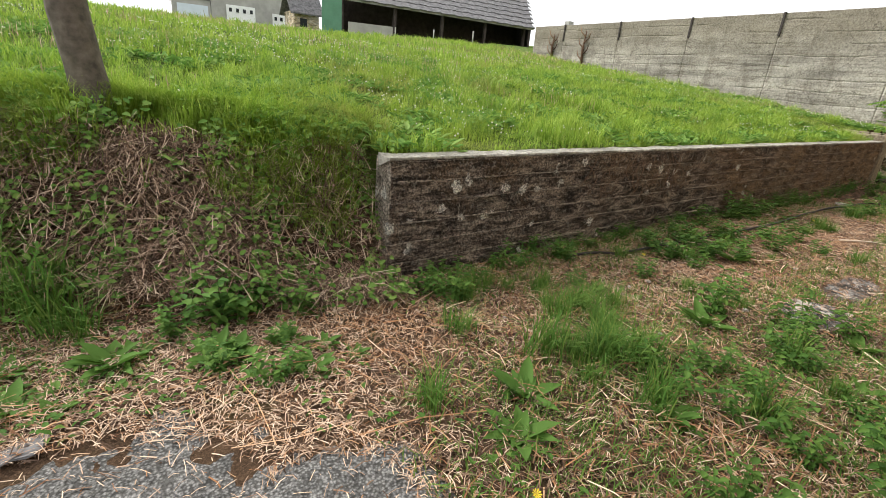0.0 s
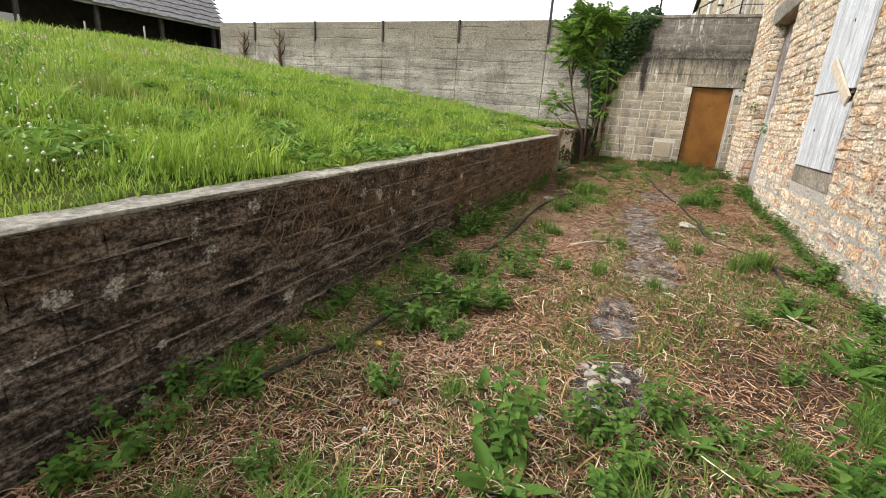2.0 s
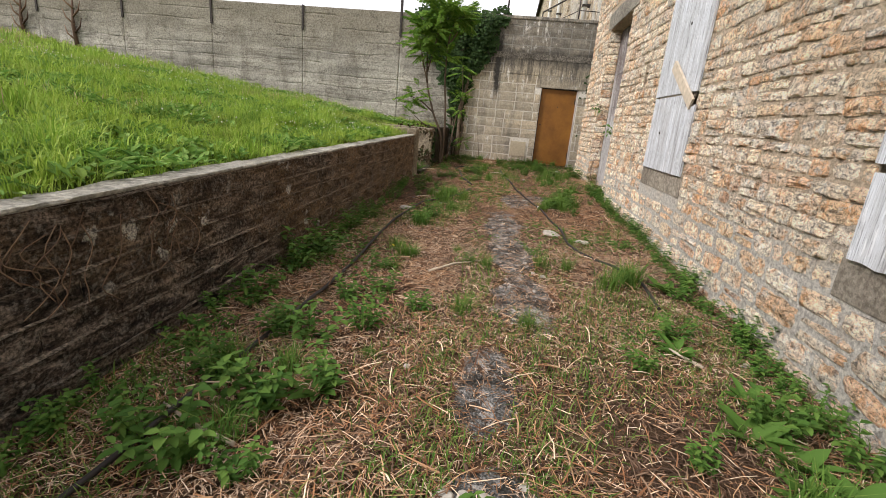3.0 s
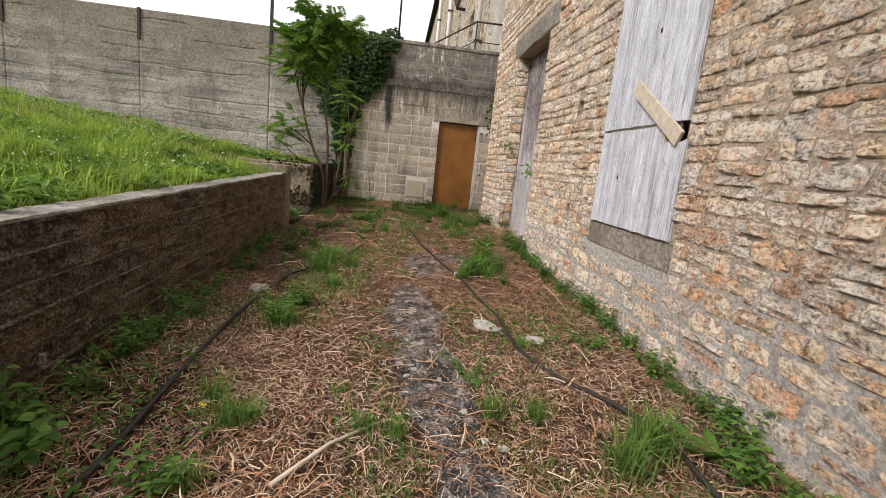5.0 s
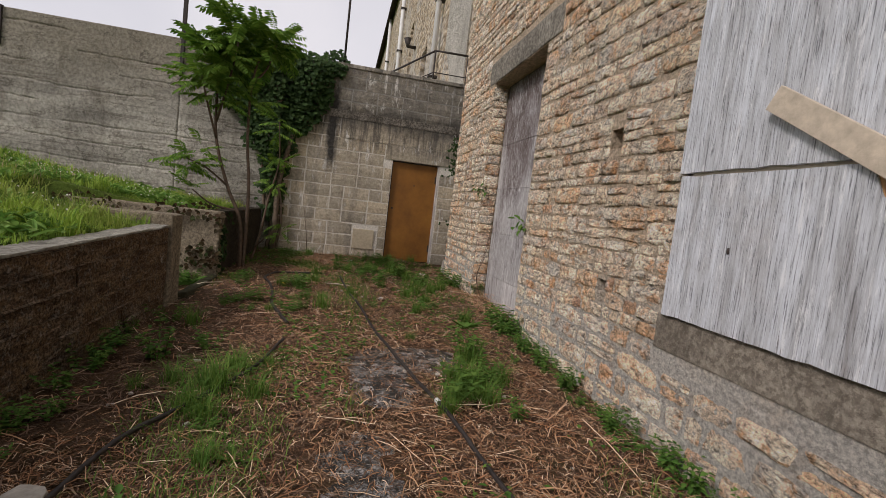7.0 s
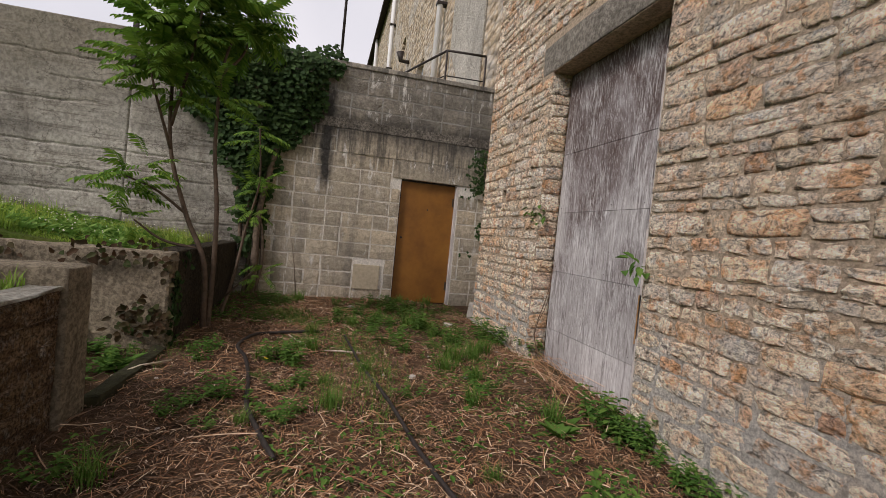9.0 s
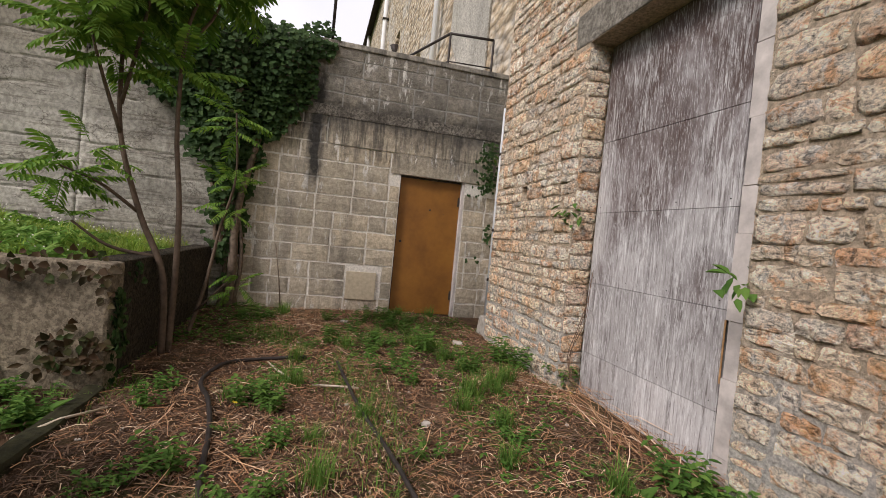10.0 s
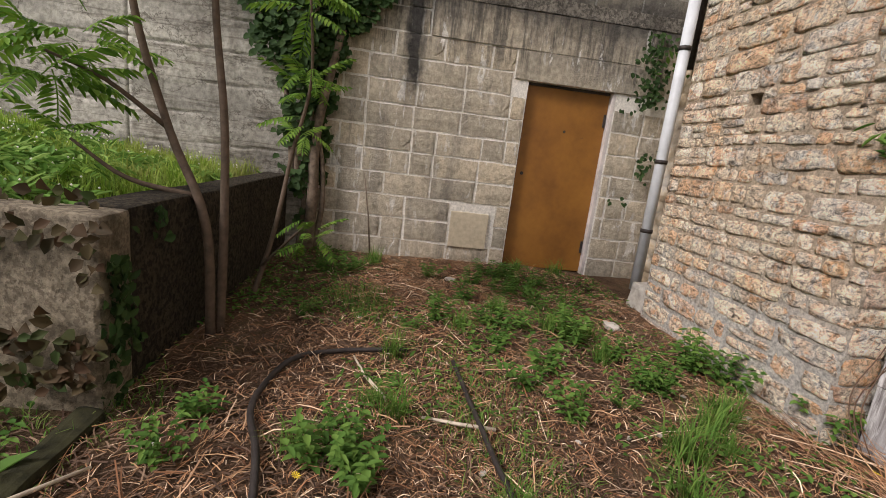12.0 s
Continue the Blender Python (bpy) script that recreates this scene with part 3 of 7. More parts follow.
gx = axis_steps([(-400, -60, 60), (-60, -8, 6), (-8, -2, 0.3), (-2, 17, 0.06), (17, 40, 1.2), (40, 120, 10), (120, 600, 60)])
gy = axis_steps([(-400, -60, 60), (-60, -4, 6), (-4, -1.2, 0.5), (-1.2, 4.2, 0.06), (4.2, 20, 0.25), (20, 60, 2), (60, 600, 60)])
GX, GY = np.meshgrid(gx, gy, indexing="ij")
GZ = land(GX, GY)
GZ = np.where(GY < -1.0, np.minimum(GZ, yard_z(GX)), GZ)
idx = np.arange(GX.size).reshape(GX.shape)
quads = np.stack([idx[:-1, :-1], idx[1:, :-1], idx[1:, 1:], idx[:-1, 1:]], -1).reshape(-1, 4)
ground = smooth(from_arrays("ground", np.stack([GX, GY, GZ], -1).reshape(-1, 3), quads, GROUND))
tagged(ground, "bare brown earth and dry litter, rising to a grassy lawn", "ground", kind="structure")
ground.data.materials.append(TURF)
cx, cy = (GX[:-1, :-1] + GX[1:, 1:]).ravel() / 2, (GY[:-1, :-1] + GY[1:, 1:]).ravel() / 2
is_turf = (cy > WALL_Y + 0.1) & (cx > 1.4) & ((cx < 11.6) | (cx > 13.0) | (cy > 4.4)) | (cy > 3.9) | (cx > 40) | (cx < -12)
ground.data.polygons.foreach_set("material_index", is_turf.astype(np.int32))

# ---- house wall with its stones ----
WALL_HOLES = [(9.68, 9.83, 2.0, 2.15), (9.62, 9.74, 0.93, 1.02), (14.05, 14.17, 2.02, 2.10)]
OPENINGS = [(3.85, 5.16, 0.79, 3.2), (7.70, 8.95, 0.95, 3.45), (11.30, 13.05, -0.3, 3.28)]
HOUSE_X0, HOUSE_X1, HOUSE_TOP = 0.6, 14.9, 8.5


def in_opening(x, z):
    return any(a < x < b and c < z < d for a, b, c, d in OPENINGS)


us = sorted({HOUSE_X0, HOUSE_X1, *[v for o in OPENINGS + WALL_HOLES for v in o[:2]]})
zs = sorted({-0.3, HOUSE_TOP, *[v for o in OPENINGS + WALL_HOLES for v in o[2:]]})
house_wall = link("wall_house", cell_wall(us, zs, lambda u, z: not in_opening(u, z) and not any(a < u < b and c < z < d for a, b, c, d in WALL_HOLES), HOUSE_Y + 0.0085, HOUSE_Y - 0.55, lambda u, d, z: (u, d, z)), MORTAR)
tagged(house_wall, "old rubble stone house wall in tan, grey and rust stones", "wall", kind="structure")


def stone_shapes(count):
    """Rough-faced stones with blunt corners, one unit wide and high, face towards +y; returned as vertex arrays with one set of faces."""
    nu, nv = 6, 5
    shapes = []
    rng = random.Random(4)
    for s in range(count):
        grid = []
        round_off, lean, bulge = rng.uniform(0.10, 0.38), rng.uniform(-0.07, 0.07), rng.uniform(0.5, 1.0)
        for i in range(nu):
            for j in range(nv):
                u, v = 2 * i / (nu - 1) - 1, 2 * j / (nv - 1) - 1
                edge = i in (0, nu - 1) or j in (0, nv - 1)
                cu, cv = u * math.sqrt(1 - round_off * v * v * 0.5), v * math.sqrt(1 - round_off * u * u * 0.7)
                if not edge:
                    cu, cv = cu * 1.25, cv * 1.45
                cu, cv = cu * 0.5 + rng.uniform(-0.028, 0.028) + lean * cv, cv * 0.5 + rng.uniform(-0.06, 0.06)
                depth = rng.uniform(0.15, 0.55) if edge else 0.55 + 0.55 * bulge * rng.uniform(-0.6, 1.0)
                grid.append((cu, depth, cv))
        rim = [i * nv for i in range(nu)] + [(nu - 1) * nv + j for j in range(1, nv)] + [i * nv + nv - 1 for i in range(nu - 2, -1, -1)] + [j for j in range(nv - 2, 0, -1)]
        back = [(grid[k][0] * 1.02, -1.0, grid[k][2] * 1.02) for k in rim]
        shapes.append(np.array(grid + back))
    faces = [(i * nv + j, i * nv + j + 1, (i + 1) * nv + j + 1, (i + 1) * nv + j) for i in range(nu - 1) for j in range(nv - 1)]
    base, m = nu * nv, len(rim)
    faces += [(rim[k], rim[(k + 1) % m], base + (k + 1) % m, base + k) for k in range(m)]
    return shapes, np.array(faces)


STONE_SHAPES, STONE_FACES = stone_shapes(24)


def lay_stones(x0, x1, z0, z1, rng, blocked):
    """Courses of rubble: yields centre x, centre z, width, height."""
    z = z0
    while z < z1:
        low = z < 0.72
        h = rng.choice((0.12, 0.14, 0.15, 0.17, 0.19)) if low else rng.choice((0.075, 0.09, 0.10, 0.11, 0.12, 0.13, 0.15, 0.17))
        spans, cuts = [], sorted({x0, x1, *[v for o in blocked for v in o[:2]]})
        for a, b in zip(cuts, cuts[1:]):
            if not any(o[0] < (a + b) / 2 < o[1] and o[2] - h * 0.5 < z + h / 2 < o[3] + h * 0.5 for o in blocked):
                if spans and abs(spans[-1][1] - a) < 1e-6:
                    spans[-1][1] = b
                else:
                    spans.append([a, b])
        for a, b in spans:
            x = a
            while x < b - 0.02:
                w = min(max(0.10, min(0.46, h * rng.choice((0.9, 1.3, 1.7, 2.0, 2.3, 2.7, 3.3)) * rng.uniform(0.85, 1.15))), b - x)
                if b - x - w < 0.09:
                    w = b - x
                wob = 0.014 * math.sin(x * 0.8 + z * 2) + 0.007 * math.sin(x * 3.1 + z * 5) + rng.uniform(-0.006, 0.006)
                gap = rng.uniform(0.020, 0.036) if low else rng.uniform(0.006, 0.016)
                if h > 0.115 and rng.random() < 0.16 and w > 0.14:
                    cut = rng.uniform(0.38, 0.62)
                    yield x + w / 2, z + h * cut / 2 + wob, w - gap, h * cut - gap * 0.8
                    yield x + w / 2, z + h * (1 + cut) / 2 + wob, w - gap, h * (1 - cut) - gap * 0.8
                else:
                    yield x + w / 2, z + h / 2 + wob, w - gap, h * rng.uniform(0.9, 1.08) - gap
                x += w
        z += h


blocked = OPENINGS + [(7.62, 9.02, 0.70, 0.95), (10.98, 13.30, 3.28, 3.61), (3.8, 5.2, 0.6, 0.79), *WALL_HOLES]
rng = random.Random(11)
near_stones, far_v, far_f, total = [], [], [], 0
for x, z, w, h in lay_stones(HOUSE_X0, HOUSE_X1, -0.05, 6.3, rng, blocked):
    s = STONE_SHAPES[rng.randrange(24)]
    proud = rng.uniform(0.020, 0.042) * (0.85 if z < 0.72 else 1.0)
    mirror = rng.choice((-1, 1))
    tilt = rng.gauss(0, 0.028)
    if 5.3 < x < 11.3 and 0.0 < z < 2.15 and len(near_stones) < 300:
        near_stones.append((x, z, w, h, proud, rng.randrange(24), tilt))
        continue
    p = s * (w * mirror, proud, h)
    p = np.stack([p[:, 0] * math.cos(tilt) - p[:, 2] * math.sin(tilt), p[:, 1], p[:, 0] * math.sin(tilt) + p[:, 2] * math.cos(tilt)], 1) + (x, HOUSE_Y, z)
    far_v.append(p)
    far_f.append((STONE_FACES if mirror > 0 else STONE_FACES[:, ::-1]) + total)
    total += len(p)
# stones of the gateway's jambs
for side, xj in ((-1, 13.05), (1, 11.30)):
    z = 0.02
    while z < 3.2:
        h = rng.choice((0.10, 0.13, 0.16, 0.19))
        p = STONE_SHAPES[rng.randrange(24)] * (0.215, 0.016, h - 0.008)
        p = np.stack([xj + side * p[:, 1], HOUSE_Y - 0.105 + side * p[:, 0], p[:, 2] + z + h / 2], 1)
        far_v.append(p)
        far_f.append(STONE_FACES + total)
        total += len(p)
        z += h
# quoins up the end face
for k in range(34):
    z = 0.05 + k * 0.18
    p = STONE_SHAPES[k % 24] * (0.50 if k % 2 else 0.34, 0.03, 0.165)
    p = np.stack([p[:, 1] + HOUSE_X1, -p[:, 0] + HOUSE_Y - 0.28, p[:, 2] + z], 1)
    far_v.append(p)
    far_f.append(STONE_FACES + total)
    total += len(p)
joined = from_arrays("stonework", np.concatenate(far_v), np.concatenate(far_f), STONE_JOINED, house_wall)
tagged(joined, "rough coursed rubble stones", kind="stuff")

# closing walls and roof of the house
HOUSE_BACK = HOUSE_Y - 8.0
end_wall = link("wall_house_end", box(HOUSE_X1 - 0.5, HOUSE_X1 - 0.003, HOUSE_BACK, HOUSE_Y - 0.553, -0.3, HOUSE_TOP), MORTAR)
tagged(end_wall, "stone end wall of the house", "wall", kind="structure")
front_end = link("wall_house_front", box(HOUSE_X0 + 0.003, HOUSE_X0 + 0.5, HOUSE_BACK, HOUSE_Y - 0.553, -0.3, HOUSE_TOP), MORTAR)
tagged(front_end, "stone end wall of the house by the yard", "wall", kind="structure")
back_wall = link("wall_house_back", box(HOUSE_X0, HOUSE_X1, HOUSE_BACK - 0.5, HOUSE_BACK - 0.003, -0.3, HOUSE_TOP), MORTAR)
tagged(back_wall, "stone back wall of the house", "wall", kind="structure")


def gable_roof(name, x0, x1, y0, y1, z, rise, over=0.3, thick=0.14):
    bm = bmesh.new()
    ym = (y0 + y1) / 2
    prof = [(y0 - over, z - over * 2 * rise / (y1 - y0)), (ym, z + rise), (y1 + over, z - over * 2 * rise / (y1 - y0))]
    rows = [[bm.verts.new((x, y, h + d)) for y, h in prof for d in (0.01, thick)] for x in (x0 - over, x1 + over)]
    a, b = rows
    for q in ((0, 2), (2, 4)):
        i, j = q
        bm.faces.new((a[i + 1], b[i + 1], b[j + 1], a[j + 1]))
        bm.faces.new((a[i], a[j], b[j], b[i]))
        bm.faces.new((a[i], a[i + 1], a[j + 1], a[j]))
        bm.faces.new((b[i], b[j], b[j + 1], b[i + 1]))
    for i in (0, 4):
        bm.faces.new((a[i], b[i], b[i + 1], a[i + 1]))
    bmesh.ops.recalc_face_normals(bm, faces=bm.faces[:])
    return bm


house_roof = link("house_roof", gable_roof("r", HOUSE_X0, HOUSE_X1, HOUSE_BACK - 0.5, HOUSE_Y, HOUSE_TOP, 3.2), SLATE)
tagged(house_roof, "grey slate roof of the house", "roof", kind="structure")

# ---- block wall with the door, and the annex behind it ----
DOOR_Y0, DOOR_Y1, DOOR_TOP = -0.80, 0.205, 2.335
BLOCK_Y0, BLOCK_Y1, BLOCK_TOP = -1.40, 2.42, 4.06
ysb, zsb = [BLOCK_Y0, DOOR_Y0, DOOR_Y1, BLOCK_Y1], [-0.3, DOOR_TOP, BLOCK_TOP - 0.06]
block_wall = link("wall_block", cell_wall(ysb, zsb, lambda u, z: not (DOOR_Y0 < u < DOOR_Y1 and z < DOOR_TOP), BACK_X + 0.012, BACK_X + 0.3, lambda u, d, z: (d, u, z)), BLOCK_MORTAR)
tagged(block_wall, "pale hollow concrete block wall, dark and streaked at the top", "wall", kind="structure")


# ---- far building beyond the block wall ----
FAR_Y, FAR_TOP = -1.42, 16.4
def prism_up(outline, y, thick):
    """A flat slab in the plane of a wall that faces +y, from its x, z outline."""
    bm = bmesh.new()
    a, b = [[bm.verts.new((x, y + d, z)) for x, z in outline] for d in (0, thick)]
    bm.faces.new(a), bm.faces.new(b[::-1])
    for k in range(len(a)):
        bm.faces.new((a[k], b[k], b[(k + 1) % len(a)], a[(k + 1) % len(a)]))
    bmesh.ops.recalc_face_normals(bm, faces=bm.faces[:])
    return bm


mill = empty("mill_building", (15.0, FAR_Y, 0))
tagged(mill, "tall old stone mill with boarded openings and pale downpipes", "building")


def mill_part(name, bm, material, label="", parent=None):
    ob = part(name, bm, material, parent or mill, label)
    ob.matrix_parent_inverse = Matrix.Translation((-15.0, -FAR_Y, 0)) if parent is None else Matrix()
    return ob


MILL_HOLES = [(24.4, 25.7, 4.0, 7.6), (29.6, 30.6, 7.2, 10.4), (38.0, 39.2, 7.0, 11.0), (47.0, 48.4, 7.0, 11.5)]
us = sorted({14.91, 78.0, *[v for o in MILL_HOLES for v in o[:2]]})
zs = sorted({-0.3, FAR_TOP, *[v for o in MILL_HOLES for v in o[2:]]})
mill_part("wall", cell_wall(us, zs, lambda u, z: not any(a < u < b and c < z < d for a, b, c, d in MILL_HOLES), FAR_Y, FAR_Y - 0.6, lambda u, d, z: (u, d, z)), FAR_STONE)
mill_part("side_wall", box(14.915, 15.4, FAR_Y - 8, FAR_Y - 0.603, HOUSE_TOP - 0.5, FAR_TOP), FAR_STONE)
mill_part("far_side_wall", box(77.5, 77.995, FAR_Y - 8, FAR_Y - 0.603, -0.3, FAR_TOP), FAR_STONE)
mill_part("rear_wall", box(14.915, 77.995, FAR_Y - 8.5, FAR_Y - 8.003, -0.3, FAR_TOP), FAR_STONE)
mill_part("roof", gable_roof("r", 14.9, 78.0, FAR_Y - 8.5, FAR_Y, FAR_TOP, 3.5, 0.45, 0.2), DARK_TIMBER, "dark slate roof with an overhanging eave")
for a, b, c, d in MILL_HOLES:
    bm = bmesh.new()
    n = 6
    for k in range(n):
        add_box(bm, a + (b - a) * k / n + 0.008, a + (b - a) * (k + 1) / n - 0.008, FAR_Y - 0.24, FAR_Y - 0.18, c, d, 0.004)
    mill_part("boarding", bm, BOARD, "grey boards closing an opening")
mill_part("rendered_panel", roughen(box(17.6, 20.4, FAR_Y + 0.003, FAR_Y + 0.04, 4.0, 9.5, 0.01), 0.01, 3, 3), CAP, "patched grey cement render")
mill_part("render_tear", roughen(prism_up([(18.4, 4.0), (19.0, 4.0), (20.2, 5.6), (20.2, 6.1)], FAR_Y + 0.041, 0.012), 0.02, 2, 1), FAR_STONE, "diagonal strip where render has fallen away")
for x, r in ((21.6, 0.09), (34.5, 0.12), (45.0, 0.12)):
    pipe = mill_part("downpipe", tube([(x, FAR_Y + 0.18, 3.8), (x, FAR_Y + 0.18, FAR_TOP - 0.3)], r), WHITE, "white downpipe")
    for z in (5.6, 8.0, 10.4, 12.8):
        mill_part("bracket", box(x - r - 0.03, x + r + 0.03, FAR_Y + 0.002, FAR_Y + 0.18 + r + 0.02, z, z + 0.08, 0.01), IRON)
mill_part("vent_cowl", tube([(28.0, FAR_Y, 8.6), (28.0, FAR_Y + 0.35, 8.6), (28.0, FAR_Y + 0.4, 8.95)], [0.08, 0.09, 0.17]), IRON, "dark iron vent cowl")

annex = empty("annex", (16.6, 0, 0))
tagged(annex, "flat concrete terrace roof behind the block wall", "building")
annex_slab = part("terrace_slab", box(16.503, 24.0, FAR_Y + 0.003, 6.0, 3.70, 3.92, 0.02), CONCRETE, annex)
annex_wall = part("outer_wall", box(23.7, 24.0, FAR_Y + 0.003, 6.0, -0.3, 3.69), GREY_WALL, annex)
annex_side = part("side_wall", box(16.503, 23.69, 5.7, 6.0, -0.3, 3.69), GREY_WALL, annex)
for ob in (annex_slab, annex_wall, annex_side):
    ob.matrix_parent_inverse = Matrix.Translation((-16.6, 0, 0))

railing = empty("terrace_railing", (17.0, -1.3, 3.92))
tagged(railing, "dark rusty iron pipe railing on the terrace", "railing")
RAIL_A, RAIL_B, RAIL_C = (17.0, -1.31, 4.93), (17.25, -0.60, 5.0), (19.6, 0.30, 4.92)
for name, pts, r in (("handrail", [RAIL_A, RAIL_B, RAIL_C], 0.024), ("middle_rail", [(p[0], p[1], p[2] - 0.48) for p in (RAIL_A, RAIL_B, RAIL_C)], 0.012),
                     ("post", [RAIL_A, (*RAIL_A[:2], 3.92)], 0.02), ("post", [RAIL_B, (*RAIL_B[:2], 3.92)], 0.02), ("post", [RAIL_C, (*RAIL_C[:2], 3.92)], 0.02)):
    o = part(name, tube(pts, r), IRON, railing)
    o.matrix_parent_inverse = Matrix.Translation((-17.0, 1.3, -3.92))

# ---- block wall details ----
cap = link("coping", roughen(box(BACK_X - 0.02, BACK_X + 0.32, BLOCK_Y0, BLOCK_Y1, BLOCK_TOP - 0.058, BLOCK_TOP + 0.02, 0.015), 0.006, 5, 4), LINTEL, block_wall)
beam = link("ring_beam", roughen(box(BACK_X - 0.010, BACK_X + 0.011, BLOCK_Y0, 1.75, 3.02, 3.17, 0.008), 0.006, 4, 5), DARK_LINTEL, block_wall, "dark stained projecting concrete ledge")
lintel = link("lintel", roughen(box(BACK_X - 0.006, BACK_X + 0.0105, BLOCK_Y0, 0.36, DOOR_TOP, 2.632, 0.003), 0.002, 4, 5), BLOCK, block_wall, "cast concrete lintel streaked black")
link("cast_band", roughen(box(BACK_X - 0.005, BACK_X + 0.0105, BLOCK_Y0, 1.30, 2.637, 3.015, 0.003), 0.002, 4, 5), BLOCK, block_wall, "cast concrete band streaked black")

door = empty("door_1", (BACK_X + 0.1, DOOR_Y0, 0.26))
tagged(door, "closed ochre-brown flush metal door with rust marks", "door", kind="structure")
D0 = Matrix.Translation((-BACK_X - 0.1, -DOOR_Y0, -0.26))
for name, bm, mat, lab in (
        ("leaf", box(BACK_X + 0.09, BACK_X + 0.13, DOOR_Y0 + 0.043, DOOR_Y1 - 0.02, 0.27, DOOR_TOP - 0.03, 0.004), DOOR, ""),
        ("frame", box(BACK_X + 0.02, BACK_X + 0.14, DOOR_Y0 + 0.003, DOOR_Y0 + 0.04, 0.24, DOOR_TOP - 0.003, 0.004), SIDE_PLANK, "pale painted jamb"),
        ("frame", box(BACK_X + 0.08, BACK_X + 0.14, DOOR_Y1 - 0.02, DOOR_Y1 - 0.003, 0.24, DOOR_TOP - 0.003, 0.002), DARK_TIMBER, ""),
        ("head", box(BACK_X + 0.08, BACK_X + 0.14, DOOR_Y0 + 0.05, DOOR_Y1 - 0.02, DOOR_TOP - 0.03, DOOR_TOP - 0.003, 0.002), DARK_TIMBER, ""),
        ("keyhole", tube([(BACK_X + 0.08, -0.30, 1.86), (BACK_X + 0.095, -0.30, 1.86)], 0.014), IRON, ""),
        ("hinge", box(BACK_X + 0.075, BACK_X + 0.092, DOOR_Y0 + 0.05, DOOR_Y0 + 0.075, 1.96, 2.10, 0.003), IRON, ""),
        ("hinge", box(BACK_X + 0.075, BACK_X + 0.092, DOOR_Y0 + 0.05, DOOR_Y0 + 0.075, 0.5, 0.64, 0.003), IRON, ""),
        ("stop", tube([(BACK_X + 0.08, DOOR_Y1 - 0.09, 1.35), (BACK_X + 0.092, DOOR_Y1 - 0.09, 1.35)], 0.02), IRON, "")):
    part(name, bm, mat, door, lab).matrix_parent_inverse = D0

patch = link("vent_panel", roughen(box(BACK_X - 0.016, BACK_X + 0.01, 0.44, 0.87, 0.44, 0.845, 0.008), 0.003, 8, 2), PLASTER, block_wall, "square of smooth sandy plaster")

# ---- long cast concrete wall ----
CW_X, CW_TOP = 16.1, 3.96
POST_Y = [4.21, 7.02, 9.77, 12.58, 15.4]


def cast_panel(y0, y1, seed):
    """A panel cast in irregular lifts: each lift sets back a little, with ragged edges."""
    ny, nz = max(4, round((y1 - y0) / 0.04)), 230
    yy, zz = np.meshgrid(np.linspace(y0, y1, ny + 1), np.linspace(0.2, CW_TOP, nz + 1), indexing="ij")
    warp = zz + (fbm(yy * 0.9, zz * 1.5, seed, 3) - 0.5) * 0.10 + (fbm(yy * 7, zz * 3, seed + 2, 4) - 0.5) * 0.05
    lift = warp / 0.31
    frac = lift - np.floor(lift)
    tone = hash2(np.floor(lift), np.floor(yy / 1.4 + np.floor(lift) * 0.37), seed) - 0.5
    face = CW_X + 0.007 * tone + 0.026 * np.exp(-((frac - 0.1) / 0.024) ** 2) * (vnoise(yy * 1.6, np.floor(lift) * 3.1, seed + 3) > 0.42) + 0.014 * np.exp(-((np.mod(yy / 1.4 + np.floor(lift) * 0.37 + 0.02 * (fbm(yy, zz * 9, seed + 9) - 0.5), 1.0) - 0.5) / 0.006) ** 2) * (hash2(np.floor(lift), np.floor(yy / 1.4), seed + 1) > 0.45) + 0.012 * (fbm(yy * 6, zz * 6, seed + 7) - 0.5)
    return yy, zz, face


cw = empty("wall_concrete", (CW_X, 9.8, 0))
tagged(cw, "long weathered board-cast concrete boundary wall, streaked and cracked", "wall", kind="structure")
edges_y = [2.425, *POST_Y, 17.2]
for k, (a, b) in enumerate(zip(edges_y, edges_y[1:])):
    yy, zz, face = cast_panel(a + 0.004, b - 0.004, 20)
    n, m = yy.shape
    front = np.stack([face, yy, zz], -1).reshape(-1, 3)
    back = front.copy()
    back[:, 0] = CW_X + 0.28
    i = np.arange(n * m).reshape(n, m)
    f = np.stack([i[:-1, :-1], i[:-1, 1:], i[1:, 1:], i[1:, :-1]], -1).reshape(-1, 4)
    o = n * m
    top = np.stack([i[:-1, -1], i[:-1, -1] + o, i[1:, -1] + o, i[1:, -1]], -1)
    s0 = np.stack([i[0, :-1], i[0, :-1] + o, i[0, 1:] + o, i[0, 1:]], -1)
    s1 = np.stack([i[-1, :-1], i[-1, 1:], i[-1, 1:] + o, i[-1, :-1] + o], -1)
    bk = f[:, ::-1] + o
    p = from_arrays("panel", np.concatenate([front, back]), np.concatenate([f, top, s0, s1, bk]), CONCRETE, cw)
    p.matrix_parent_inverse = Matrix.Translation((-CW_X, -9.8, 0))
for k, y in enumerate(POST_Y):
    high = CW_TOP + (2.2 if k == 0 else 0.02)
    p = part("post", box(CW_X - 0.035, CW_X + 0.03, y - 0.03, y + 0.03, CW_TOP - 0.62, high, 0.004), IRON, cw, "dark rusted steel post")
    p.matrix_parent_inverse = Matrix.Translation((-CW_X, -9.8, 0))
pole = link("pole", tube([(BACK_X + 0.12, 1.36, BLOCK_TOP), (BACK_X + 0.12, 1.36, BLOCK_TOP + 2.4)], 0.022), IRON)
tagged(pole, "thin dark iron pole standing on the block wall", "pole")

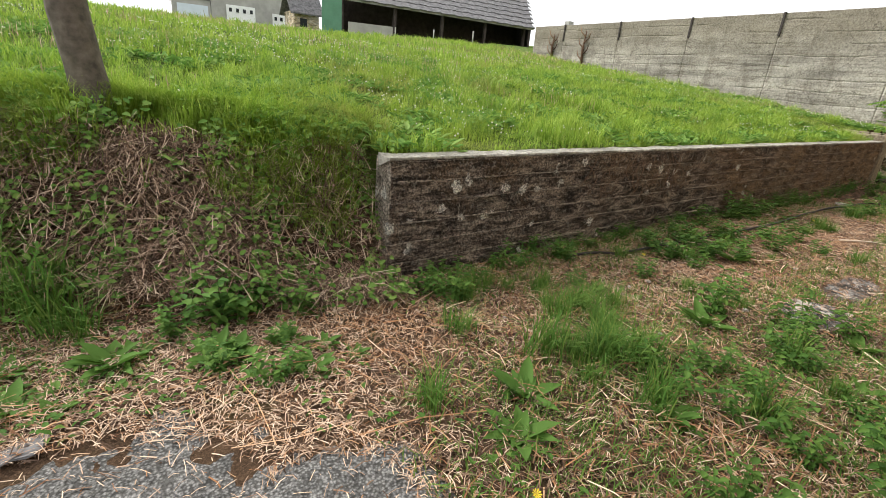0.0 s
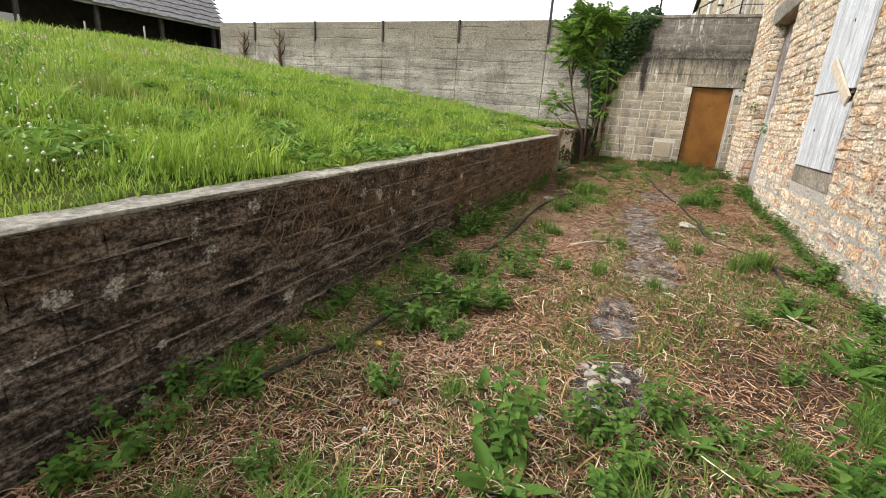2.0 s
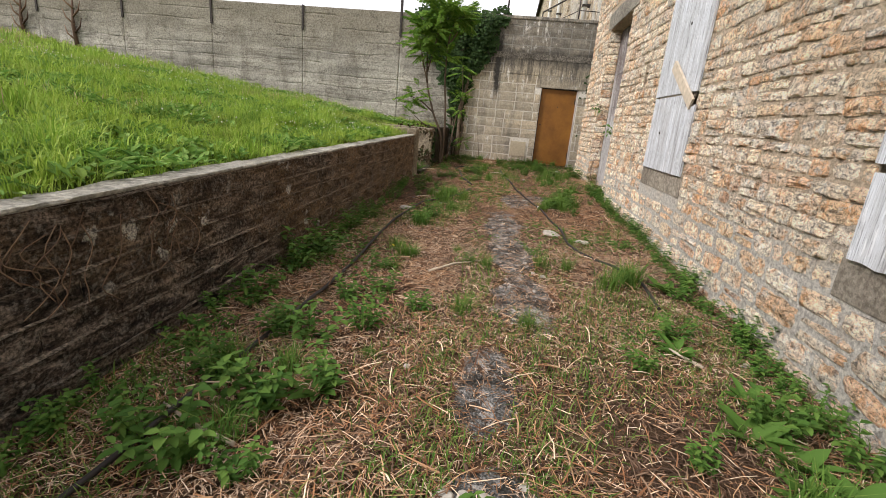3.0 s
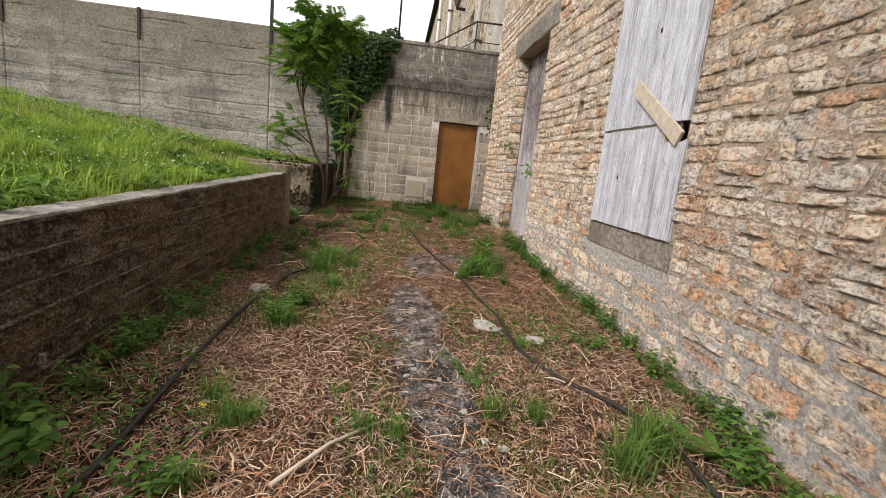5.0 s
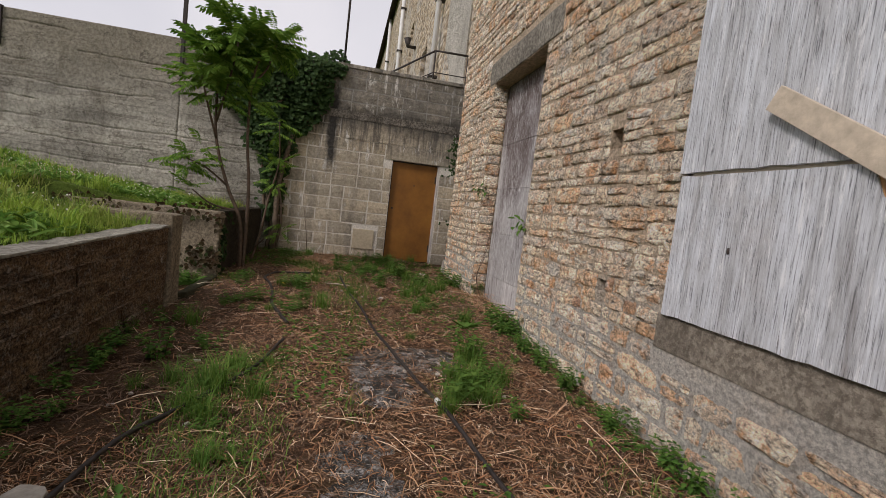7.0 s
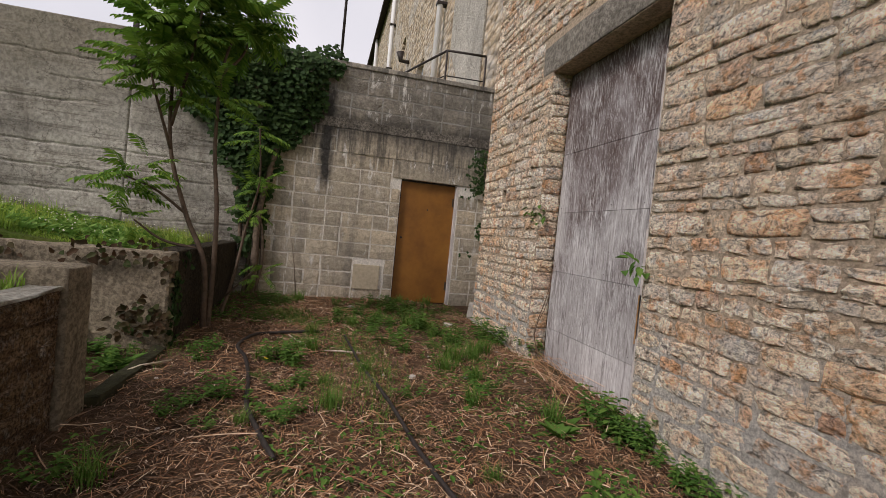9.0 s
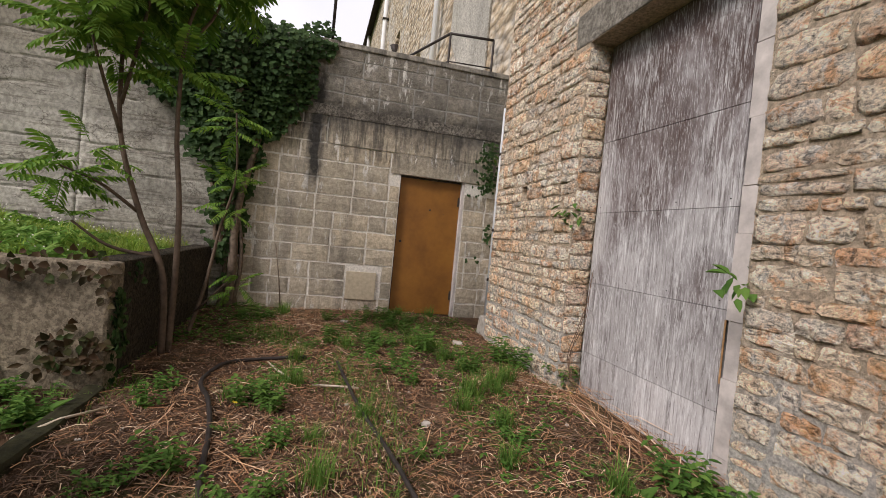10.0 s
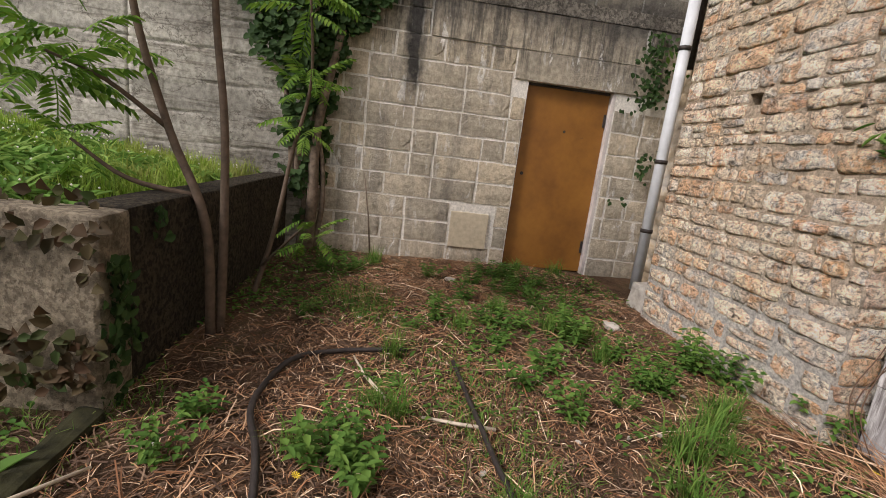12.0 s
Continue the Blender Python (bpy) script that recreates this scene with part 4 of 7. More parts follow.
# ---- retaining wall, its end pier, the stepped recess and the cross wall ----
RW_X0, RW_X1 = 1.42, 11.42
core = bmesh.new()
for k in range(40):
    a, b = RW_X0 + (RW_X1 - RW_X0) * k / 40, RW_X0 + (RW_X1 - RW_X0) * (k + 1) / 40
    lo, hi = yard_z(a) - 0.2, yard_z(b) - 0.2
    v = [core.verts.new(c) for c in ((a, WALL_Y + 0.008, lo), (b, WALL_Y + 0.008, hi), (b, WALL_Y + 0.22, hi), (a, WALL_Y + 0.22, lo),
                                     (a, WALL_Y + 0.008, wall_top(a) - 0.024), (b, WALL_Y + 0.008, wall_top(b) - 0.024), (b, WALL_Y + 0.22, wall_top(b) - 0.024), (a, WALL_Y + 0.22, wall_top(a) - 0.024))]
    core.faces.new((v[0], v[1], v[5], v[4])), core.faces.new((v[2], v[3], v[7], v[6])), core.faces.new((v[4], v[5], v[6], v[7]))
    if k == 0:
        core.faces.new((v[3], v[0], v[4], v[7]))
    if k == 39:
        core.faces.new((v[1], v[2], v[6], v[5]))
bmesh.ops.remove_doubles(core, verts=core.verts[:], dist=0.0005)
ret_wall = link("retaining_wall", core, DARK_JOINT)
tagged(ret_wall, "low damp brown-black retaining wall with lichen spots", "wall", kind="structure")
copebm = bmesh.new()
n = 160
ring = []
for k in range(n + 1):
    x = RW_X0 - 0.02 + (RW_X1 - RW_X0 + 0.02) * k / n
    t = float(wall_top(x))
    j = lambda s: 0.012 * (noise.noise(Vector((x * 4, s, 0))) + 0.6 * noise.noise(Vector((x * 17, s, 3))))
    ring.append([copebm.verts.new(c) for c in ((x, WALL_Y - 0.006 + j(1), t - 0.022), (x, WALL_Y - 0.012 + j(1) * 1.4, t - 0.014 + j(2) * 0.4), (x, WALL_Y - 0.010 + j(5), t - 0.003 + j(2) * 0.5), (x, WALL_Y + 0.10, t + j(3)), (x, WALL_Y + 0.15 + j(4), t + j(4)), (x, WALL_Y + 0.15 + j(4), t - 0.09))])
for a, b in zip(ring, ring[1:]):
    for q in range(5):
        copebm.faces.new((a[q], b[q], b[q + 1], a[q + 1]))
copebm.faces.new(ring[0]), copebm.faces.new(ring[-1][::-1])
bmesh.ops.recalc_face_normals(copebm, faces=copebm.faces[:])
link("coping", copebm, CAP, ret_wall, "pale lichened concrete coping")

pier = link("wall_pier", roughen(box(RW_X1 + 0.003, RW_X1 + 0.27, WALL_Y - 0.035, WALL_Y + 0.27, -0.05, 1.06, 0.02), 0.012, 6, 4), PIER)
tagged(pier, "concrete end pier of the retaining wall", "pier", kind="structure")
ret_return = link("wall_return", roughen(box(RW_X1 + 0.03, RW_X1 + 0.25, WALL_Y + 0.273, 4.05, 0.0, 1.055, 0.02), 0.012, 6, 4), PIER)
tagged(ret_return, "low concrete return wall beside the recess", "wall", kind="structure")
cross = link("wall_cross", roughen(box(12.95, 13.17, 2.62, 5.0, 0.0, 1.065, 0.025), 0.02, 5, 5), PIER)
tagged(cross, "crumbling ivy-grown concrete cross wall", "wall", kind="structure")
side = link("wall_side", roughen(box(13.173, CW_X - 0.02, 2.64, 2.86, 0.0, 1.06, 0.02), 0.012, 4, 5), SHADED_MOSSY)
tagged(side, "dark mossy low retaining wall beside the block wall, shade in its colour", "wall", kind="structure")
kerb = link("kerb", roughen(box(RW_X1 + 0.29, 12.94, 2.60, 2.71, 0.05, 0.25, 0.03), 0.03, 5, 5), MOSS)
tagged(kerb, "mossy concrete kerb before the recess", "kerb", kind="structure")

# ---- openings of the house ----
def ragged_board(x0, x1, z0, z1, y, thick, seed, notch=None, rag=0.012):
    """A sheet of boards whose top and bottom edges are ragged."""
    bm = bmesh.new()
    n = 26
    cols = []
    for k in range(n + 1):
        x = x0 + (x1 - x0) * k / n
        lo = z0 + rag * noise.noise(Vector((x * 9, seed, 0)))
        hi = z1 + rag * noise.noise(Vector((x * 9, seed, 7)))
        if notch and notch[0] < x < notch[1]:
            hi = notch[2] + 0.03 * noise.noise(Vector((x * 20, seed, 3)))
        cols.append([bm.verts.new((x, y + d, z)) for d in (0, thick) for z in (lo, hi)])
    for a, b in zip(cols, cols[1:]):
        bm.faces.new((a[0], b[0], b[1], a[1])), bm.faces.new((a[2], a[3], b[3], b[2]))
        bm.faces.new((a[1], b[1], b[3], a[3])), bm.faces.new((a[0], a[2], b[2], b[0]))
    bm.faces.new((cols[0][0], cols[0][1], cols[0][3], cols[0][2])), bm.faces.new((cols[-1][0], cols[-1][2], cols[-1][3], cols[-1][1]))
    bmesh.ops.recalc_face_normals(bm, faces=bm.faces[:])
    return bm


def boarded_window(name, x0, x1, z0, zm, z1, label, broken):
    w = empty(name, ((x0 + x1) / 2, HOUSE_Y, z0))
    tagged(w, label, "window", kind="structure")
    inv = Matrix.Translation((-(x0 + x1) / 2, -HOUSE_Y, -z0))
    y = HOUSE_Y + 0.014

    def add(n, bm, m, lab=""):
        part(n, bm, m, w, lab).matrix_parent_inverse = inv
    add("lower_board", ragged_board(x0 - 0.02, x1, z0, zm - 0.012, y, 0.024, 1, (x0 - 0.03, x0 + 0.25, zm - 0.13) if broken else None), BOARD)
    add("upper_board", ragged_board(x0 + 0.01, x1 + 0.02, zm + (0.01 if broken else 0.03), z1, y, 0.024, 2, None, 0.01), BOARD)
    if broken:
        add("torn_edge", roughen(box(x0 + 0.235, x0 + 0.285, y - 0.002, y + 0.018, zm - 0.15, zm - 0.005, 0.003), 0.012, 14, 2), TORN_WOOD, "torn orange plywood edge")
        add("torn_edge", roughen(box(x0 - 0.01, x0 + 0.24, y - 0.002, y + 0.018, zm - 0.175, zm - 0.135, 0.003), 0.012, 14, 2), TORN_WOOD)
        add("batten", roughen(box(x0 + 0.12, x1 - 0.05, y - 0.03, y - 0.004, zm - 0.03, zm + 0.05, 0.003), 0.006, 6, 3), NEW_WOOD)
        c = Vector((x0 + 0.385, y + 0.046, zm + 0.10))
        turn = Matrix.Rotation(radians(-33), 4, "Y")
        bm = box(-0.40, 0.40, -0.013, 0.013, -0.058, 0.058, 0.003)
        bmesh.ops.transform(bm, matrix=Matrix.Translation(c) @ turn @ Matrix.Rotation(radians(2), 4, "Z"), verts=bm.verts[:])
        add("loose_plank", bm, NEW_WOOD, "bare pale plank nailed aslant over the break")
        for kx, kz in ((x1 - 0.42, z0 + 0.42), (x0 + 0.55, z0 + 1.55)):
            bm = tube([(kx, y + 0.0235, kz), (kx + 0.01, y + 0.0265, kz)], 0.008, 7)
            bmesh.ops.scale(bm, vec=(1, 1, 2.2), space=Matrix.Translation((-kx, 0, -kz)), verts=bm.verts[:])
            add("knot", bm, DARK_TIMBER)
    add("sill", roughen(box(x0 - 0.06, x1 + 0.06, HOUSE_Y - 0.3, HOUSE_Y + (0.016 if broken else 0.014), z0 - 0.22, z0 - 0.006, 0.012), 0.006, 6, 4), SILL, "rough grey concrete sill")
    add("lintel", roughen(box(x0 - 0.16, x1 + 0.16, HOUSE_Y - 0.3, HOUSE_Y + 0.02, z1 + 0.01, z1 + 0.26, 0.012), 0.006, 6, 3), LINTEL)
    return w


boarded_window("window_1", 3.86, 5.15, 0.79, 1.24, 3.2, "tall window closed with silver-grey weathered boards", False)
boarded_window("window_2", 7.68, 8.97, 0.93, 1.76, 3.45, "tall window closed with broken silver-grey boards", True)

gate = empty("door_2", (12.2, HOUSE_Y - 0.22, 0.2))
tagged(gate, "tall closed gateway of streaked grey sheet panels", "gate", kind="structure")
GI = Matrix.Translation((-12.2, -HOUSE_Y + 0.22, -0.2))
GATE_Y = HOUSE_Y - 0.21
rows = [0.05, 0.565, 1.18, 1.80, 2.42, 3.04, 3.27]
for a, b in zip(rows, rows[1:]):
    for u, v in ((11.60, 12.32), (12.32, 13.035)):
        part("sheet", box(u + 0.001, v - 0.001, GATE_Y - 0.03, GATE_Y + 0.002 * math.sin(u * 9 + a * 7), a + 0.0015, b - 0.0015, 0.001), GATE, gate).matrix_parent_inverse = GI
z = 0.02
for k, h in enumerate((0.30, 0.46, 0.34, 0.52, 0.28, 0.40, 0.44, 0.27, 0.23)):
    top = min(z + h, 3.272)
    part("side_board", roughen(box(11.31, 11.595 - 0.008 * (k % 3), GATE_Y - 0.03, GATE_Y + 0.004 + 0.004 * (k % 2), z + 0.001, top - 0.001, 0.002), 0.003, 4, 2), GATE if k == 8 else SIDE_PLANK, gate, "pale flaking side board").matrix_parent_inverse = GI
    z = top
for k in range(16):
    x, z = 11.66 + (k % 4) * 0.44, rows[1 + k // 4] + 0.05
    part("nail", tube([(x, GATE_Y - 0.002, z), (x, GATE_Y + 0.0035, z)], 0.004, 6), IRON, gate).matrix_parent_inverse = GI
part("backing", box(11.305, 13.045, GATE_Y - 0.09, GATE_Y - 0.034, 0.0, 3.275), DARK_TIMBER, gate).matrix_parent_inverse = GI
part("wooden_batten", box(11.590, 11.60, GATE_Y + 0.005, GATE_Y + 0.012, 0.74, 1.12, 0.001), TORN_WOOD, gate).matrix_parent_inverse = GI
gl = link("lintel", roughen(box(10.99, 13.29, HOUSE_Y - 0.4, HOUSE_Y + 0.022, 3.285, 3.60, 0.02), 0.010, 5, 5), GATE_LINTEL, house_wall, "long weathered concrete lintel over the gateway")
for a, b, c, d in WALL_HOLES:
    link("hole_back", roughen(box(a - 0.03, b + 0.03, HOUSE_Y - 0.30, HOUSE_Y - 0.22, c - 0.03, d + 0.03), 0.01, 9, 2), MORTAR, house_wall, "dark rubble at the back of a small hole")

# drainpipe in the recess, with the pipe above it
drain = empty("drainpipe", (15.68, -1.16, 0.27))
tagged(drain, "white plastic drainpipe with a grey collar against the stone wall", "drainpipe")
DI = Matrix.Translation((-15.68, 1.16, -0.27))
part("pipe", tube([(15.68, -1.16, 0.27), (15.68, -1.16, 3.42)], 0.055, 12), PIPE, drain).matrix_parent_inverse = DI
part("collar", tube(curve_through([(15.68, -1.16, 3.40), (15.68, -1.17, 3.50), (15.66, -1.20, 3.58), (15.62, -1.26, 3.66)], 4), 0.06, 12), SILL, drain, "grey cement collar").matrix_parent_inverse = DI
part("upper_pipe", tube([(15.60, -1.30, 3.6), (15.60, -1.30, 9.5)], 0.055, 12), RUSTY, drain, "brown rusted upper pipe").matrix_parent_inverse = DI
for z in (0.9, 1.62, 2.72):
    part("clip", tube([(15.68, -1.16, z), (15.68, -1.16, z + 0.04)], 0.062, 12), IRON, drain).matrix_parent_inverse = DI
for z in (4.3, 5.6):
    part("clip", tube([(15.60, -1.30, z), (15.60, -1.30, z + 0.05)], 0.066, 12), IRON, drain).matrix_parent_inverse = DI
white_pipe = link("downpipe", tube([(14.93 + 0.05, -0.98, 4.05), (14.98, -0.98, 8.4)], 0.042, 10), PIPE)
tagged(white_pipe, "white plastic downpipe up the house corner", "drainpipe")
iron_pipe = link("cable_pipe", tube([(15.86, -1.36, 2.6), (15.86, -1.36, 9.0)], 0.03, 8), IRON)
tagged(iron_pipe, "thin dark iron pipe running up the wall", "pipe")
stone_foot = link("corner_stone", roughen(box(14.93, 15.22, -1.12, -0.84, 0.2, 0.5, 0.05), 0.05, 4, 3), PALE_STONE)
tagged(stone_foot, "pale boulder at the foot of the wall corner", "stone")

# ---- far buildings past the lawn ----
def far_thing(name, at, label, category):
    ob = empty(name, at)
    return tagged(ob, label, category)


def fp(parent, name, bm, mat, label=""):
    ob = part(name, bm, mat, parent, label)
    ob.matrix_parent_inverse = Matrix.Translation(-parent.location)
    return ob


def prism(pts, depth):
    """A solid from a flat outline pts and an offset vector."""
    bm = bmesh.new()
    a = [bm.verts.new(p) for p in pts]
    b = [bm.verts.new(Vector(p) + Vector(depth)) for p in pts]
    bm.faces.new(a), bm.faces.new(b[::-1])
    n = len(a)
    for k in range(n):
        bm.faces.new((a[k], b[k], b[(k + 1) % n], a[(k + 1) % n]))
    bmesh.ops.recalc_face_normals(bm, faces=bm.faces[:])
    return bm


barn = far_thing("barn", (20, 31, 3.4), "long open-fronted barn with a low grey slate roof", "barn")
BASE = 3.3
fp(barn, "roof", prism([(12.9, 32.6, 5.9), (28.7, 31.0, 5.9), (32.6, 37.0, 9.6), (16.2, 39.2, 9.6)], (0.05, 0.2, 0.16)), SLATE, "grey slate roof with lichen")
bm = bmesh.new()
for k in range(26):
    u = k / 25
    for j in range(9):
        p = Vector((13.2, 32.7, 5.93)).lerp(Vector((28.4, 31.1, 5.93)), u).lerp(Vector((16.5, 39.2, 9.65)).lerp(Vector((32.3, 37.0, 9.65)), u), (j + 0.5 * (k % 2) * 0.2) / 9)
        add_box(bm, p.x - 0.33, p.x + 0.33, p.y - 0.42, p.y + 0.42, p.z + 0.10, p.z + 0.16, 0, Matrix.Rotation(radians(-6), 4, "Z") @ Matrix.Rotation(radians(27), 4, "X"))
tagged(fp(barn, "slating", bm, SLATE), kind="stuff")
fp(barn, "back_wall", prism([(13.6, 37.4, BASE), (30.4, 35.0, BASE), (30.4, 35.0, 7.9), (13.6, 37.4, 7.9)], (0.05, 0.3, 0)), DARK_TIMBER)
fp(barn, "end_wall", prism([(28.4, 31.15, BASE), (30.4, 35.0, BASE), (30.4, 35.0, 7.9), (28.4, 31.15, 5.85)], (0.2, -0.05, 0)), DARK_TIMBER)
fp(barn, "green_sheet", prism([(11.6, 32.9, BASE), (12.85, 32.55, BASE), (12.85, 32.55, 6.4), (11.6, 32.9, 6.6)], (0.03, 0.1, 0)), GREEN_SHEET, "green corrugated side sheeting")
fp(barn, "end_sheet", prism([(12.85, 32.55, BASE), (13.6, 37.4, BASE), (13.6, 37.4, 7.9), (12.85, 32.55, 5.9)], (0.1, -0.02, 0)), DARK_TIMBER)
fp(barn, "eave_board", prism([(12.9, 32.5, 5.76), (28.7, 30.9, 5.76), (28.7, 30.9, 5.92), (12.9, 32.5, 5.92)], (0.02, 0.06, 0)), GREY_WALL)
for k in range(5):
    u = k / 4
    x, y = 12.95 + (28.2 - 12.95) * u, 32.5 + (31.2 - 32.5) * u
    fp(barn, "post", box(x - 0.1, x + 0.1, y - 0.1 + 0.3, y + 0.1 + 0.3, BASE, 5.9), DARK_TIMBER)
fp(barn, "chimney", box(31.3, 32.3, 36.4, 37.3, 9.2, 10.9, 0.03), DARK_TIMBER, "dark chimney stack")
fp(barn, "low_panel", prism([(13.1, 32.0, BASE), (16.0, 31.2, BASE), (16.0, 31.2, 4.45), (13.1, 32.0, 4.45)], (0.02, 0.08, 0)), GREY_WALL, "pale low concrete panel")
for k, (x, y) in enumerate(((16.1, 31.0), (18.7, 30.2), (20.8, 28.4))):
    z = float(land(x, y))
    p = link("fence_post", tube([(x, y, z - 0.3), (x, y, z + 0.75)], 0.05, 6), GREY_WALL)
    tagged(p, "pale wooden fence post in the grass", "post", "fence posts")

garage = far_thing("garage_building", (10, 54, 4.8), "low pale garage building with white doors", "building")
gz = 4.4
fp(garage, "wall", prism([(7.6, 54.5, gz), (16.6, 53.0, gz), (16.6, 53.0, 7.3), (14.6, 53.4, 8.9), (7.6, 54.5, 8.9)], (0.4, 6, 0)), GREY_WALL, "pale grey rendered wall")
fp(garage, "lean_to", prism([(4.3, 55.0, gz), (7.55, 54.5, gz), (7.55, 54.5, 7.4), (4.3, 55.0, 7.4)], (0.4, 5, 0)), GREY_WALL)
fp(garage, "roof", prism([(4.1, 54.9, 7.42), (7.55, 54.4, 7.42), (7.55, 54.4, 7.6), (4.1, 54.9, 7.6)], (0.4, 5.4, 0)), SLATE)
fp(garage, "verge", prism([(14.5, 53.35, 8.95), (16.8, 52.9, 7.15), (16.8, 52.9, 7.35), (14.5, 53.35, 9.15)], (0.4, 6.2, 0)), SLATE)
for a, b, top, mat in ((4.7, 7.3, 6.9, BLUE_DOOR), (8.9, 11.5, 7.3, WHITE), (13.1, 15.3, 7.0, WHITE)):
    t0, t1 = 55.0 - (a - 4.3) * 0.163 - 0.08, 55.0 - (b - 4.3) * 0.163 - 0.08
    d = fp(garage, "door", prism([(a, t0, gz), (b, t1, gz), (b, t1, top), (a, t0, top)], (0.01, 0.06, 0)), mat, "white garage door")
    if mat is WHITE:
        for q in range(4):
            u = a + (b - a) * (0.14 + q * 0.24)
            y = 55.0 - (u - 4.3) * 0.163 - 0.10
            fp(garage, "pane", box(u - 0.13, u + 0.13, y - 0.02, y + 0.01, top - 0.62, top - 0.27), GLASS_DARK)
garage.location = (10.6, 54.0, 4.0)
shed = far_thing("outbuilding", (13.6, 45.0, 3.3), "small dark stone outbuilding with a slate roof", "building")
fp(shed, "wall", box(13.4, 15.6, 45.0, 48.0, 3.3, 6.0), FAR_STONE)
fp(shed, "roof", gable_roof("r", 13.3, 15.7, 45.0, 48.0, 6.0, 1.6), SLATE)
fp(shed, "window", box(13.9, 14.5, 44.96, 45.01, 4.7, 5.4), GLASS_DARK)
for name, pts, ridge in (("far_house", [(47, 42, 5.0), (56, 42, 5.0)], 8.6), ("far_house", [(60, 47, 5.0), (74, 47, 5.0)], 9.4)):
    (a, y, z), (b, _, _) = pts
    h = far_thing(name, (a, y, z), "distant low house with grey roof and chimneys", "house")
    fp(h, "wall", box(a, b, y, y + 6, 0, z + 1.5), GREY_WALL)
    fp(h, "roof", gable_roof("r", a, b, y, y + 6, z + 1.5, ridge - z - 1.5), SLATE)
    for x in (a + 0.6, b - 0.6):
        fp(h, "chimney", box(x - 0.4, x + 0.4, y + 2.6, y + 3.4, ridge - 0.5, ridge + 0.9, 0.03), GREY_WALL)

# ---- plants ----
LEAF_Q = np.array([[0, 1, 2, 3], [0, 3, 4, 5]])


def leaf_cloud(pos, direction, normal, length, width, fold=0.25, droop=0.2):
    """Arrays of folded leaves, six points and two quads each: base, side, tip."""
    d = direction / np.linalg.norm(direction, axis=1, keepdims=True)
    s = np.cross(d, normal)
    s /= np.linalg.norm(s, axis=1, keepdims=True) + 1e-9
    up = np.cross(s, d)
    L, W = length[:, None], width[:, None]
    base = pos
    tip = pos + d * L - up * L * droop
    mid1, mid2 = pos + d * L * 0.35 - up * L * droop * 0.2, pos + d * L * 0.72 - up * L * droop * 0.6
    lift = up * W * fold
    v = np.stack([base, mid1 + s * W * 0.5 + lift, mid2 + s * W * 0.36 + lift, tip, mid2 - s * W * 0.36 + lift, mid1 - s * W * 0.5 + lift], 1)
    f = (LEAF_Q[None] + (np.arange(len(pos)) * 6)[:, None, None]).reshape(-1, 4)
    return v.reshape(-1, 3), f


def blade_cloud(pos, heading, height, width, bend):
    """Arrays of bent grass blades: six points, two quads and a tapering tip."""
    d = np.stack([np.cos(heading), np.sin(heading), np.zeros_like(heading)], 1)
    s = np.stack([-np.sin(heading), np.cos(heading), np.zeros_like(heading)], 1)
    H, W, B = height[:, None], width[:, None], bend[:, None]
    up = np.array([[0, 0, 1.0]])
    m = pos + up * H * 0.55 + d * H * B * 0.3
    t = pos + up * H * (1 - 0.35 * B) + d * H * B
    v = np.stack([pos - s * W * 0.5, pos + s * W * 0.5, m + s * W * 0.42, t + s * W * 0.06, t - s * W * 0.06, m - s * W * 0.42], 1)
    q = np.array([[0, 1, 2, 5], [5, 2, 3, 4]])
    f = (q[None] + (np.arange(len(pos)) * 6)[:, None, None]).reshape(-1, 4)
    return v.reshape(-1, 3), f


R = np.random.default_rng(7)


def scatter(x0, x1, y0, y1, n):
    return R.uniform(x0, x1, n), R.uniform(y0, y1, n)


def on_lawn(x, y):
    return (y > WALL_Y + 0.13) & ((x < 11.4) | (x > 13.2) | (y > 4.6)) & (x < CW_X - 0.02) & (x > 1.4) | (x < 1.45) & (y > 3.15 + 0.4 * np.clip(1.25 - x, 0, 2.0))


def grass_field(name, bands, label):
    vs, fs, total = [], [], 0
    for x0, x1, y0, y1, per, h0, h1, w in bands:
        n = int((x1 - x0) * (y1 - y0) * per)
        x, y = scatter(x0, x1, y0, y1, n)
        keep = on_lawn(x, y)
        x, y = x[keep], y[keep]
        tall = 0.12 + 0.35 * fbm(x * 0.8, y * 0.8, 31) + 3.4 * np.clip(fbm(x * 3.6, y * 3.6, 35) - 0.42, 0, 1)
        p = np.stack([x, y, land(x, y) - 0.01], 1)
        h = R.uniform(h0, h1, len(x)) * tall
        v, f = blade_cloud(p, R.uniform(0, 6.283, len(x)), h, R.uniform(0.7, 1.3, len(x)) * w, R.uniform(0.15, 0.95, len(x)))
        vs.append(v), fs.append(f + total)
        total += len(v)
    ob = from_arrays(name, np.concatenate(vs), np.concatenate(fs), LAWN_BLADE)
    return tagged(ob, label, "grass", kind="stuff")


grass_field("lawn_grass", [(-3, 16.1, 2.83, 4.2, 3000, 0.05, 0.20, 0.006), (-5, 16.1, 4.2, 6.5, 1500, 0.05, 0.20, 0.008), (-6, 16.1, 6.5, 10, 600, 0.06, 0.22, 0.012), (-8, 16.1, 10, 22, 180, 0.07, 0.24, 0.02), (-8, 40, 22, 32, 40, 0.1, 0.25, 0.05)],
            "bright green uncut lawn grass with drier brown patches")
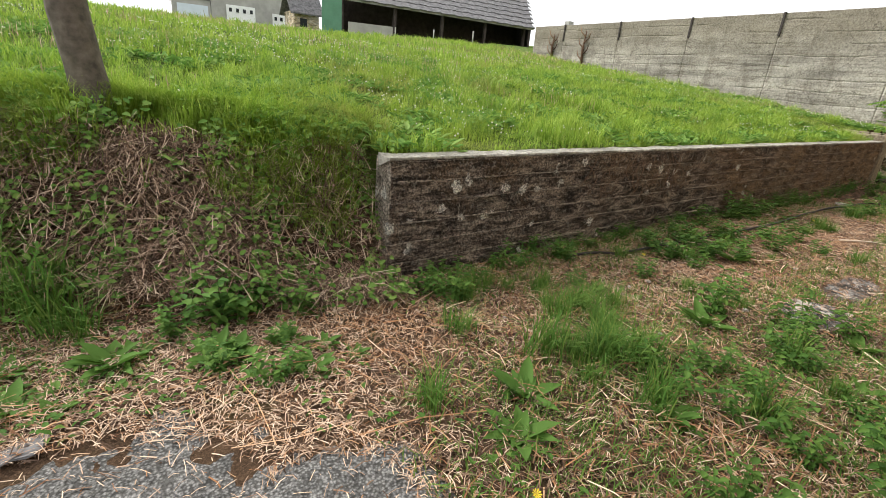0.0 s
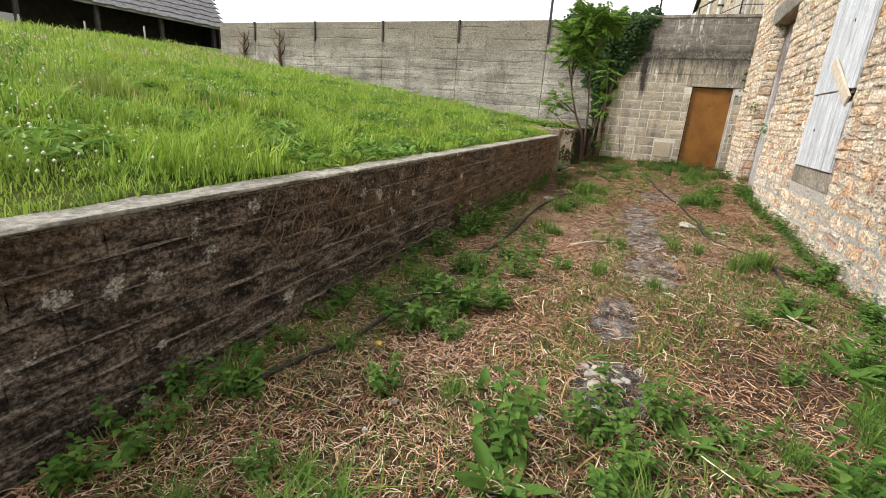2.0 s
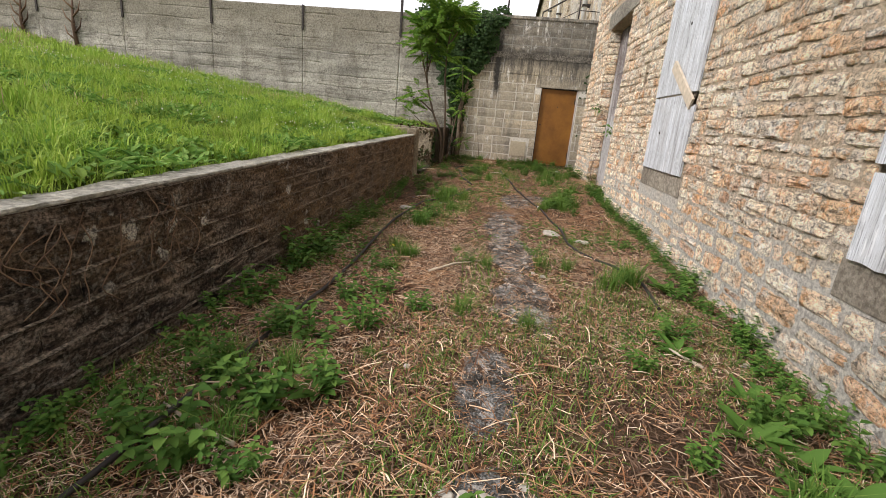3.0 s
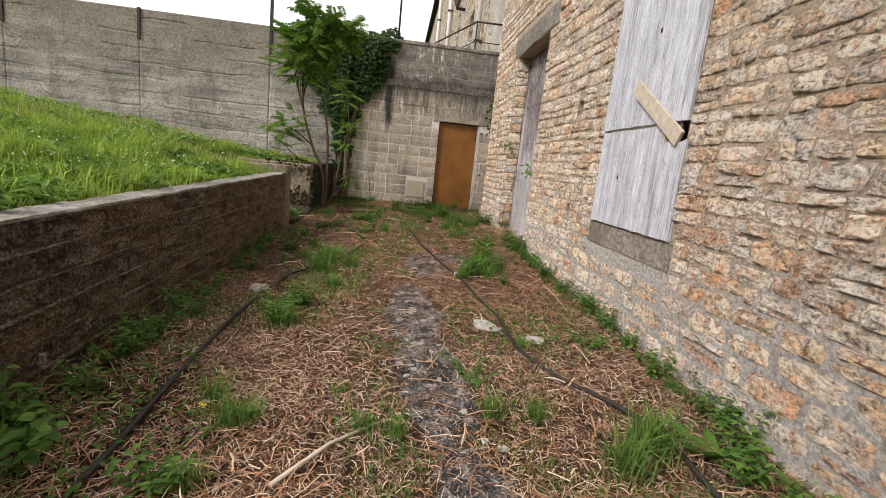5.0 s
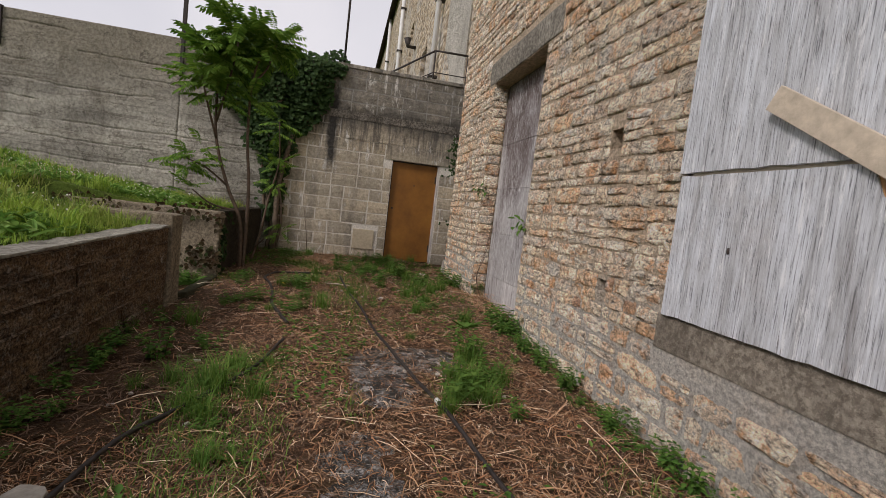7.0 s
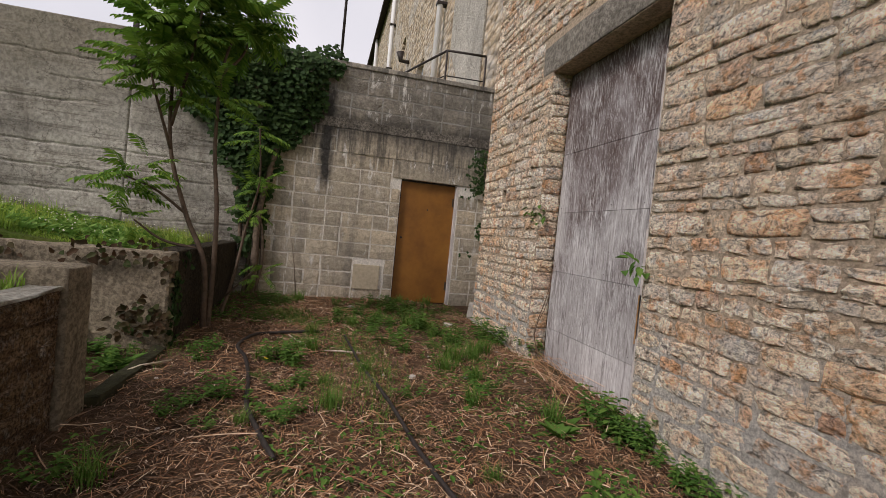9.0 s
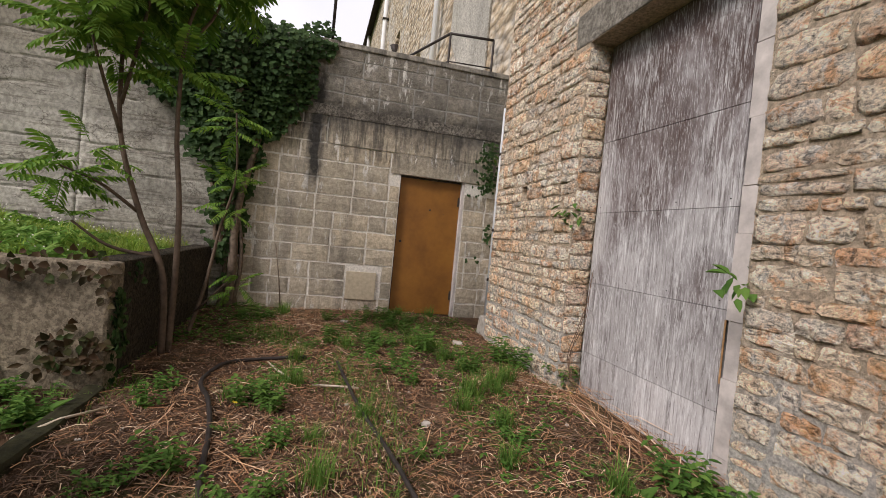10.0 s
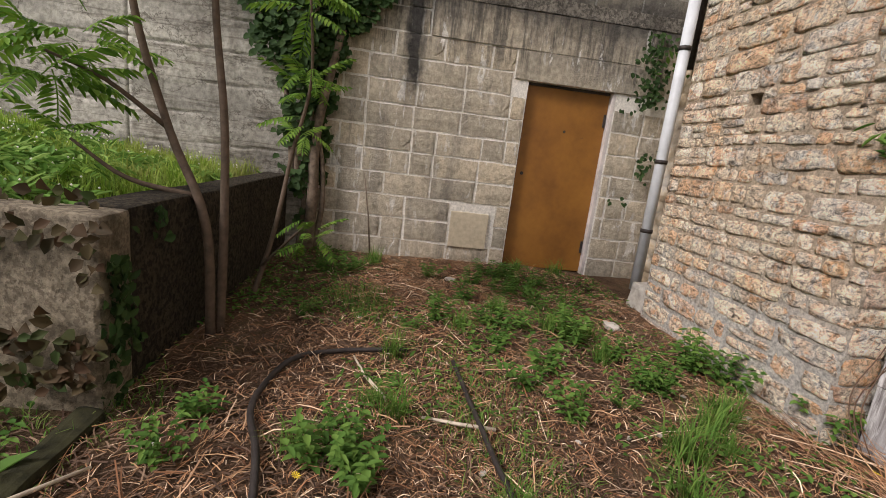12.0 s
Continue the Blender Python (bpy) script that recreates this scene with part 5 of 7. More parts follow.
# coarse broad leaves among the lawn
x, y = scatter(-2, 16, 2.85, 9, 60000)
keep = on_lawn(x, y) & (fbm(x * 1.6, y * 1.6, 44) > 0.5)
x, y = x[keep], y[keep]
n = len(x)
a = R.uniform(0, 6.283, n)
v, f = leaf_cloud(np.stack([x, y, land(x, y) + R.uniform(0.0, 0.06, n)], 1), np.stack([np.cos(a), np.sin(a), R.uniform(0.2, 1.0, n)], 1), np.tile((0, 0, 1.0), (n, 1)), R.uniform(0.05, 0.14, n), R.uniform(0.02, 0.05, n))
tagged(from_arrays("lawn_weeds", v, f, BRAMBLE), "broad-leaved weeds among the lawn grass", "weeds", kind="stuff")
# rank tufts standing above the sward
count = 1500
cx, cy = scatter(-2.4, 13.0, 2.88, 9.5, count)
keep = on_lawn(cx, cy) & (fbm(cx * 1.2, cy * 1.2, 47) + 0.12 * (cy < 3.6) > 0.5)
cx, cy = np.repeat(cx[keep], 34), np.repeat(cy[keep], 34)
n = len(cx)
x, y = cx + R.normal(0, 0.05, n), cy + R.normal(0, 0.05, n)
keep = on_lawn(x, y)
x, y = x[keep], y[keep]
n = len(x)
v, f = blade_cloud(np.stack([x, y, land(x, y) - 0.01], 1), R.uniform(0, 6.283, n), R.uniform(0.09, 0.26, n), R.uniform(0.005, 0.010, n), R.uniform(0.25, 1.2, n))
tagged(from_arrays("rank_grass", v, f, LAWN_BLADE), "coarse taller tufts of grass in the lawn", "grass", kind="stuff")
# brown seed stems in drifts
x, y = scatter(-4, 16, 4.5, 18, 14000)
keep = on_lawn(x, y) & (fbm(x * 0.5, y * 0.5, 49) + R.uniform(-0.06, 0.06, len(x)) > 0.57)
x, y = x[keep], y[keep]
n = len(x)
v, f = blade_cloud(np.stack([x, y, land(x, y)], 1), R.uniform(0, 6.283, n), R.uniform(0.10, 0.20, n), R.uniform(0.003, 0.005, n) * (1 + 0.08 * y), R.uniform(0.1, 0.6, n))
tagged(from_arrays("seed_stems", v, f, PALE_STRAW), "thin brown seeding grass stems in drifts over the lawn", "grass", kind="stuff")
# clover heads
x, y = scatter(-2, 16, 3.0, 12, 5200)
keep = on_lawn(x, y) & (fbm(x * 0.7, y * 0.7, 52) > 0.5)
x, y = x[keep], y[keep]
n = len(x)
c = np.stack([x, y, land(x, y) + R.uniform(0.07, 0.13, n)], 1)
s = R.uniform(0.006, 0.011, n)[:, None]
oct_v = np.array([[1, 0, 0], [0, 1, 0], [-1, 0, 0], [0, -1, 0], [0, 0, 1], [0, 0, -1]], float)
oct_f = np.array([[0, 1, 4], [1, 2, 4], [2, 3, 4], [3, 0, 4], [1, 0, 5], [2, 1, 5], [3, 2, 5], [0, 3, 5]])
tagged(from_arrays("clover_heads", (c[:, None] + oct_v[None] * s[:, None]).reshape(-1, 3), (oct_f[None] + (np.arange(n) * 6)[:, None, None]).reshape(-1, 3), CLOVER), "small white clover flower heads in the lawn", "flowers", kind="stuff")


# yard: straw, low green, twigs
def in_yard(x, y):
    return (y > HOUSE_Y + 0.03) & (y < WALL_Y - 0.03) & (x < BACK_X - 0.05) | (x > 11.75) & (x < 12.9) & (y < 4.3) & (y > 2.0) | (x < 1.4) & (y < 2.75 + 0.4 * np.clip(1.25 - x, 0, 2.0)) & (y > HOUSE_Y)


PATCHES = [(-0.45, 1.35, 0.75, 0.55, 1), (0.40, 1.05, 0.35, 0.35, 2), (3.85, 0.90, 0.30, 0.20, 3), (4.7, 0.95, 0.40, 0.16, 9), (5.9, 0.72, 0.55, 0.25, 4), (7.05, 0.80, 0.65, 0.24, 5), (8.25, 0.90, 0.70, 0.24, 6), (9.9, 0.75, 0.6, 0.25, 7), (10.3, 0.35, 0.35, 0.3, 8)]


def patch_free(x, y, grow=1.0):
    ok = np.ones(len(x), bool)
    for px, py, a, b, s in PATCHES:
        ok &= ((x - px) / a) ** 2 + ((y - py) / b) ** 2 > grow * (0.55 + 0.5 * vnoise(x * 5, y * 5, s))
    return ok


def stick_cloud(x, y, z, heading, pitch, length, width, sag):
    d = np.stack([np.cos(heading) * np.cos(pitch), np.sin(heading) * np.cos(pitch), np.sin(pitch)], 1)
    s = np.stack([-np.sin(heading), np.cos(heading), R.uniform(-0.5, 0.5, len(x))], 1)
    p = np.stack([x, y, z], 1)
    L, W = length[:, None], width[:, None]
    kink = s * L * R.uniform(-0.06, 0.06, len(x))[:, None]
    a, b, c = p - d * L / 2, p + kink + np.array([[0, 0, 1.0]]) * sag[:, None], p + d * L / 2
    v = np.stack([a - s * W / 2, a + s * W / 2, b + s * W / 2, c + s * W / 2, c - s * W / 2, b - s * W / 2], 1)
    q = np.array([[0, 1, 2, 5], [5, 2, 3, 4]])
    return v.reshape(-1, 3), (q[None] + (np.arange(len(x)) * 6)[:, None, None]).reshape(-1, 4)


def litter(name, n, lo, hi, width, mat, label, gate_value, seed, lift=0.02, reach=30.0):
    x, y = scatter(-2.0, 16.2, -0.85, 4.3, n)
    dens = fbm(x * 0.9, y * 0.9, seed)
    keep = in_yard(x, y) & (dens + R.uniform(-0.2, 0.2, n) > gate_value) & (patch_free(x, y) | (R.uniform(0, 1, n) < np.where(x < 1.5, 0.14, 0.42))) & (x + R.normal(0, 0.7, n) < reach) & ((x < 9.0) | (R.uniform(1.3, 2.9, n) > y) | (mat is TWIG))
    x, y = x[keep], y[keep]
    n = len(x)
    v, f = stick_cloud(x, y, land(x, y) + R.uniform(0.003, lift, n), R.uniform(0, 6.283, n), R.normal(0, 0.1, n), R.uniform(lo, hi, n) * R.uniform(0.5, 1, n), R.uniform(0.6, 1.4, n) * width, R.uniform(0, 0.012, n))
    return tagged(from_arrays(name, v, f, mat), label, "straw", kind="stuff")


litter("straw_litter", 260000, 0.025, 0.10, 0.0027, STRAW, "dry tan straw and stem litter over the earth", 0.36, 61, 0.03)
litter("straw_stalks", 34000, 0.08, 0.26, 0.0042, STRAW, "longer dry straw stalks over the litter", 0.40, 64, 0.045)
litter("dark_stem_litter", 90000, 0.04, 0.18, 0.0045, TWIG, "dark brown dry stems among the straw", 0.36, 63, 0.03)
litter("bleached_straw", 150000, 0.02, 0.11, 0.0028, PALE_STRAW, "pale bleached straw over the yard", 0.42, 69, 0.035, 8.0)
litter("straw_mat", 170000, 0.02, 0.10, 0.0028, PALE_STRAW, "thick mat of pale straw beside the asphalt", 0.25, 70, 0.03, 1.2)
litter("long_stems", 1300, 0.25, 0.7, 0.005, STRAW, "long pale dry stems lying about", 0.35, 67, 0.05)

GREEN = lambda x, y: fbm(x * 0.75 + 3, y * 1.1, 71) + 0.10 * sstep(2.2, 0.3, np.asarray(x)) + 0.10 * sstep(2.0, 2.6, y) * (np.asarray(x) > 2) + 0.13 * sstep(4.5, 2.5, np.asarray(x)) * sstep(1.0, 1.7, np.asarray(x)) + 0.05 * sstep(5.5, 3.0, np.asarray(x)) * sstep(2.2, 1.2, y) - 0.17 * sstep(4.5, 7, np.asarray(x)) - 0.06 * sstep(10, 11.5, np.asarray(x)) + 0.15 * sstep(7, 8.5, np.asarray(x)) * np.exp(-((y - 1.62) / 0.28) ** 2) + 0.02 * sstep(13.5, 14.5, np.asarray(x)) * sstep(1.9, 1.2, y) - 0.1 * sstep(13.0, 13.6, np.asarray(x)) * sstep(1.5, 2.1, y)
x, y = scatter(-1.8, 16.2, -0.83, 4.3, 200000)
keep = in_yard(x, y) & (GREEN(x, y) + R.uniform(-0.09, 0.09, len(x)) > 0.55 - 0.05 * sstep(8.5, 6.0, x) * sstep(2.0, 3.2, x)) & patch_free(x, y, 1.2) & (((x - 0.2) / 1.0) ** 2 + ((y - 1.55) / 0.55) ** 2 > R.uniform(0.4, 1.6, len(x)))
x, y = x[keep], y[keep]
n = len(x)
v, f = blade_cloud(np.stack([x, y, land(x, y) - 0.005], 1), R.uniform(0, 6.283, n), R.uniform(0.02, 0.10, n) * (0.5 + 1.0 * fbm(x * 2, y * 2, 5)), R.uniform(0.003, 0.007, n), R.uniform(0.3, 1.1, n))
tagged(from_arrays("yard_grass", v, f, YARD_BLADE), "short thin grass growing through the litter", "grass", kind="stuff")
x, y = scatter(-1.8, 16.2, -0.83, 4.3, 60000)
keep = in_yard(x, y) & (fbm(x * 0.9 + 9, y * 0.9, 83) - 0.04 * sstep(4.5, 7, x) + R.uniform(-0.08, 0.08, len(x)) > 0.56) & patch_free(x, y, 1.2)
x, y = x[keep], y[keep]
n = len(x)
a = R.uniform(0, 6.283, n)
v, f = leaf_cloud(np.stack([x, y, land(x, y) + R.uniform(0.0, 0.05, n)], 1), np.stack([np.cos(a), np.sin(a), R.uniform(-0.1, 0.7, n)], 1), np.tile((0, 0, 1.0), (n, 1)), R.uniform(0.02, 0.06, n), R.uniform(0.012, 0.03, n))
tagged(from_arrays("low_weeds", v, f, WEED), "low small-leaved green weeds in the litter", "weeds", kind="stuff")


def weed_arrays(kind, seed):
    """The parts of a weed: name, points and faces of each leaf or leafy stem."""
    r = np.random.default_rng(seed)
    up = np.array([[0, 0, 1.0]])
    out = []
    if kind == "dock":
        for k in range(16):
            a = k * 2.4 + r.uniform(-0.3, 0.3)
            out.append(("leaf", *leaf_cloud(r.normal(0, 0.012, (1, 3)) * (1, 1, 0), np.array([[math.cos(a), math.sin(a), r.uniform(0.3, 1.5)]]), up, r.uniform(0.10, 0.20, 1), r.uniform(0.045, 0.075, 1), 0.15, 0.35)))
        return out
    if kind == "tuft":
        n = 110
        return [("foliage", *blade_cloud(np.stack([r.normal(0, 0.045, n), r.normal(0, 0.045, n), np.zeros(n)], 1), r.uniform(0, 6.283, n), r.uniform(0.12, 0.30, n), r.uniform(0.004, 0.008, n), r.uniform(0.2, 1.0, n)))]
    vs, fs, total = [], [], 0
    for k in range(7 if kind == "nettle" else 8):
        a, lean = r.uniform(0, 6.283), r.uniform(0.1, 0.8) * (1 if kind == "nettle" else 1.8)
        foot = np.array([math.cos(a), math.sin(a), 0]) * 0.04
        top = np.array([math.cos(a) * lean, math.sin(a) * lean, 1.0]) * r.uniform(0.10, 0.25)
        pos, dirs = [], []
        for j in range(8):
            for q in (0, math.pi):
                b = a + j * 1.57 + q
                pos.append(top * (j + 1) / 8 + foot)
                dirs.append((math.cos(b), math.sin(b), r.uniform(-0.1, 0.5)))
        n = len(pos)
        v, f = leaf_cloud(np.array(pos), np.array(dirs), np.repeat(up, n, 0), r.uniform(0.03, 0.07, n), r.uniform(0.018, 0.038, n), 0.2, 0.3)
        side = np.array([-math.sin(a), math.cos(a), 0]) * 0.0025
        vs.append(np.concatenate([v, [foot - side, foot + side, foot + top + side * 0.5, foot + top - side * 0.5]]))
        fs.append(np.concatenate([f, [[n * 6, n * 6 + 1, n * 6 + 2, n * 6 + 3]]]) + total)
        total += n * 6 + 4
    return [("foliage", np.concatenate(vs), np.concatenate(fs))]


KINDS = {"dock": ("dock_plant", "broad-leaved green dock rosette in the litter"), "tuft": ("grass_tuft", "tuft of long green grass in the yard"), "nettle": ("nettle_clump", "leafy green nettle clump on the ground"), "bramble": ("bramble_sprig", "low bramble sprig with small green leaves")}
MASTERS = {}


def weed(kind, x, y, size=1.0, k=0):
    if not patch_free(np.array([x]), np.array([y]), 0.8)[0]:
        return None
    key = (kind, k % 3)
    turn = R.uniform(0, 360)
    m = pose(x, y, float(land(x, y)) - 0.006, 0, 0, turn)
    if key not in MASTERS:
        ob = empty(KINDS[kind][0])
        for name, v, f in weed_arrays(kind, 100 + 7 * (k % 3) + len(kind)):
            p = from_arrays(name, v, f, YARD_BLADE if kind == "tuft" else WEED, ob)
            if name == "foliage":
                p["kind"] = "stuff"
        ob.matrix_basis = m
        MASTERS[key] = tagged(ob, KINDS[kind][1], "plant", KINDS[kind][0].replace("_", " ") + "s of the yard")
    else:
        ob = copy_thing(MASTERS[key], m)
    ob.scale = (size, size, size * R.uniform(0.8, 1.1))
    return ob


spots = {
    "dock": [(1.21, 1.05, 1), (0.32, 2.21, 1), (-0.2, 2.38, 1.1), (2.96, 1.21, 1.1), (3.53, 1.46, .8), (4.61, -0.27, 1.2), (4.23, -0.46, 1.1), (4.9, -0.4, 1.0), (4.45, -0.38, 1.0), (4.75, -0.5, 1.0), (11.27, -0.26, 1.1), (11.45, -0.42, .9), (12.47, 2.82, 1.1), (12.1, 2.95, 1), (0.62, 1.9, .8), (-0.55, 2.2, .9)],
    "tuft": [(-0.46, 2.88, 1.5), (-0.53, 3.06, 1.7), (-0.42, 3.1, 1.4), (-0.35, 2.75, 1.0), (16.0, -0.35, 0.9), (15.95, 0.1, 0.8), (2.0, 1.27, 1.2), (1.8, 1.5, 1.2), (2.2, 1.15, 1.1), (2.33, 0.58, 1), (1.5, 1.9, 1), (1.0, 1.4, .9), (9.53, 1.79, 1.1), (9.2, 1.75, .9), (9.59, 0.14, 1.2), (9.75, 0.05, 1.1), (10.18, 0.0, 1.1), (12.85, 0.04, 1.1), (12.6, 0.2, .9), (11.68, 1.24, .9), (14.26, 0.23, 1), (-0.9, 3.0, 1.8), (-0.75, 3.3, 1.9), (-1.1, 3.2, 1.8), (-0.55, 3.1, 1.4), (7.78, 1.86, .9), (12.3, 0.0, .8)],
    "nettle": [(0.43, 2.61, 1.2), (0.75, 2.55, 1), (4.34, 1.93, 1), (4.51, 1.71, .9), (5.52, -0.22, 1), (8.19, 1.82, 1), (8.0, 1.95, .9), (9.5, 0.25, 1.1), (9.7, -0.02, 1), (11.16, -0.66, 1.3), (11.35, -0.72, 1.1), (12.64, 1.53, 1), (12.74, 1.66, 1.1), (12.69, 2.28, 0.8), (12.98, 2.28, 0.8), (14.29, 0.73, .9), (13.63, 0.49, 1), (14.1, 0.14, 1.2), (13.82, -0.62, 1.4), (13.6, -0.7, 1.2), (13.45, -0.15, 1), (11.93, 1.97, 1), (13.1, -0.95, 1.1), (2.96, 2.45, .9), (6.4, 2.5, 1), (7.2, 2.52, .9)],
}
for kind, places in spots.items():
    for k, (x, y, s) in enumerate(places):
        weed(kind, x, y, s, k)
strip = [(2.06, 2.19), (2.09, 1.87), (2.14, 1.58), (2.06, 1.30), (2.0, 1.11), (2.44, 1.88), (1.99, 1.0), (2.25, 1.72), (1.9, 1.45), (2.3, 1.4), (2.15, 2.05), (1.85, 1.2)]
for k, (x, y) in enumerate(strip):
    for q in range(2):
        weed("tuft", x + R.normal(0, 0.1), y + R.normal(0, 0.1), R.uniform(0.5, 0.95), k + q)
for k, (x, y, kind, size) in enumerate(((1.42, 1.25, "dock", 1.1), (0.24, 2.22, "dock", 1.2), (0.37, 2.59, "nettle", 1.5), (1.45, 2.47, "nettle", 0.9), (1.69, 2.25, "nettle", 1.0), (3.14, 1.29, "nettle", 1.3), (0.55, 2.2, "dock", 0.9),
                                        (5.35, -0.2, "dock", 1.1), (6.48, -0.17, "tuft", 1.1), (4.44, 1.73, "dock", 1.0), (4.84, 1.93, "nettle", 1.1), (5.13, 1.73, "nettle", 1.0), (4.25, 1.93, "nettle", 1.2), (3.93, 2.08, "nettle", 1.2),
                                        (6.3, 2.5, "bramble", 1.4), (6.0, 2.52, "nettle", 1.2), (5.29, 2.5, "nettle", 1.1), (5.49, 1.45, "nettle", 0.8), (5.41, 0.72, "tuft", 0.7))):
    weed(kind, x, y, size, k)
for k, (x, y, kind, size) in enumerate((
    (7.81, 1.84, "nettle", 0.8), (8.2, 1.8, "tuft", 0.6), (6.59, 1.79, "tuft", 0.8), (6.8, 1.92, "tuft", 0.7), (6.64, 1.71, "tuft", 0.6), (10.35, -0.03, "nettle", 1.1), (9.68, 0.22, "tuft", 0.9),
    (9.79, -0.14, "tuft", 0.9), (6.74, 0.55, "tuft", 0.6), (6.73, 0.32, "tuft", 0.6), (6.64, 0.76, "tuft", 0.5), (6.53, 1.04, "tuft", 0.5), (7.61, 0.17, "tuft", 0.6), (6.34, 0.02, "tuft", 1.0),
    (6.47, -0.16, "tuft", 0.8), (6.49, -0.48, "dock", 1.1), (6.33, -0.51, "nettle", 0.9), (6.57, 1.19, "nettle", 0.5), (6.17, 1.89, "nettle", 0.8), (6.2, 1.79, "tuft", 0.6), (6.86, 1.33, "tuft", 0.4),
    (9.71, 0.11, "nettle", 1.1), (9.43, 0.07, "tuft", 1.0), (9.42, 0.3, "tuft", 0.9), (11.5, -0.33, "tuft", 0.9), (9.59, 1.83, "tuft", 1.0), (9.89, 1.72, "tuft", 0.9), (9.28, 1.86, "tuft", 0.8),
    (9.44, 1.53, "tuft", 0.8), (10.05, 2.27, "nettle", 1.0), (8.79, 1.5, "dock", 0.6), (13.15, 1.52, "tuft", 0.6), (13.98, 0.71, "nettle", 0.7), (11.51, -0.94, "nettle", 1.2))):
    weed(kind, x, max(y, HOUSE_Y + 0.12), size, k)
for k in range(32):
    weed(("nettle", "dock", "bramble", "nettle")[k % 4], R.uniform(2.1, 3.7), R.uniform(-0.2, 1.0), R.uniform(0.5, 0.95), k)
for k in range(42):
    x = 4.4 + k * 0.165 + R.uniform(-0.07, 0.07)
    weed("nettle" if k % 3 else "bramble", x, HOUSE_Y + R.uniform(0.07, 0.2), R.uniform(0.4, 0.9), k)
for k in range(34):
    weed("bramble" if k % 2 else "nettle", 1.7 + k * 0.28 + R.uniform(-0.12, 0.12), WALL_Y - R.uniform(0.06, 0.28), R.uniform(0.5, 0.9), k)
for k in range(40):
    weed(("nettle", "tuft", "nettle", "bramble")[k % 4], R.uniform(12.6, 15.9), R.uniform(-0.6, 2.2), R.uniform(0.6, 1.0), k)
for k in range(12):
    weed(("tuft", "nettle", "tuft", "dock")[k % 4], R.uniform(1.6, 4.2), R.uniform(-0.3, 1.5), R.uniform(0.5, 1.0), k)
for k in range(24):
    weed(("tuft", "bramble", "nettle")[k % 3], R.uniform(9.0, 13.5), R.choice((R.uniform(1.3, 2.4), R.uniform(-0.5, 0.4))), R.uniform(0.45, 0.8), k)
for k in range(26):
    weed(("nettle", "tuft", "nettle", "dock")[k % 4], R.uniform(3.2, 6.0), R.choice((R.uniform(1.7, 2.45), R.uniform(-0.6, 0.1))), R.uniform(0.6, 1.0), k)
for k in range(8):
    weed(("tuft", "tuft", "nettle")[k % 3], R.uniform(1.5, 3.4), R.uniform(1.5, 2.5), R.uniform(0.6, 1.1), k)
for k in range(16):
    weed(("nettle", "bramble")[k % 2], R.uniform(11.8, 12.85), R.uniform(2.75, 4.2), R.uniform(0.7, 1.1), k)
for k in range(14):
    weed(("dock", "nettle")[k % 2], R.uniform(-0.6, 1.3), R.uniform(1.9, 2.6), R.uniform(0.5, 0.9), k)
for k in range(22):
    weed(("tuft", "bramble")[k % 2], R.uniform(3.0, 12.5), R.uniform(-0.4, 2.4), R.uniform(0.35, 0.7), k)

# bank: brambles, long dry stems and grass
def bank_spots(n, low, high):
    """Points on the face of the bank, from low before its foot to high behind it."""
    x = R.uniform(-2.4, 1.40, n)
    return x, 2.62 + 0.40 * np.clip(1.25 - x, 0, 2.0) + R.uniform(low, high, n)


cx, cy = bank_spots(470, -0.3, 0.95)
keep = (fbm(cx * 1.8, cy * 1.8, 91) > 0.49) | (cx > 1.0)
cx, cy = np.repeat(cx[keep], 20), np.repeat(cy[keep], 20)
n = len(cx)
x, y = cx + R.normal(0, 0.06, n), cy + R.normal(0, 0.06, n)
x = np.minimum(x, 1.46)
a = R.uniform(0, 6.283, n)
v, f = leaf_cloud(np.stack([x, y - R.uniform(0, 0.08, n), land(x, y) + R.uniform(0.03, 0.15, n)], 1), np.stack([np.cos(a), np.sin(a) - 0.5, R.uniform(-0.2, 0.7, n)], 1), np.tile((0, -0.6, 0.8), (n, 1)), R.uniform(0.028, 0.068, n), R.uniform(0.02, 0.045, n))
tagged(from_arrays("bank_brambles", v, f, BRAMBLE), "sprigs of bramble and ivy leaves over the earth bank", "brambles", kind="stuff")
for name, count, mat, lab in (("bank_dry_stems", 11000, TWIG, "dark dead bramble canes matted on the bank"), ("bank_pale_stems", 7500, PALE_STRAW, "bleached dry grass stems hanging on the bank")):
    x, y = bank_spots(count, -0.25, 0.5)
    n = len(x)
    v, f = stick_cloud(x, y - 0.04, land(x, y) + R.uniform(0.01, 0.10, n), R.uniform(0, 6.283, n), R.uniform(-0.8, 0.5, n), R.uniform(0.08, 0.34, n), R.uniform(0.0025, 0.005, n), R.uniform(0, 0.06, n))
    tagged(from_arrays(name, v, f, mat), lab, "stems", kind="stuff")
n = 30000
x = R.uniform(-2.4, 1.6, n)
y = 2.62 + 0.40 * np.clip(1.25 - x, 0, 2.0) + R.uniform(0.22, 1.1, n)
p = np.stack([x, y, land(x, y)], 1)
keep = fbm(x * 2, y * 2, 33) + 0.45 * (y - 2.62 - 0.40 * np.clip(1.25 - x, 0, 2.0)) + R.uniform(-0.1, 0.1, n) > 0.62
p = p[keep]
n = len(p)
v, f = blade_cloud(p, R.normal(-1.57, 0.7, n), R.uniform(0.1, 0.30, n), R.uniform(0.004, 0.008, n), R.uniform(0.4, 1.3, n))
tagged(from_arrays("bank_grass", v, f, LAWN_BLADE), "long grass hanging over the top of the bank", "grass", kind="stuff")


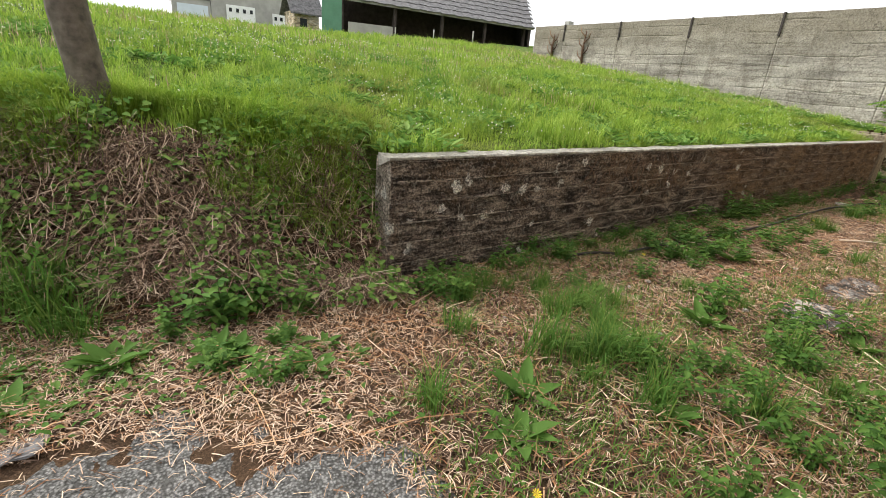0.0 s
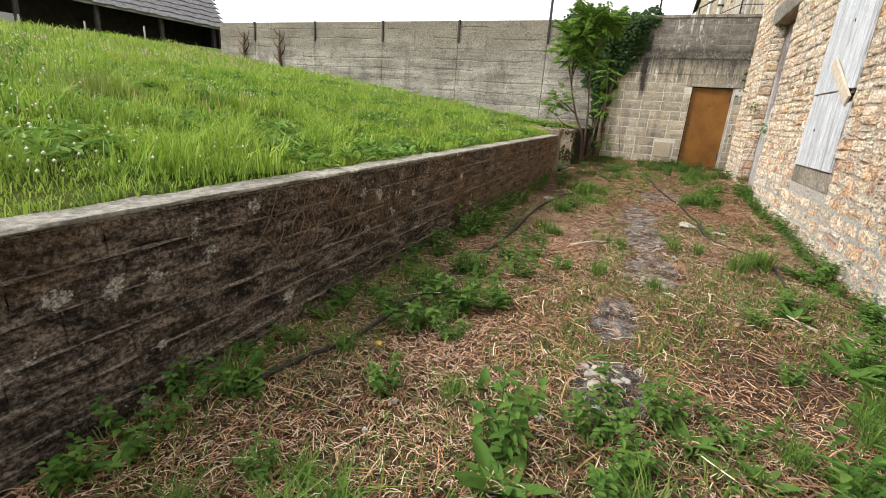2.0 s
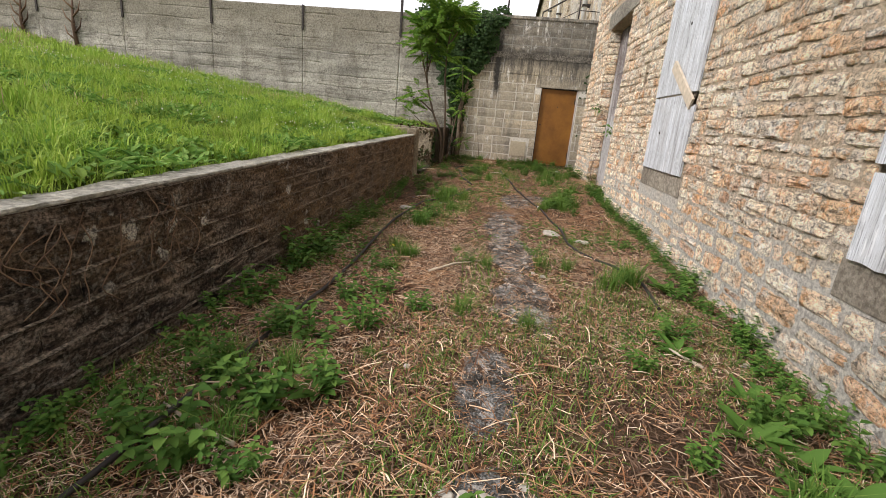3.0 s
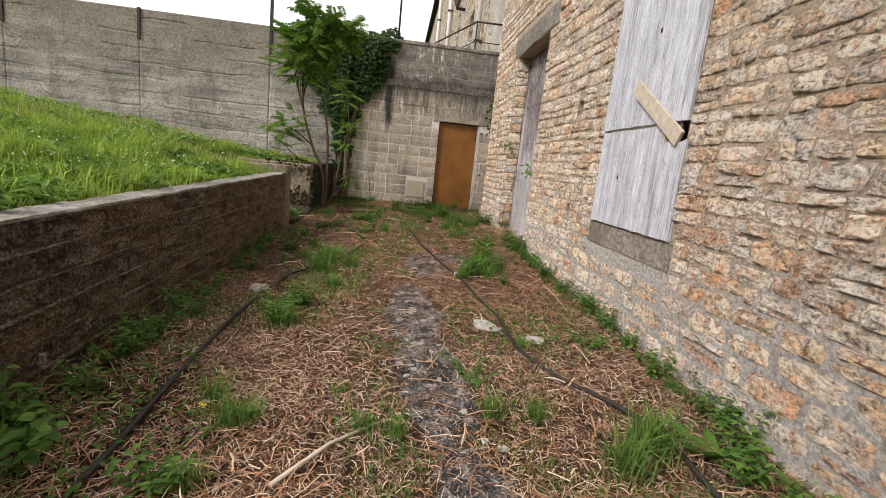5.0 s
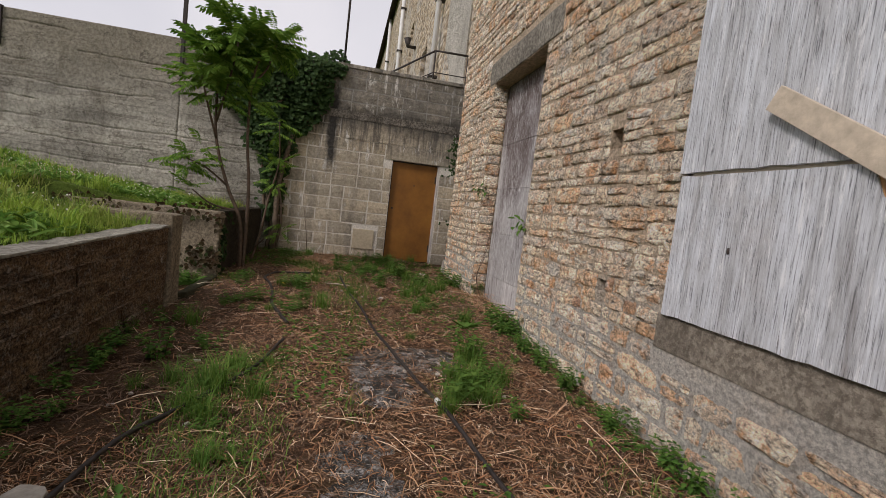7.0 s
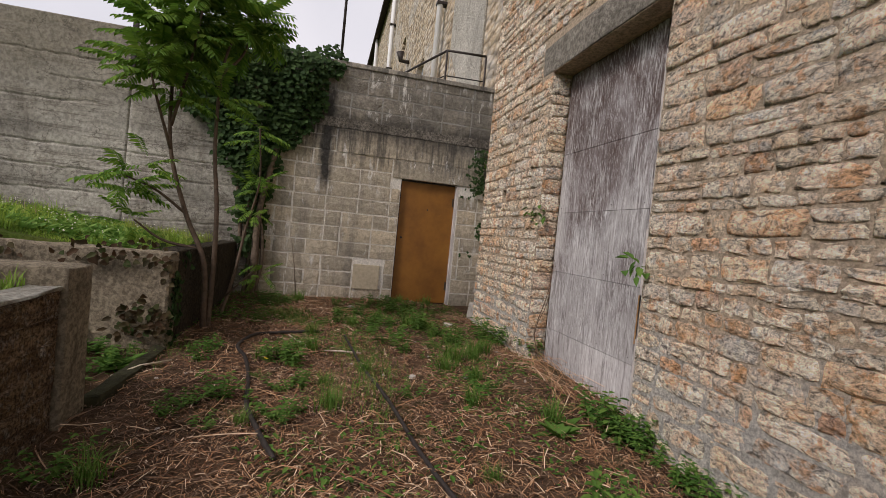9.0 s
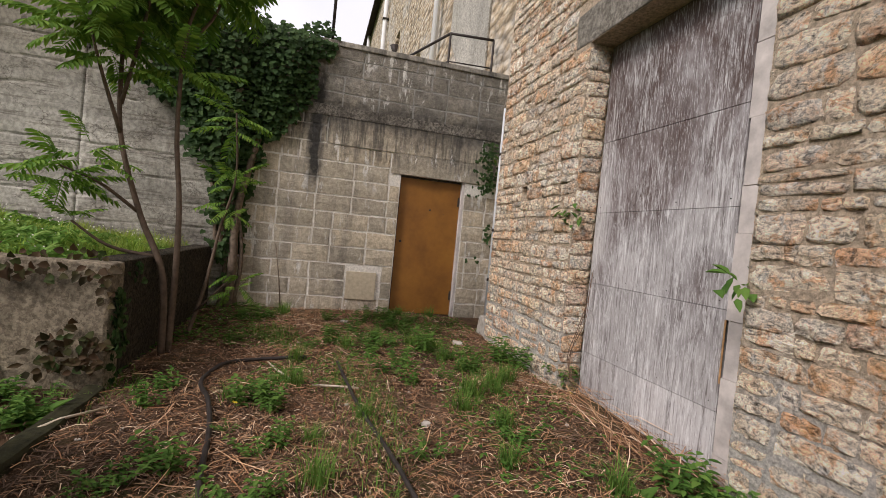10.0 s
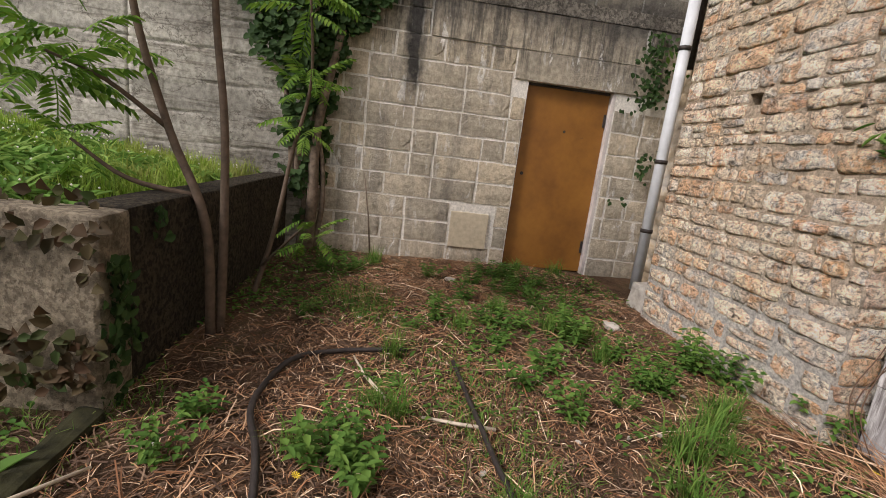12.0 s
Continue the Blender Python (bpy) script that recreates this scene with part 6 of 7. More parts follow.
# old tree on the bank
def old_tree(x, y):
    z = float(land(x, y)) - 0.05
    t = empty("tree", (x, y, z))
    tagged(t, "old grey-barked tree standing on the grass bank", "tree")
    inv = Matrix.Translation((-x, -y, -z))
    h = [0, 0.12, 0.35, 0.8, 1.4, 2.1, 2.9, 3.7]
    r = [0.17, 0.125, 0.11, 0.11, 0.115, 0.12, 0.10, 0.07]
    bm = tube([(x - 0.025 * k + 0.02 * math.sin(k), y + 0.01 * k, z + q) for k, q in enumerate(h)], r, 14)
    bmesh.ops.subdivide_edges(bm, edges=bm.edges[:], cuts=2, use_grid_fill=True)
    part("trunk", roughen(bm, 0.02, 5), OLD_BARK, t).matrix_parent_inverse = inv
    rr = random.Random(5)
    tips = []
    for k in range(7):
        a = k * 0.9 + rr.uniform(-0.2, 0.2)
        s = Vector((x - 0.16, y + 0.06, z + rr.uniform(2.7, 3.6)))
        e = s + Vector((math.cos(a) * rr.uniform(0.9, 1.5), math.sin(a) * rr.uniform(0.9, 1.5), rr.uniform(0.7, 1.5)))
        m = s.lerp(e, 0.5) + Vector((0, 0, 0.15))
        part("limb", tube(curve_through([s, m, e], 4), [0.05 - 0.0045 * q for q in range(9)], 7), OLD_BARK, t).matrix_parent_inverse = inv
        tips += [m, e, s.lerp(e, 0.8)]
    g = np.random.default_rng(3)
    c = np.array([list(p) for p in tips])
    pos = (c[g.integers(0, len(c), 2600)] + g.normal(0, 0.32, (2600, 3)))
    pos[:, 2] = np.maximum(pos[:, 2], z + 2.9)
    d = g.normal(0, 1, (2600, 3))
    v, f = leaf_cloud(pos, d, np.tile((0.1, 0, 1.0), (2600, 1)), g.uniform(0.05, 0.09, 2600), g.uniform(0.03, 0.05, 2600))
    from_arrays("crown", v, f, WEED, t).matrix_parent_inverse = inv
    return t


old_tree(-0.16, 4.0)


# tree of heaven: slim stems with long pinnate leaves
def pinnate(seed, length, pairs):
    """One leaf along +x, drooping, with leaflets on both sides."""
    g = np.random.default_rng(seed)
    pos, dirs = [], []
    for k in range(pairs):
        u = 0.18 + 0.8 * k / (pairs - 1)
        c = np.array([length * u, 0, -0.28 * length * u * u])
        for s in (-1, 1):
            pos.append(c)
            dirs.append((0.45 + g.uniform(-0.1, 0.1), s, -0.35 + g.uniform(-0.15, 0.15)))
    pos.append(np.array([length, 0, -0.28 * length]))
    dirs.append((1, 0, -0.6))
    n = len(pos)
    size = np.array([0.11 * (0.75 + 0.5 * math.sin(math.pi * (i // 2) / max(1, pairs))) for i in range(n)])
    v, f = leaf_cloud(np.array(pos), np.array(dirs), np.tile((0, 0, 1.0), (n, 1)), size * length / 0.5, size * 0.34 * length / 0.5, 0.15, 0.3)
    rib = [(length * u, -0.28 * length * u * u) for u in np.linspace(0, 1, 6)]
    rv = np.array([(x, s * 0.004, z) for x, z in rib for s in (-1, 1)])
    rf = np.array([(2 * k, 2 * k + 1, 2 * k + 3, 2 * k + 2) for k in range(5)]) + len(v)
    return np.concatenate([v, rv]), np.concatenate([f, rf])


sumac = empty("young_tree", (13.85, 2.5, 0.2))
tagged(sumac, "young tree of heaven with slim stems and feathery leaves", "tree")
SI = Matrix.Translation((-13.85, -2.5, -0.2))
STEMS = [
    ([(13.80, 2.52, 0.18), (13.80, 2.56, 0.9), (13.85, 2.78, 1.4), (13.88, 2.98, 2.05), (13.9, 3.02, 2.7), (13.85, 3.0, 3.25)], 0.031),
    ([(13.86, 2.49, 0.18), (13.86, 2.48, 0.9), (13.88, 2.50, 1.5), (13.9, 2.57, 2.15), (13.9, 2.56, 2.95), (13.95, 2.45, 3.45)], 0.030),
    ([(14.5, 2.50, 0.2), (14.75, 2.42, 0.7), (14.95, 2.36, 1.3), (15.0, 2.25, 1.9), (15.0, 2.3, 2.6)], 0.022),
    ([(13.85, 2.80, 1.42), (13.75, 3.05, 1.62), (13.7, 3.3, 1.72)], 0.016),
    ([(13.82, 2.62, 1.05), (13.75, 2.95, 1.12), (13.7, 3.2, 1.3)], 0.018),
    ([(13.88, 2.98, 2.05), (13.7, 3.08, 2.5), (13.6, 3.15, 2.85)], 0.018),
    ([(13.9, 2.56, 2.9), (14.05, 2.4, 3.2), (14.1, 2.3, 3.6)], 0.018),
    ([(14.62, 2.47, 0.45), (14.5, 2.2, 0.75), (14.45, 2.1, 0.85)], 0.012),
    ([(13.9, 3.0, 2.3), (13.7, 2.8, 3.0), (13.6, 2.7, 3.55)], 0.018),
]
for pts, r in STEMS:
    c = curve_through(pts, 5)
    part("stem", tube(c, [r * (1 - 0.6 * k / len(c)) for k in range(len(c))], 8), SLIM_BARK, sumac).matrix_parent_inverse = SI
SPRAYS = [((13.85, 3.0, 3.25), 18, 0.62), ((13.8, 3.1, 3.1), 12, 0.6), ((13.7, 2.9, 3.25), 12, 0.6), ((13.9, 2.6, 3.45), 14, 0.5), ((13.9, 2.9, 3.55), 14, 0.48), ((14.1, 2.35, 3.7), 14, 0.48), ((13.8, 3.1, 3.35), 12, 0.46), ((13.95, 2.45, 3.5), 15, 0.66), ((13.6, 3.15, 2.85), 11, 0.56), ((14.1, 2.3, 3.6), 9, 0.5), ((13.6, 2.7, 3.6), 13, 0.62), ((13.8, 3.0, 2.75), 8, 0.55), ((13.9, 2.55, 2.7), 8, 0.55),
          ((13.7, 3.3, 1.74), 13, 0.48), ((13.7, 3.2, 1.32), 7, 0.38), ((15.0, 2.3, 2.55), 10, 0.5), ((15.0, 2.25, 1.95), 9, 0.45), ((14.45, 2.1, 0.86), 8, 0.3), ((13.75, 3.15, 1.9), 8, 0.45), ((14.98, 2.3, 1.6), 6, 0.36)]
leaf_meshes = {}
rr = random.Random(21)
for c, count, size in SPRAYS:
    for k in range(round(count * (1.5 if c[2] > 2.7 else 1.1))):
        key = (k % 4, size > 0.5)
        if key not in leaf_meshes:
            v, f = pinnate(k, 0.6 if size > 0.5 else 0.4, 12 if size > 0.5 else 9)
            ob = from_arrays("pinnate_leaf", v, f, SUMAC, sumac)
            leaf_meshes[key] = ob.data
        else:
            ob = new("pinnate_leaf", leaf_meshes[key])
            ob.parent = sumac
        ob.matrix_parent_inverse = SI
        s = size / (0.6 if size > 0.5 else 0.4) * rr.uniform(0.6, 0.92)
        ob.matrix_basis = pose(c[0] + rr.uniform(-0.05, 0.05), c[1] + rr.uniform(-0.05, 0.05), c[2] + rr.uniform(-0.18, 0.06), 0, 0, k * 137.5 + rr.uniform(-15, 15)) @ pose(0, 0, 0, rr.uniform(-15, 15), rr.uniform(-52, 24), 0) @ Matrix.Diagonal((s, s, s, 1))

# ivy over the corner of the walls
ivy = empty("ivy", (BACK_X, 2.4, 0.3))
tagged(ivy, "thick dark green ivy covering the wall corner", "ivy")
II = Matrix.Translation((-BACK_X, -2.4, -0.3))
n = 15000
y, z = R.uniform(1.15, 4.1, n), R.uniform(0.6, 4.45, n)
edge = np.interp(z, [0.6, 1.2, 1.6, 2.1, 2.6, 3.2, 3.7, 4.1, 4.5], [2.42, 2.36, 2.30, 2.20, 1.98, 1.62, 1.40, 1.28, 1.6])
left = np.interp(z, [0.6, 1.2, 2.0, 2.6, 3.0, 4.0, 4.5], [2.55, 2.62, 2.75, 3.1, 3.5, 3.75, 3.2])
jag = (fbm(y * 4, z * 4, 12) - 0.5) * 0.4
keep = (y > edge + jag) & (y < left + jag * 1.5) & (z < 4.2 + 0.35 * fbm(y * 2.2, z * 0 + 1, 15) - 0.1)
y, z = y[keep], z[keep]
n = len(y)
puff = 0.05 + 0.30 * fbm(y * 1.6, z * 1.6, 18) * np.clip((y - edge[keep]) * 2.5, 0.1, 1)
x = np.where(y > 2.42, CW_X, BACK_X) - puff * R.uniform(0.15, 1.0, n)
x = np.where(z > 4.05, x + R.uniform(0, 0.35, n), x)
a = R.uniform(0, 6.283, n)
v, f = leaf_cloud(np.stack([x, y, z], 1), np.stack([-0.55 + R.uniform(-0.3, 0.2, n), np.cos(a) * 0.7, -0.65 + np.sin(a) * 0.4], 1), np.tile((-1.0, 0, 0.35), (n, 1)), R.uniform(0.05, 0.10, n), R.uniform(0.05, 0.09, n), 0.12, 0.2)
ob = from_arrays("foliage", v, f, IVY, ivy)
ob.matrix_parent_inverse = II
for k in range(7):
    s = Vector((BACK_X - 0.08 - 0.03 * (k % 3), 2.42 + 0.05 * k - 0.12, 0.25 if k < 5 else 1.0))
    pts = [s, s + Vector((-0.04, rr.uniform(-0.1, 0.12), 0.6)), s + Vector((0.02, rr.uniform(-0.2, 0.3), 1.3)), s + Vector((0.06, rr.uniform(-0.5, 0.5), 2.3))]
    c = curve_through(pts, 5)
    part("stem", tube(c, [0.035 * (1 - 0.6 * q / len(c)) + (0.03 if k == 2 else 0) for q in range(len(c))], 7), BARK, ivy).matrix_parent_inverse = II
# small ivy by the drainpipe
n = 520
y, z = R.normal(-1.12, 0.09, n), R.uniform(1.0, 3.0, n)
keep = (y > -1.36) & (fbm(z * 2, y * 3, 8) > 0.4)
y, z = y[keep], z[keep]
n = len(y)
a = R.uniform(0, 6.283, n)
v, f = leaf_cloud(np.stack([BACK_X - R.uniform(0.02, 0.12, n), y, z], 1), np.stack([-0.5 + 0 * a, np.cos(a), np.sin(a) - 0.4], 1), np.tile((-1.0, 0, 0.3), (n, 1)), R.uniform(0.035, 0.07, n), R.uniform(0.03, 0.06, n), 0.12, 0.2)
tagged(from_arrays("ivy_strand", v, f, IVY), "thin strand of ivy climbing beside the drainpipe", "ivy", kind="stuff")
# creeper on the cross wall and recess
n = 900
y, z = R.uniform(2.6, 4.6, n), R.uniform(0.35, 1.12, n)
keep = fbm(y * 2.5, z * 2.5, 27) > 0.50 - 0.15 * (z > 0.95)
y, z = y[keep], z[keep]
n = len(y)
a = R.uniform(0, 6.283, n)
v, f = leaf_cloud(np.stack([12.95 - R.uniform(0.01, 0.09, n) + 0.2 * (z > 1.06), y, z], 1), np.stack([-0.5 + 0 * a, np.cos(a), np.sin(a) - 0.5], 1), np.tile((-1.0, 0, 0.4), (n, 1)), R.uniform(0.04, 0.08, n), R.uniform(0.03, 0.06, n))
tagged(from_arrays("creeper", v, f, make_blades("dull_creeper", (0.03, 0.03, 0.012), (0.08, 0.045, 0.022), (0.04, 0.075, 0.018))), "half-dead creeper over the cross wall", "ivy", kind="stuff")
n = 700
y, x = R.uniform(2.57, 2.64, n), R.uniform(12.96, 13.4, n)
z = R.uniform(0.25, 1.05, n)
keep = fbm(x * 4, z * 3, 29) > 0.5
x, y, z = x[keep], y[keep], z[keep]
n = len(x)
a = R.uniform(0, 6.283, n)
v, f = leaf_cloud(np.stack([x, y, z], 1), np.stack([np.cos(a), -0.5 + 0 * a, np.sin(a) - 0.4], 1), np.tile((0, -1.0, 0.4), (n, 1)), R.uniform(0.04, 0.07, n), R.uniform(0.03, 0.05, n))
tagged(from_arrays("ivy_strand", v, f, IVY), "dark ivy strand hanging over the wall corner", "ivy", kind="stuff")
for x, y, z in ((13.06, HOUSE_Y + 0.02, 1.75), (11.34, HOUSE_Y + 0.02, 1.35), (15.9, -1.25, 2.6)):
    n = 16
    a = R.uniform(0, 6.283, n)
    v, f = leaf_cloud(np.tile((x, y, z), (n, 1)) + R.normal(0, 0.05, (n, 3)), np.stack([np.cos(a), 0.6 + 0 * a, np.sin(a)], 1), np.tile((0, 0.3, 1.0), (n, 1)), R.uniform(0.05, 0.11, n), R.uniform(0.03, 0.06, n))
    tagged(from_arrays("wall_plant", v, f, WEED), "small leafy plant rooted in the stone joints", "plant", kind="stuff")

# dry rusty climbers on the concrete wall
for k, (y, z0, z1) in enumerate(((15.85, 2.55, 3.6), (14.1, 2.3, 3.7))):
    t = link("dead_shrub", tube([(CW_X - 0.08, y, z0 - 0.1), (CW_X - 0.06, y + 0.1, (z0 + z1) / 2), (CW_X - 0.05, y + 0.05, z1)], [0.06, 0.05, 0.02], 6), TWIG)
    for q in range(5):
        bm = bmesh.new()
        bm.from_mesh(t.data)
        s = Vector((CW_X - 0.07, y + 0.05, z0 + (z1 - z0) * (0.2 + 0.16 * q)))
        tube([s, s + Vector((-0.03, (-1) ** q * 0.22, 0.18)), s + Vector((-0.04, (-1) ** q * 0.3, 0.42))], [0.03, 0.022, 0.008], 5, bm)
        bm.to_mesh(t.data)
        bm.free()
    tagged(t, "bare rusty-brown climber against the concrete wall", "shrub")

# ---- on the ground ----
def zg(x, y, up=0.0):
    return float(land(x, y)) + up


HOSE_LEFT = [(3.0, 2.42), (3.3, 2.36), (3.6, 2.27), (4.5, 2.2), (5.4, 2.15), (6.2, 2.14), (6.9, 2.16), (7.7, 2.17), (8.8, 2.07), (9.3, 1.86), (9.9, 1.62), (10.5, 1.5)]
HOSE_RIGHT = [(6.0, -0.28), (6.5, -0.27), (6.93, -0.09), (7.24, 0.1), (7.64, 0.21), (8.3, 0.23), (9.2, 0.38), (10.1, 0.57), (11.0, 0.73), (11.7, 0.82), (12.2, 0.89), (12.7, 0.97), (13.2, 1.02), (13.62, 1.06)]
HOSE_LOOP = [(11.0, 1.52), (11.3, 1.64), (11.7, 1.76), (12.3, 1.84), (12.7, 1.93), (13.0, 2.04), (13.3, 2.04), (13.55, 1.95), (13.68, 1.74), (13.72, 1.33)]
for pts, r, lab in ((HOSE_LEFT, 0.0125, "black rubber hose lying along the litter"), (HOSE_RIGHT, 0.013, "dark hose lying over the worn asphalt"), (HOSE_LOOP, 0.0155, "curved black hose lying in the dry stems")):
    c = curve_through([(x, y, zg(x, y, r + 0.03)) for x, y in pts], 8)
    c = [Vector((p.x, p.y, zg(p.x, p.y, r + 0.026 + 0.008 * math.sin(p.x * 5)))) for p in c]
    tagged(link("hose", tube(c, r, 8), HOSE), lab, "hose", "hoses")

for px, py, a, b, s in PATCHES:
    step = 0.022
    ix, iy = int(1.25 * a / step), int(1.25 * b / step)
    xx, yy = np.meshgrid(px + step * np.arange(-ix, ix + 1), py + step * np.arange(-iy, iy + 1), indexing="ij")
    reach = np.sqrt(((xx - px) / a) ** 2 + ((yy - py) / b) ** 2) + 1.1 * (fbm(xx * 5, yy * 5, s, 5) - 0.5)
    zz = land(xx, yy) + 0.016 * np.clip((1.0 - reach) * 4, -1, 1) + 0.008 * (fbm(xx * 16, yy * 16, s + 4) - 0.5)
    i = np.arange(xx.size).reshape(xx.shape)
    cells = np.stack([i[:-1, :-1], i[1:, :-1], i[1:, 1:], i[:-1, 1:]], -1).reshape(-1, 4)
    cells = cells[(reach.ravel()[cells].min(1) < 1.1)]
    tagged(from_arrays("asphalt_patch", np.stack([xx, yy, zz], -1).reshape(-1, 3), cells, ASPHALT), "worn grey asphalt patch showing through the litter", "paving", "asphalt patches", "structure")

rr = random.Random(31)


def flat_stone(x, y, size, thick, mat, label, turn=0, squash=1.4):
    bm = bmesh.new()
    bmesh.ops.create_icosphere(bm, subdivisions=2, radius=0.6, matrix=Matrix.Diagonal((size * squash, size, thick * 1.3, 1)))
    o = Vector((x * 7, y * 7, 0))
    for v in bm.verts:
        j = noise.noise_vector(Vector((v.co.x / size, v.co.y / size, 0)) * 2.2 + o)
        v.co += Vector((j.x * size * 0.35, j.y * size * 0.35, j.z * thick * 0.5))
        v.co.z = max(-thick / 2, min(thick / 2, v.co.z))
    ob = link("stone", bm, mat)
    ob.matrix_basis = pose(x, y, zg(x, y, thick * 0.45 + 0.012), rr.uniform(-4, 4), rr.uniform(-4, 4), turn)
    return tagged(ob, label, "stone", "loose stones")


flat_stone(7.95, 0.36, 0.15, 0.035, PALE_STONE, "flat white stone slab on the litter", 20)
flat_stone(7.75, 0.03, 0.10, 0.03, PALE_STONE, "flat pale stone on the litter", 60)
for k in range(9):
    flat_stone(3.85 + rr.gauss(0, 0.13), 0.93 + rr.gauss(0, 0.06), rr.uniform(0.03, 0.07), rr.uniform(0.010, 0.016), PALE_STONE, "broken pale concrete fragment in the yard", rr.uniform(0, 180))
flat_stone(8.5, 2.2, 0.13, 0.04, PALE_STONE, "flat pale stone on the litter", 5)
flat_stone(-0.47, 1.93, 0.10, 0.012, SLATE, "dark slate shard on the asphalt", 30)
flat_stone(12.3, 0.55, 0.05, 0.03, PALE_STONE, "small pale stone in the litter", 0)
flat_stone(15.4, 0.9, 0.07, 0.03, PALE_STONE, "small white stone in the litter", 40)
flat_stone(14.5, -0.35, 0.10, 0.04, PALE_STONE, "pale stone near the wall corner", 15)
for k in range(60):
    x, y = rr.uniform(1.5, 15.5), rr.uniform(-0.7, 2.5)
    flat_stone(x, y, rr.uniform(0.012, 0.035), rr.uniform(0.010, 0.02), PALE_STONE, "small pale stone in the litter", rr.uniform(0, 180))
for x, y, turn, length in ((5.3, -0.2, 35, 0.28), (4.1, 2.1, 70, 0.45), (13.4, 1.55, 25, 0.5), (6.4, 1.3, -40, 0.6), (13.0, 1.1, 80, 0.35), (12.4, 2.6, -30, 0.5)):
    bm = tube([(-length / 2, 0, 0), (0, 0.02, 0.012), (length / 2, -0.01, 0)], [0.010, 0.009, 0.006], 6)
    ob = link("stick", bm, NEW_WOOD)
    ob.matrix_basis = pose(x, y, zg(x, y, 0.03), 0, 0, turn)
    tagged(ob, "bare pale stick lying in the litter", "stick", "sticks")
for x, y in ((12.55, 1.75), (3.5, 2.05), (12.7, -0.75), (6.6, 1.9), (1.0, 0.75)):
    bm = bmesh.new()
    for k in range(10):
        t = 0.628 * k
        q = [bm.verts.new(p) for p in ((0, 0, 0), (math.cos(t - 0.2) * 0.014, math.sin(t - 0.2) * 0.014, 0.005), (math.cos(t) * 0.02, math.sin(t) * 0.02, 0.006), (math.cos(t + 0.2) * 0.014, math.sin(t + 0.2) * 0.014, 0.005))]
        bm.faces.new(q)
    ob = link("dandelion", bm, PETAL)
    ob.matrix_basis = pose(x, y, zg(x, y, 0.10), 20, 0, 0)
    tagged(ob, "small yellow dandelion flower", "flower", "dandelions")
# dead vines hanging on the retaining wall
for k in range(3):
    bm = bmesh.new()
    for q in range(9):
        x = 3.55 + 0.55 * k + rr.uniform(-0.22, 0.22)
        t = float(wall_top(x))
        p = [Vector((x, WALL_Y - 0.012, t - rr.uniform(0.02, 0.15)))]
        for _ in range(4):
            p.append(p[-1] + Vector((rr.uniform(-0.12, 0.12), rr.uniform(-0.012, 0.004), -rr.uniform(0.04, 0.11))))
            p[-1].y = min(p[-1].y, WALL_Y - 0.014)
        tube(curve_through(p, 3), 0.0028, 5, bm)
    tagged(link("dead_vine", bm, TWIG), "tangle of dead vine stems hanging on the damp wall", "vine", "dead vines")
# pale collar on the hose and canes climbing the gateway's jamb
collar = link("hose_collar", tube([(9.36, 0.412, zg(9.36, 0.412, 0.04)), (9.40, 0.419, zg(9.40, 0.419, 0.04))], 0.018, 10), WHITE)
tagged(collar, "small white plastic collar on the dark hose", "fitting")
for k in range(3):
    x = 12.96 - 0.05 * k
    p = [(x, HOUSE_Y - 0.12, 0.2), (x + 0.06, HOUSE_Y - 0.06 + 0.02 * k, 0.5), (x + 0.02 - 0.06 * (k % 2), HOUSE_Y - 0.1, 0.75 + 0.1 * k), (x + 0.03 * (k % 3), HOUSE_Y - 0.16, 1.0 + 0.15 * k)]
    tagged(link("dead_cane", tube(curve_through(p, 5), 0.003, 5), TWIG), "thin dead cane climbing beside the gateway", "cane", "dead canes")
# dead stalk against the block wall and dry canes in the gateway corner
for k in range(2):
    t = link("dead_stalk", tube([(BACK_X - 0.12, 1.72 + 0.6 * k, 0.24), (BACK_X - 0.07, 1.78 + 0.6 * k, 0.7), (BACK_X - 0.04, 1.86 + 0.6 * k, 1.15)], [0.012, 0.009, 0.006], 6), BARK)
    tagged(t, "thin dead stalk leaning on the block wall", "stalk")
n = 320
x, y = R.uniform(11.2, 13.1, n), R.uniform(-1.0, -0.62, n)
v, f = stick_cloud(x, y, yard_z(x) + R.uniform(0.01, 0.10, n), R.normal(0, 0.5, n), R.normal(0, 0.12, n), R.uniform(0.15, 0.6, n), R.uniform(0.003, 0.006, n), R.uniform(0, 0.04, n))
tagged(from_arrays("cane_heap", v, f, STRAW), "heap of dry canes at the gateway threshold", "stems", kind="stuff")

# ---- pieces of the walls ----
stone_meshes = []
for s in STONE_SHAPES:
    me = bpy.data.meshes.new("stone")
    me.from_pydata(s.tolist(), [], STONE_FACES.tolist())
    me.materials.append(STONE)
    stone_meshes.append(me)
for x, z, w, h, proud, k, tilt in near_stones:
    ob = new("stone", stone_meshes[k])
    ob.parent = house_wall
    ob.matrix_basis = Matrix.Translation((x, HOUSE_Y, z)) @ Matrix.Rotation(-tilt, 4, "Y") @ Matrix.Diagonal((w, proud, h, 1))


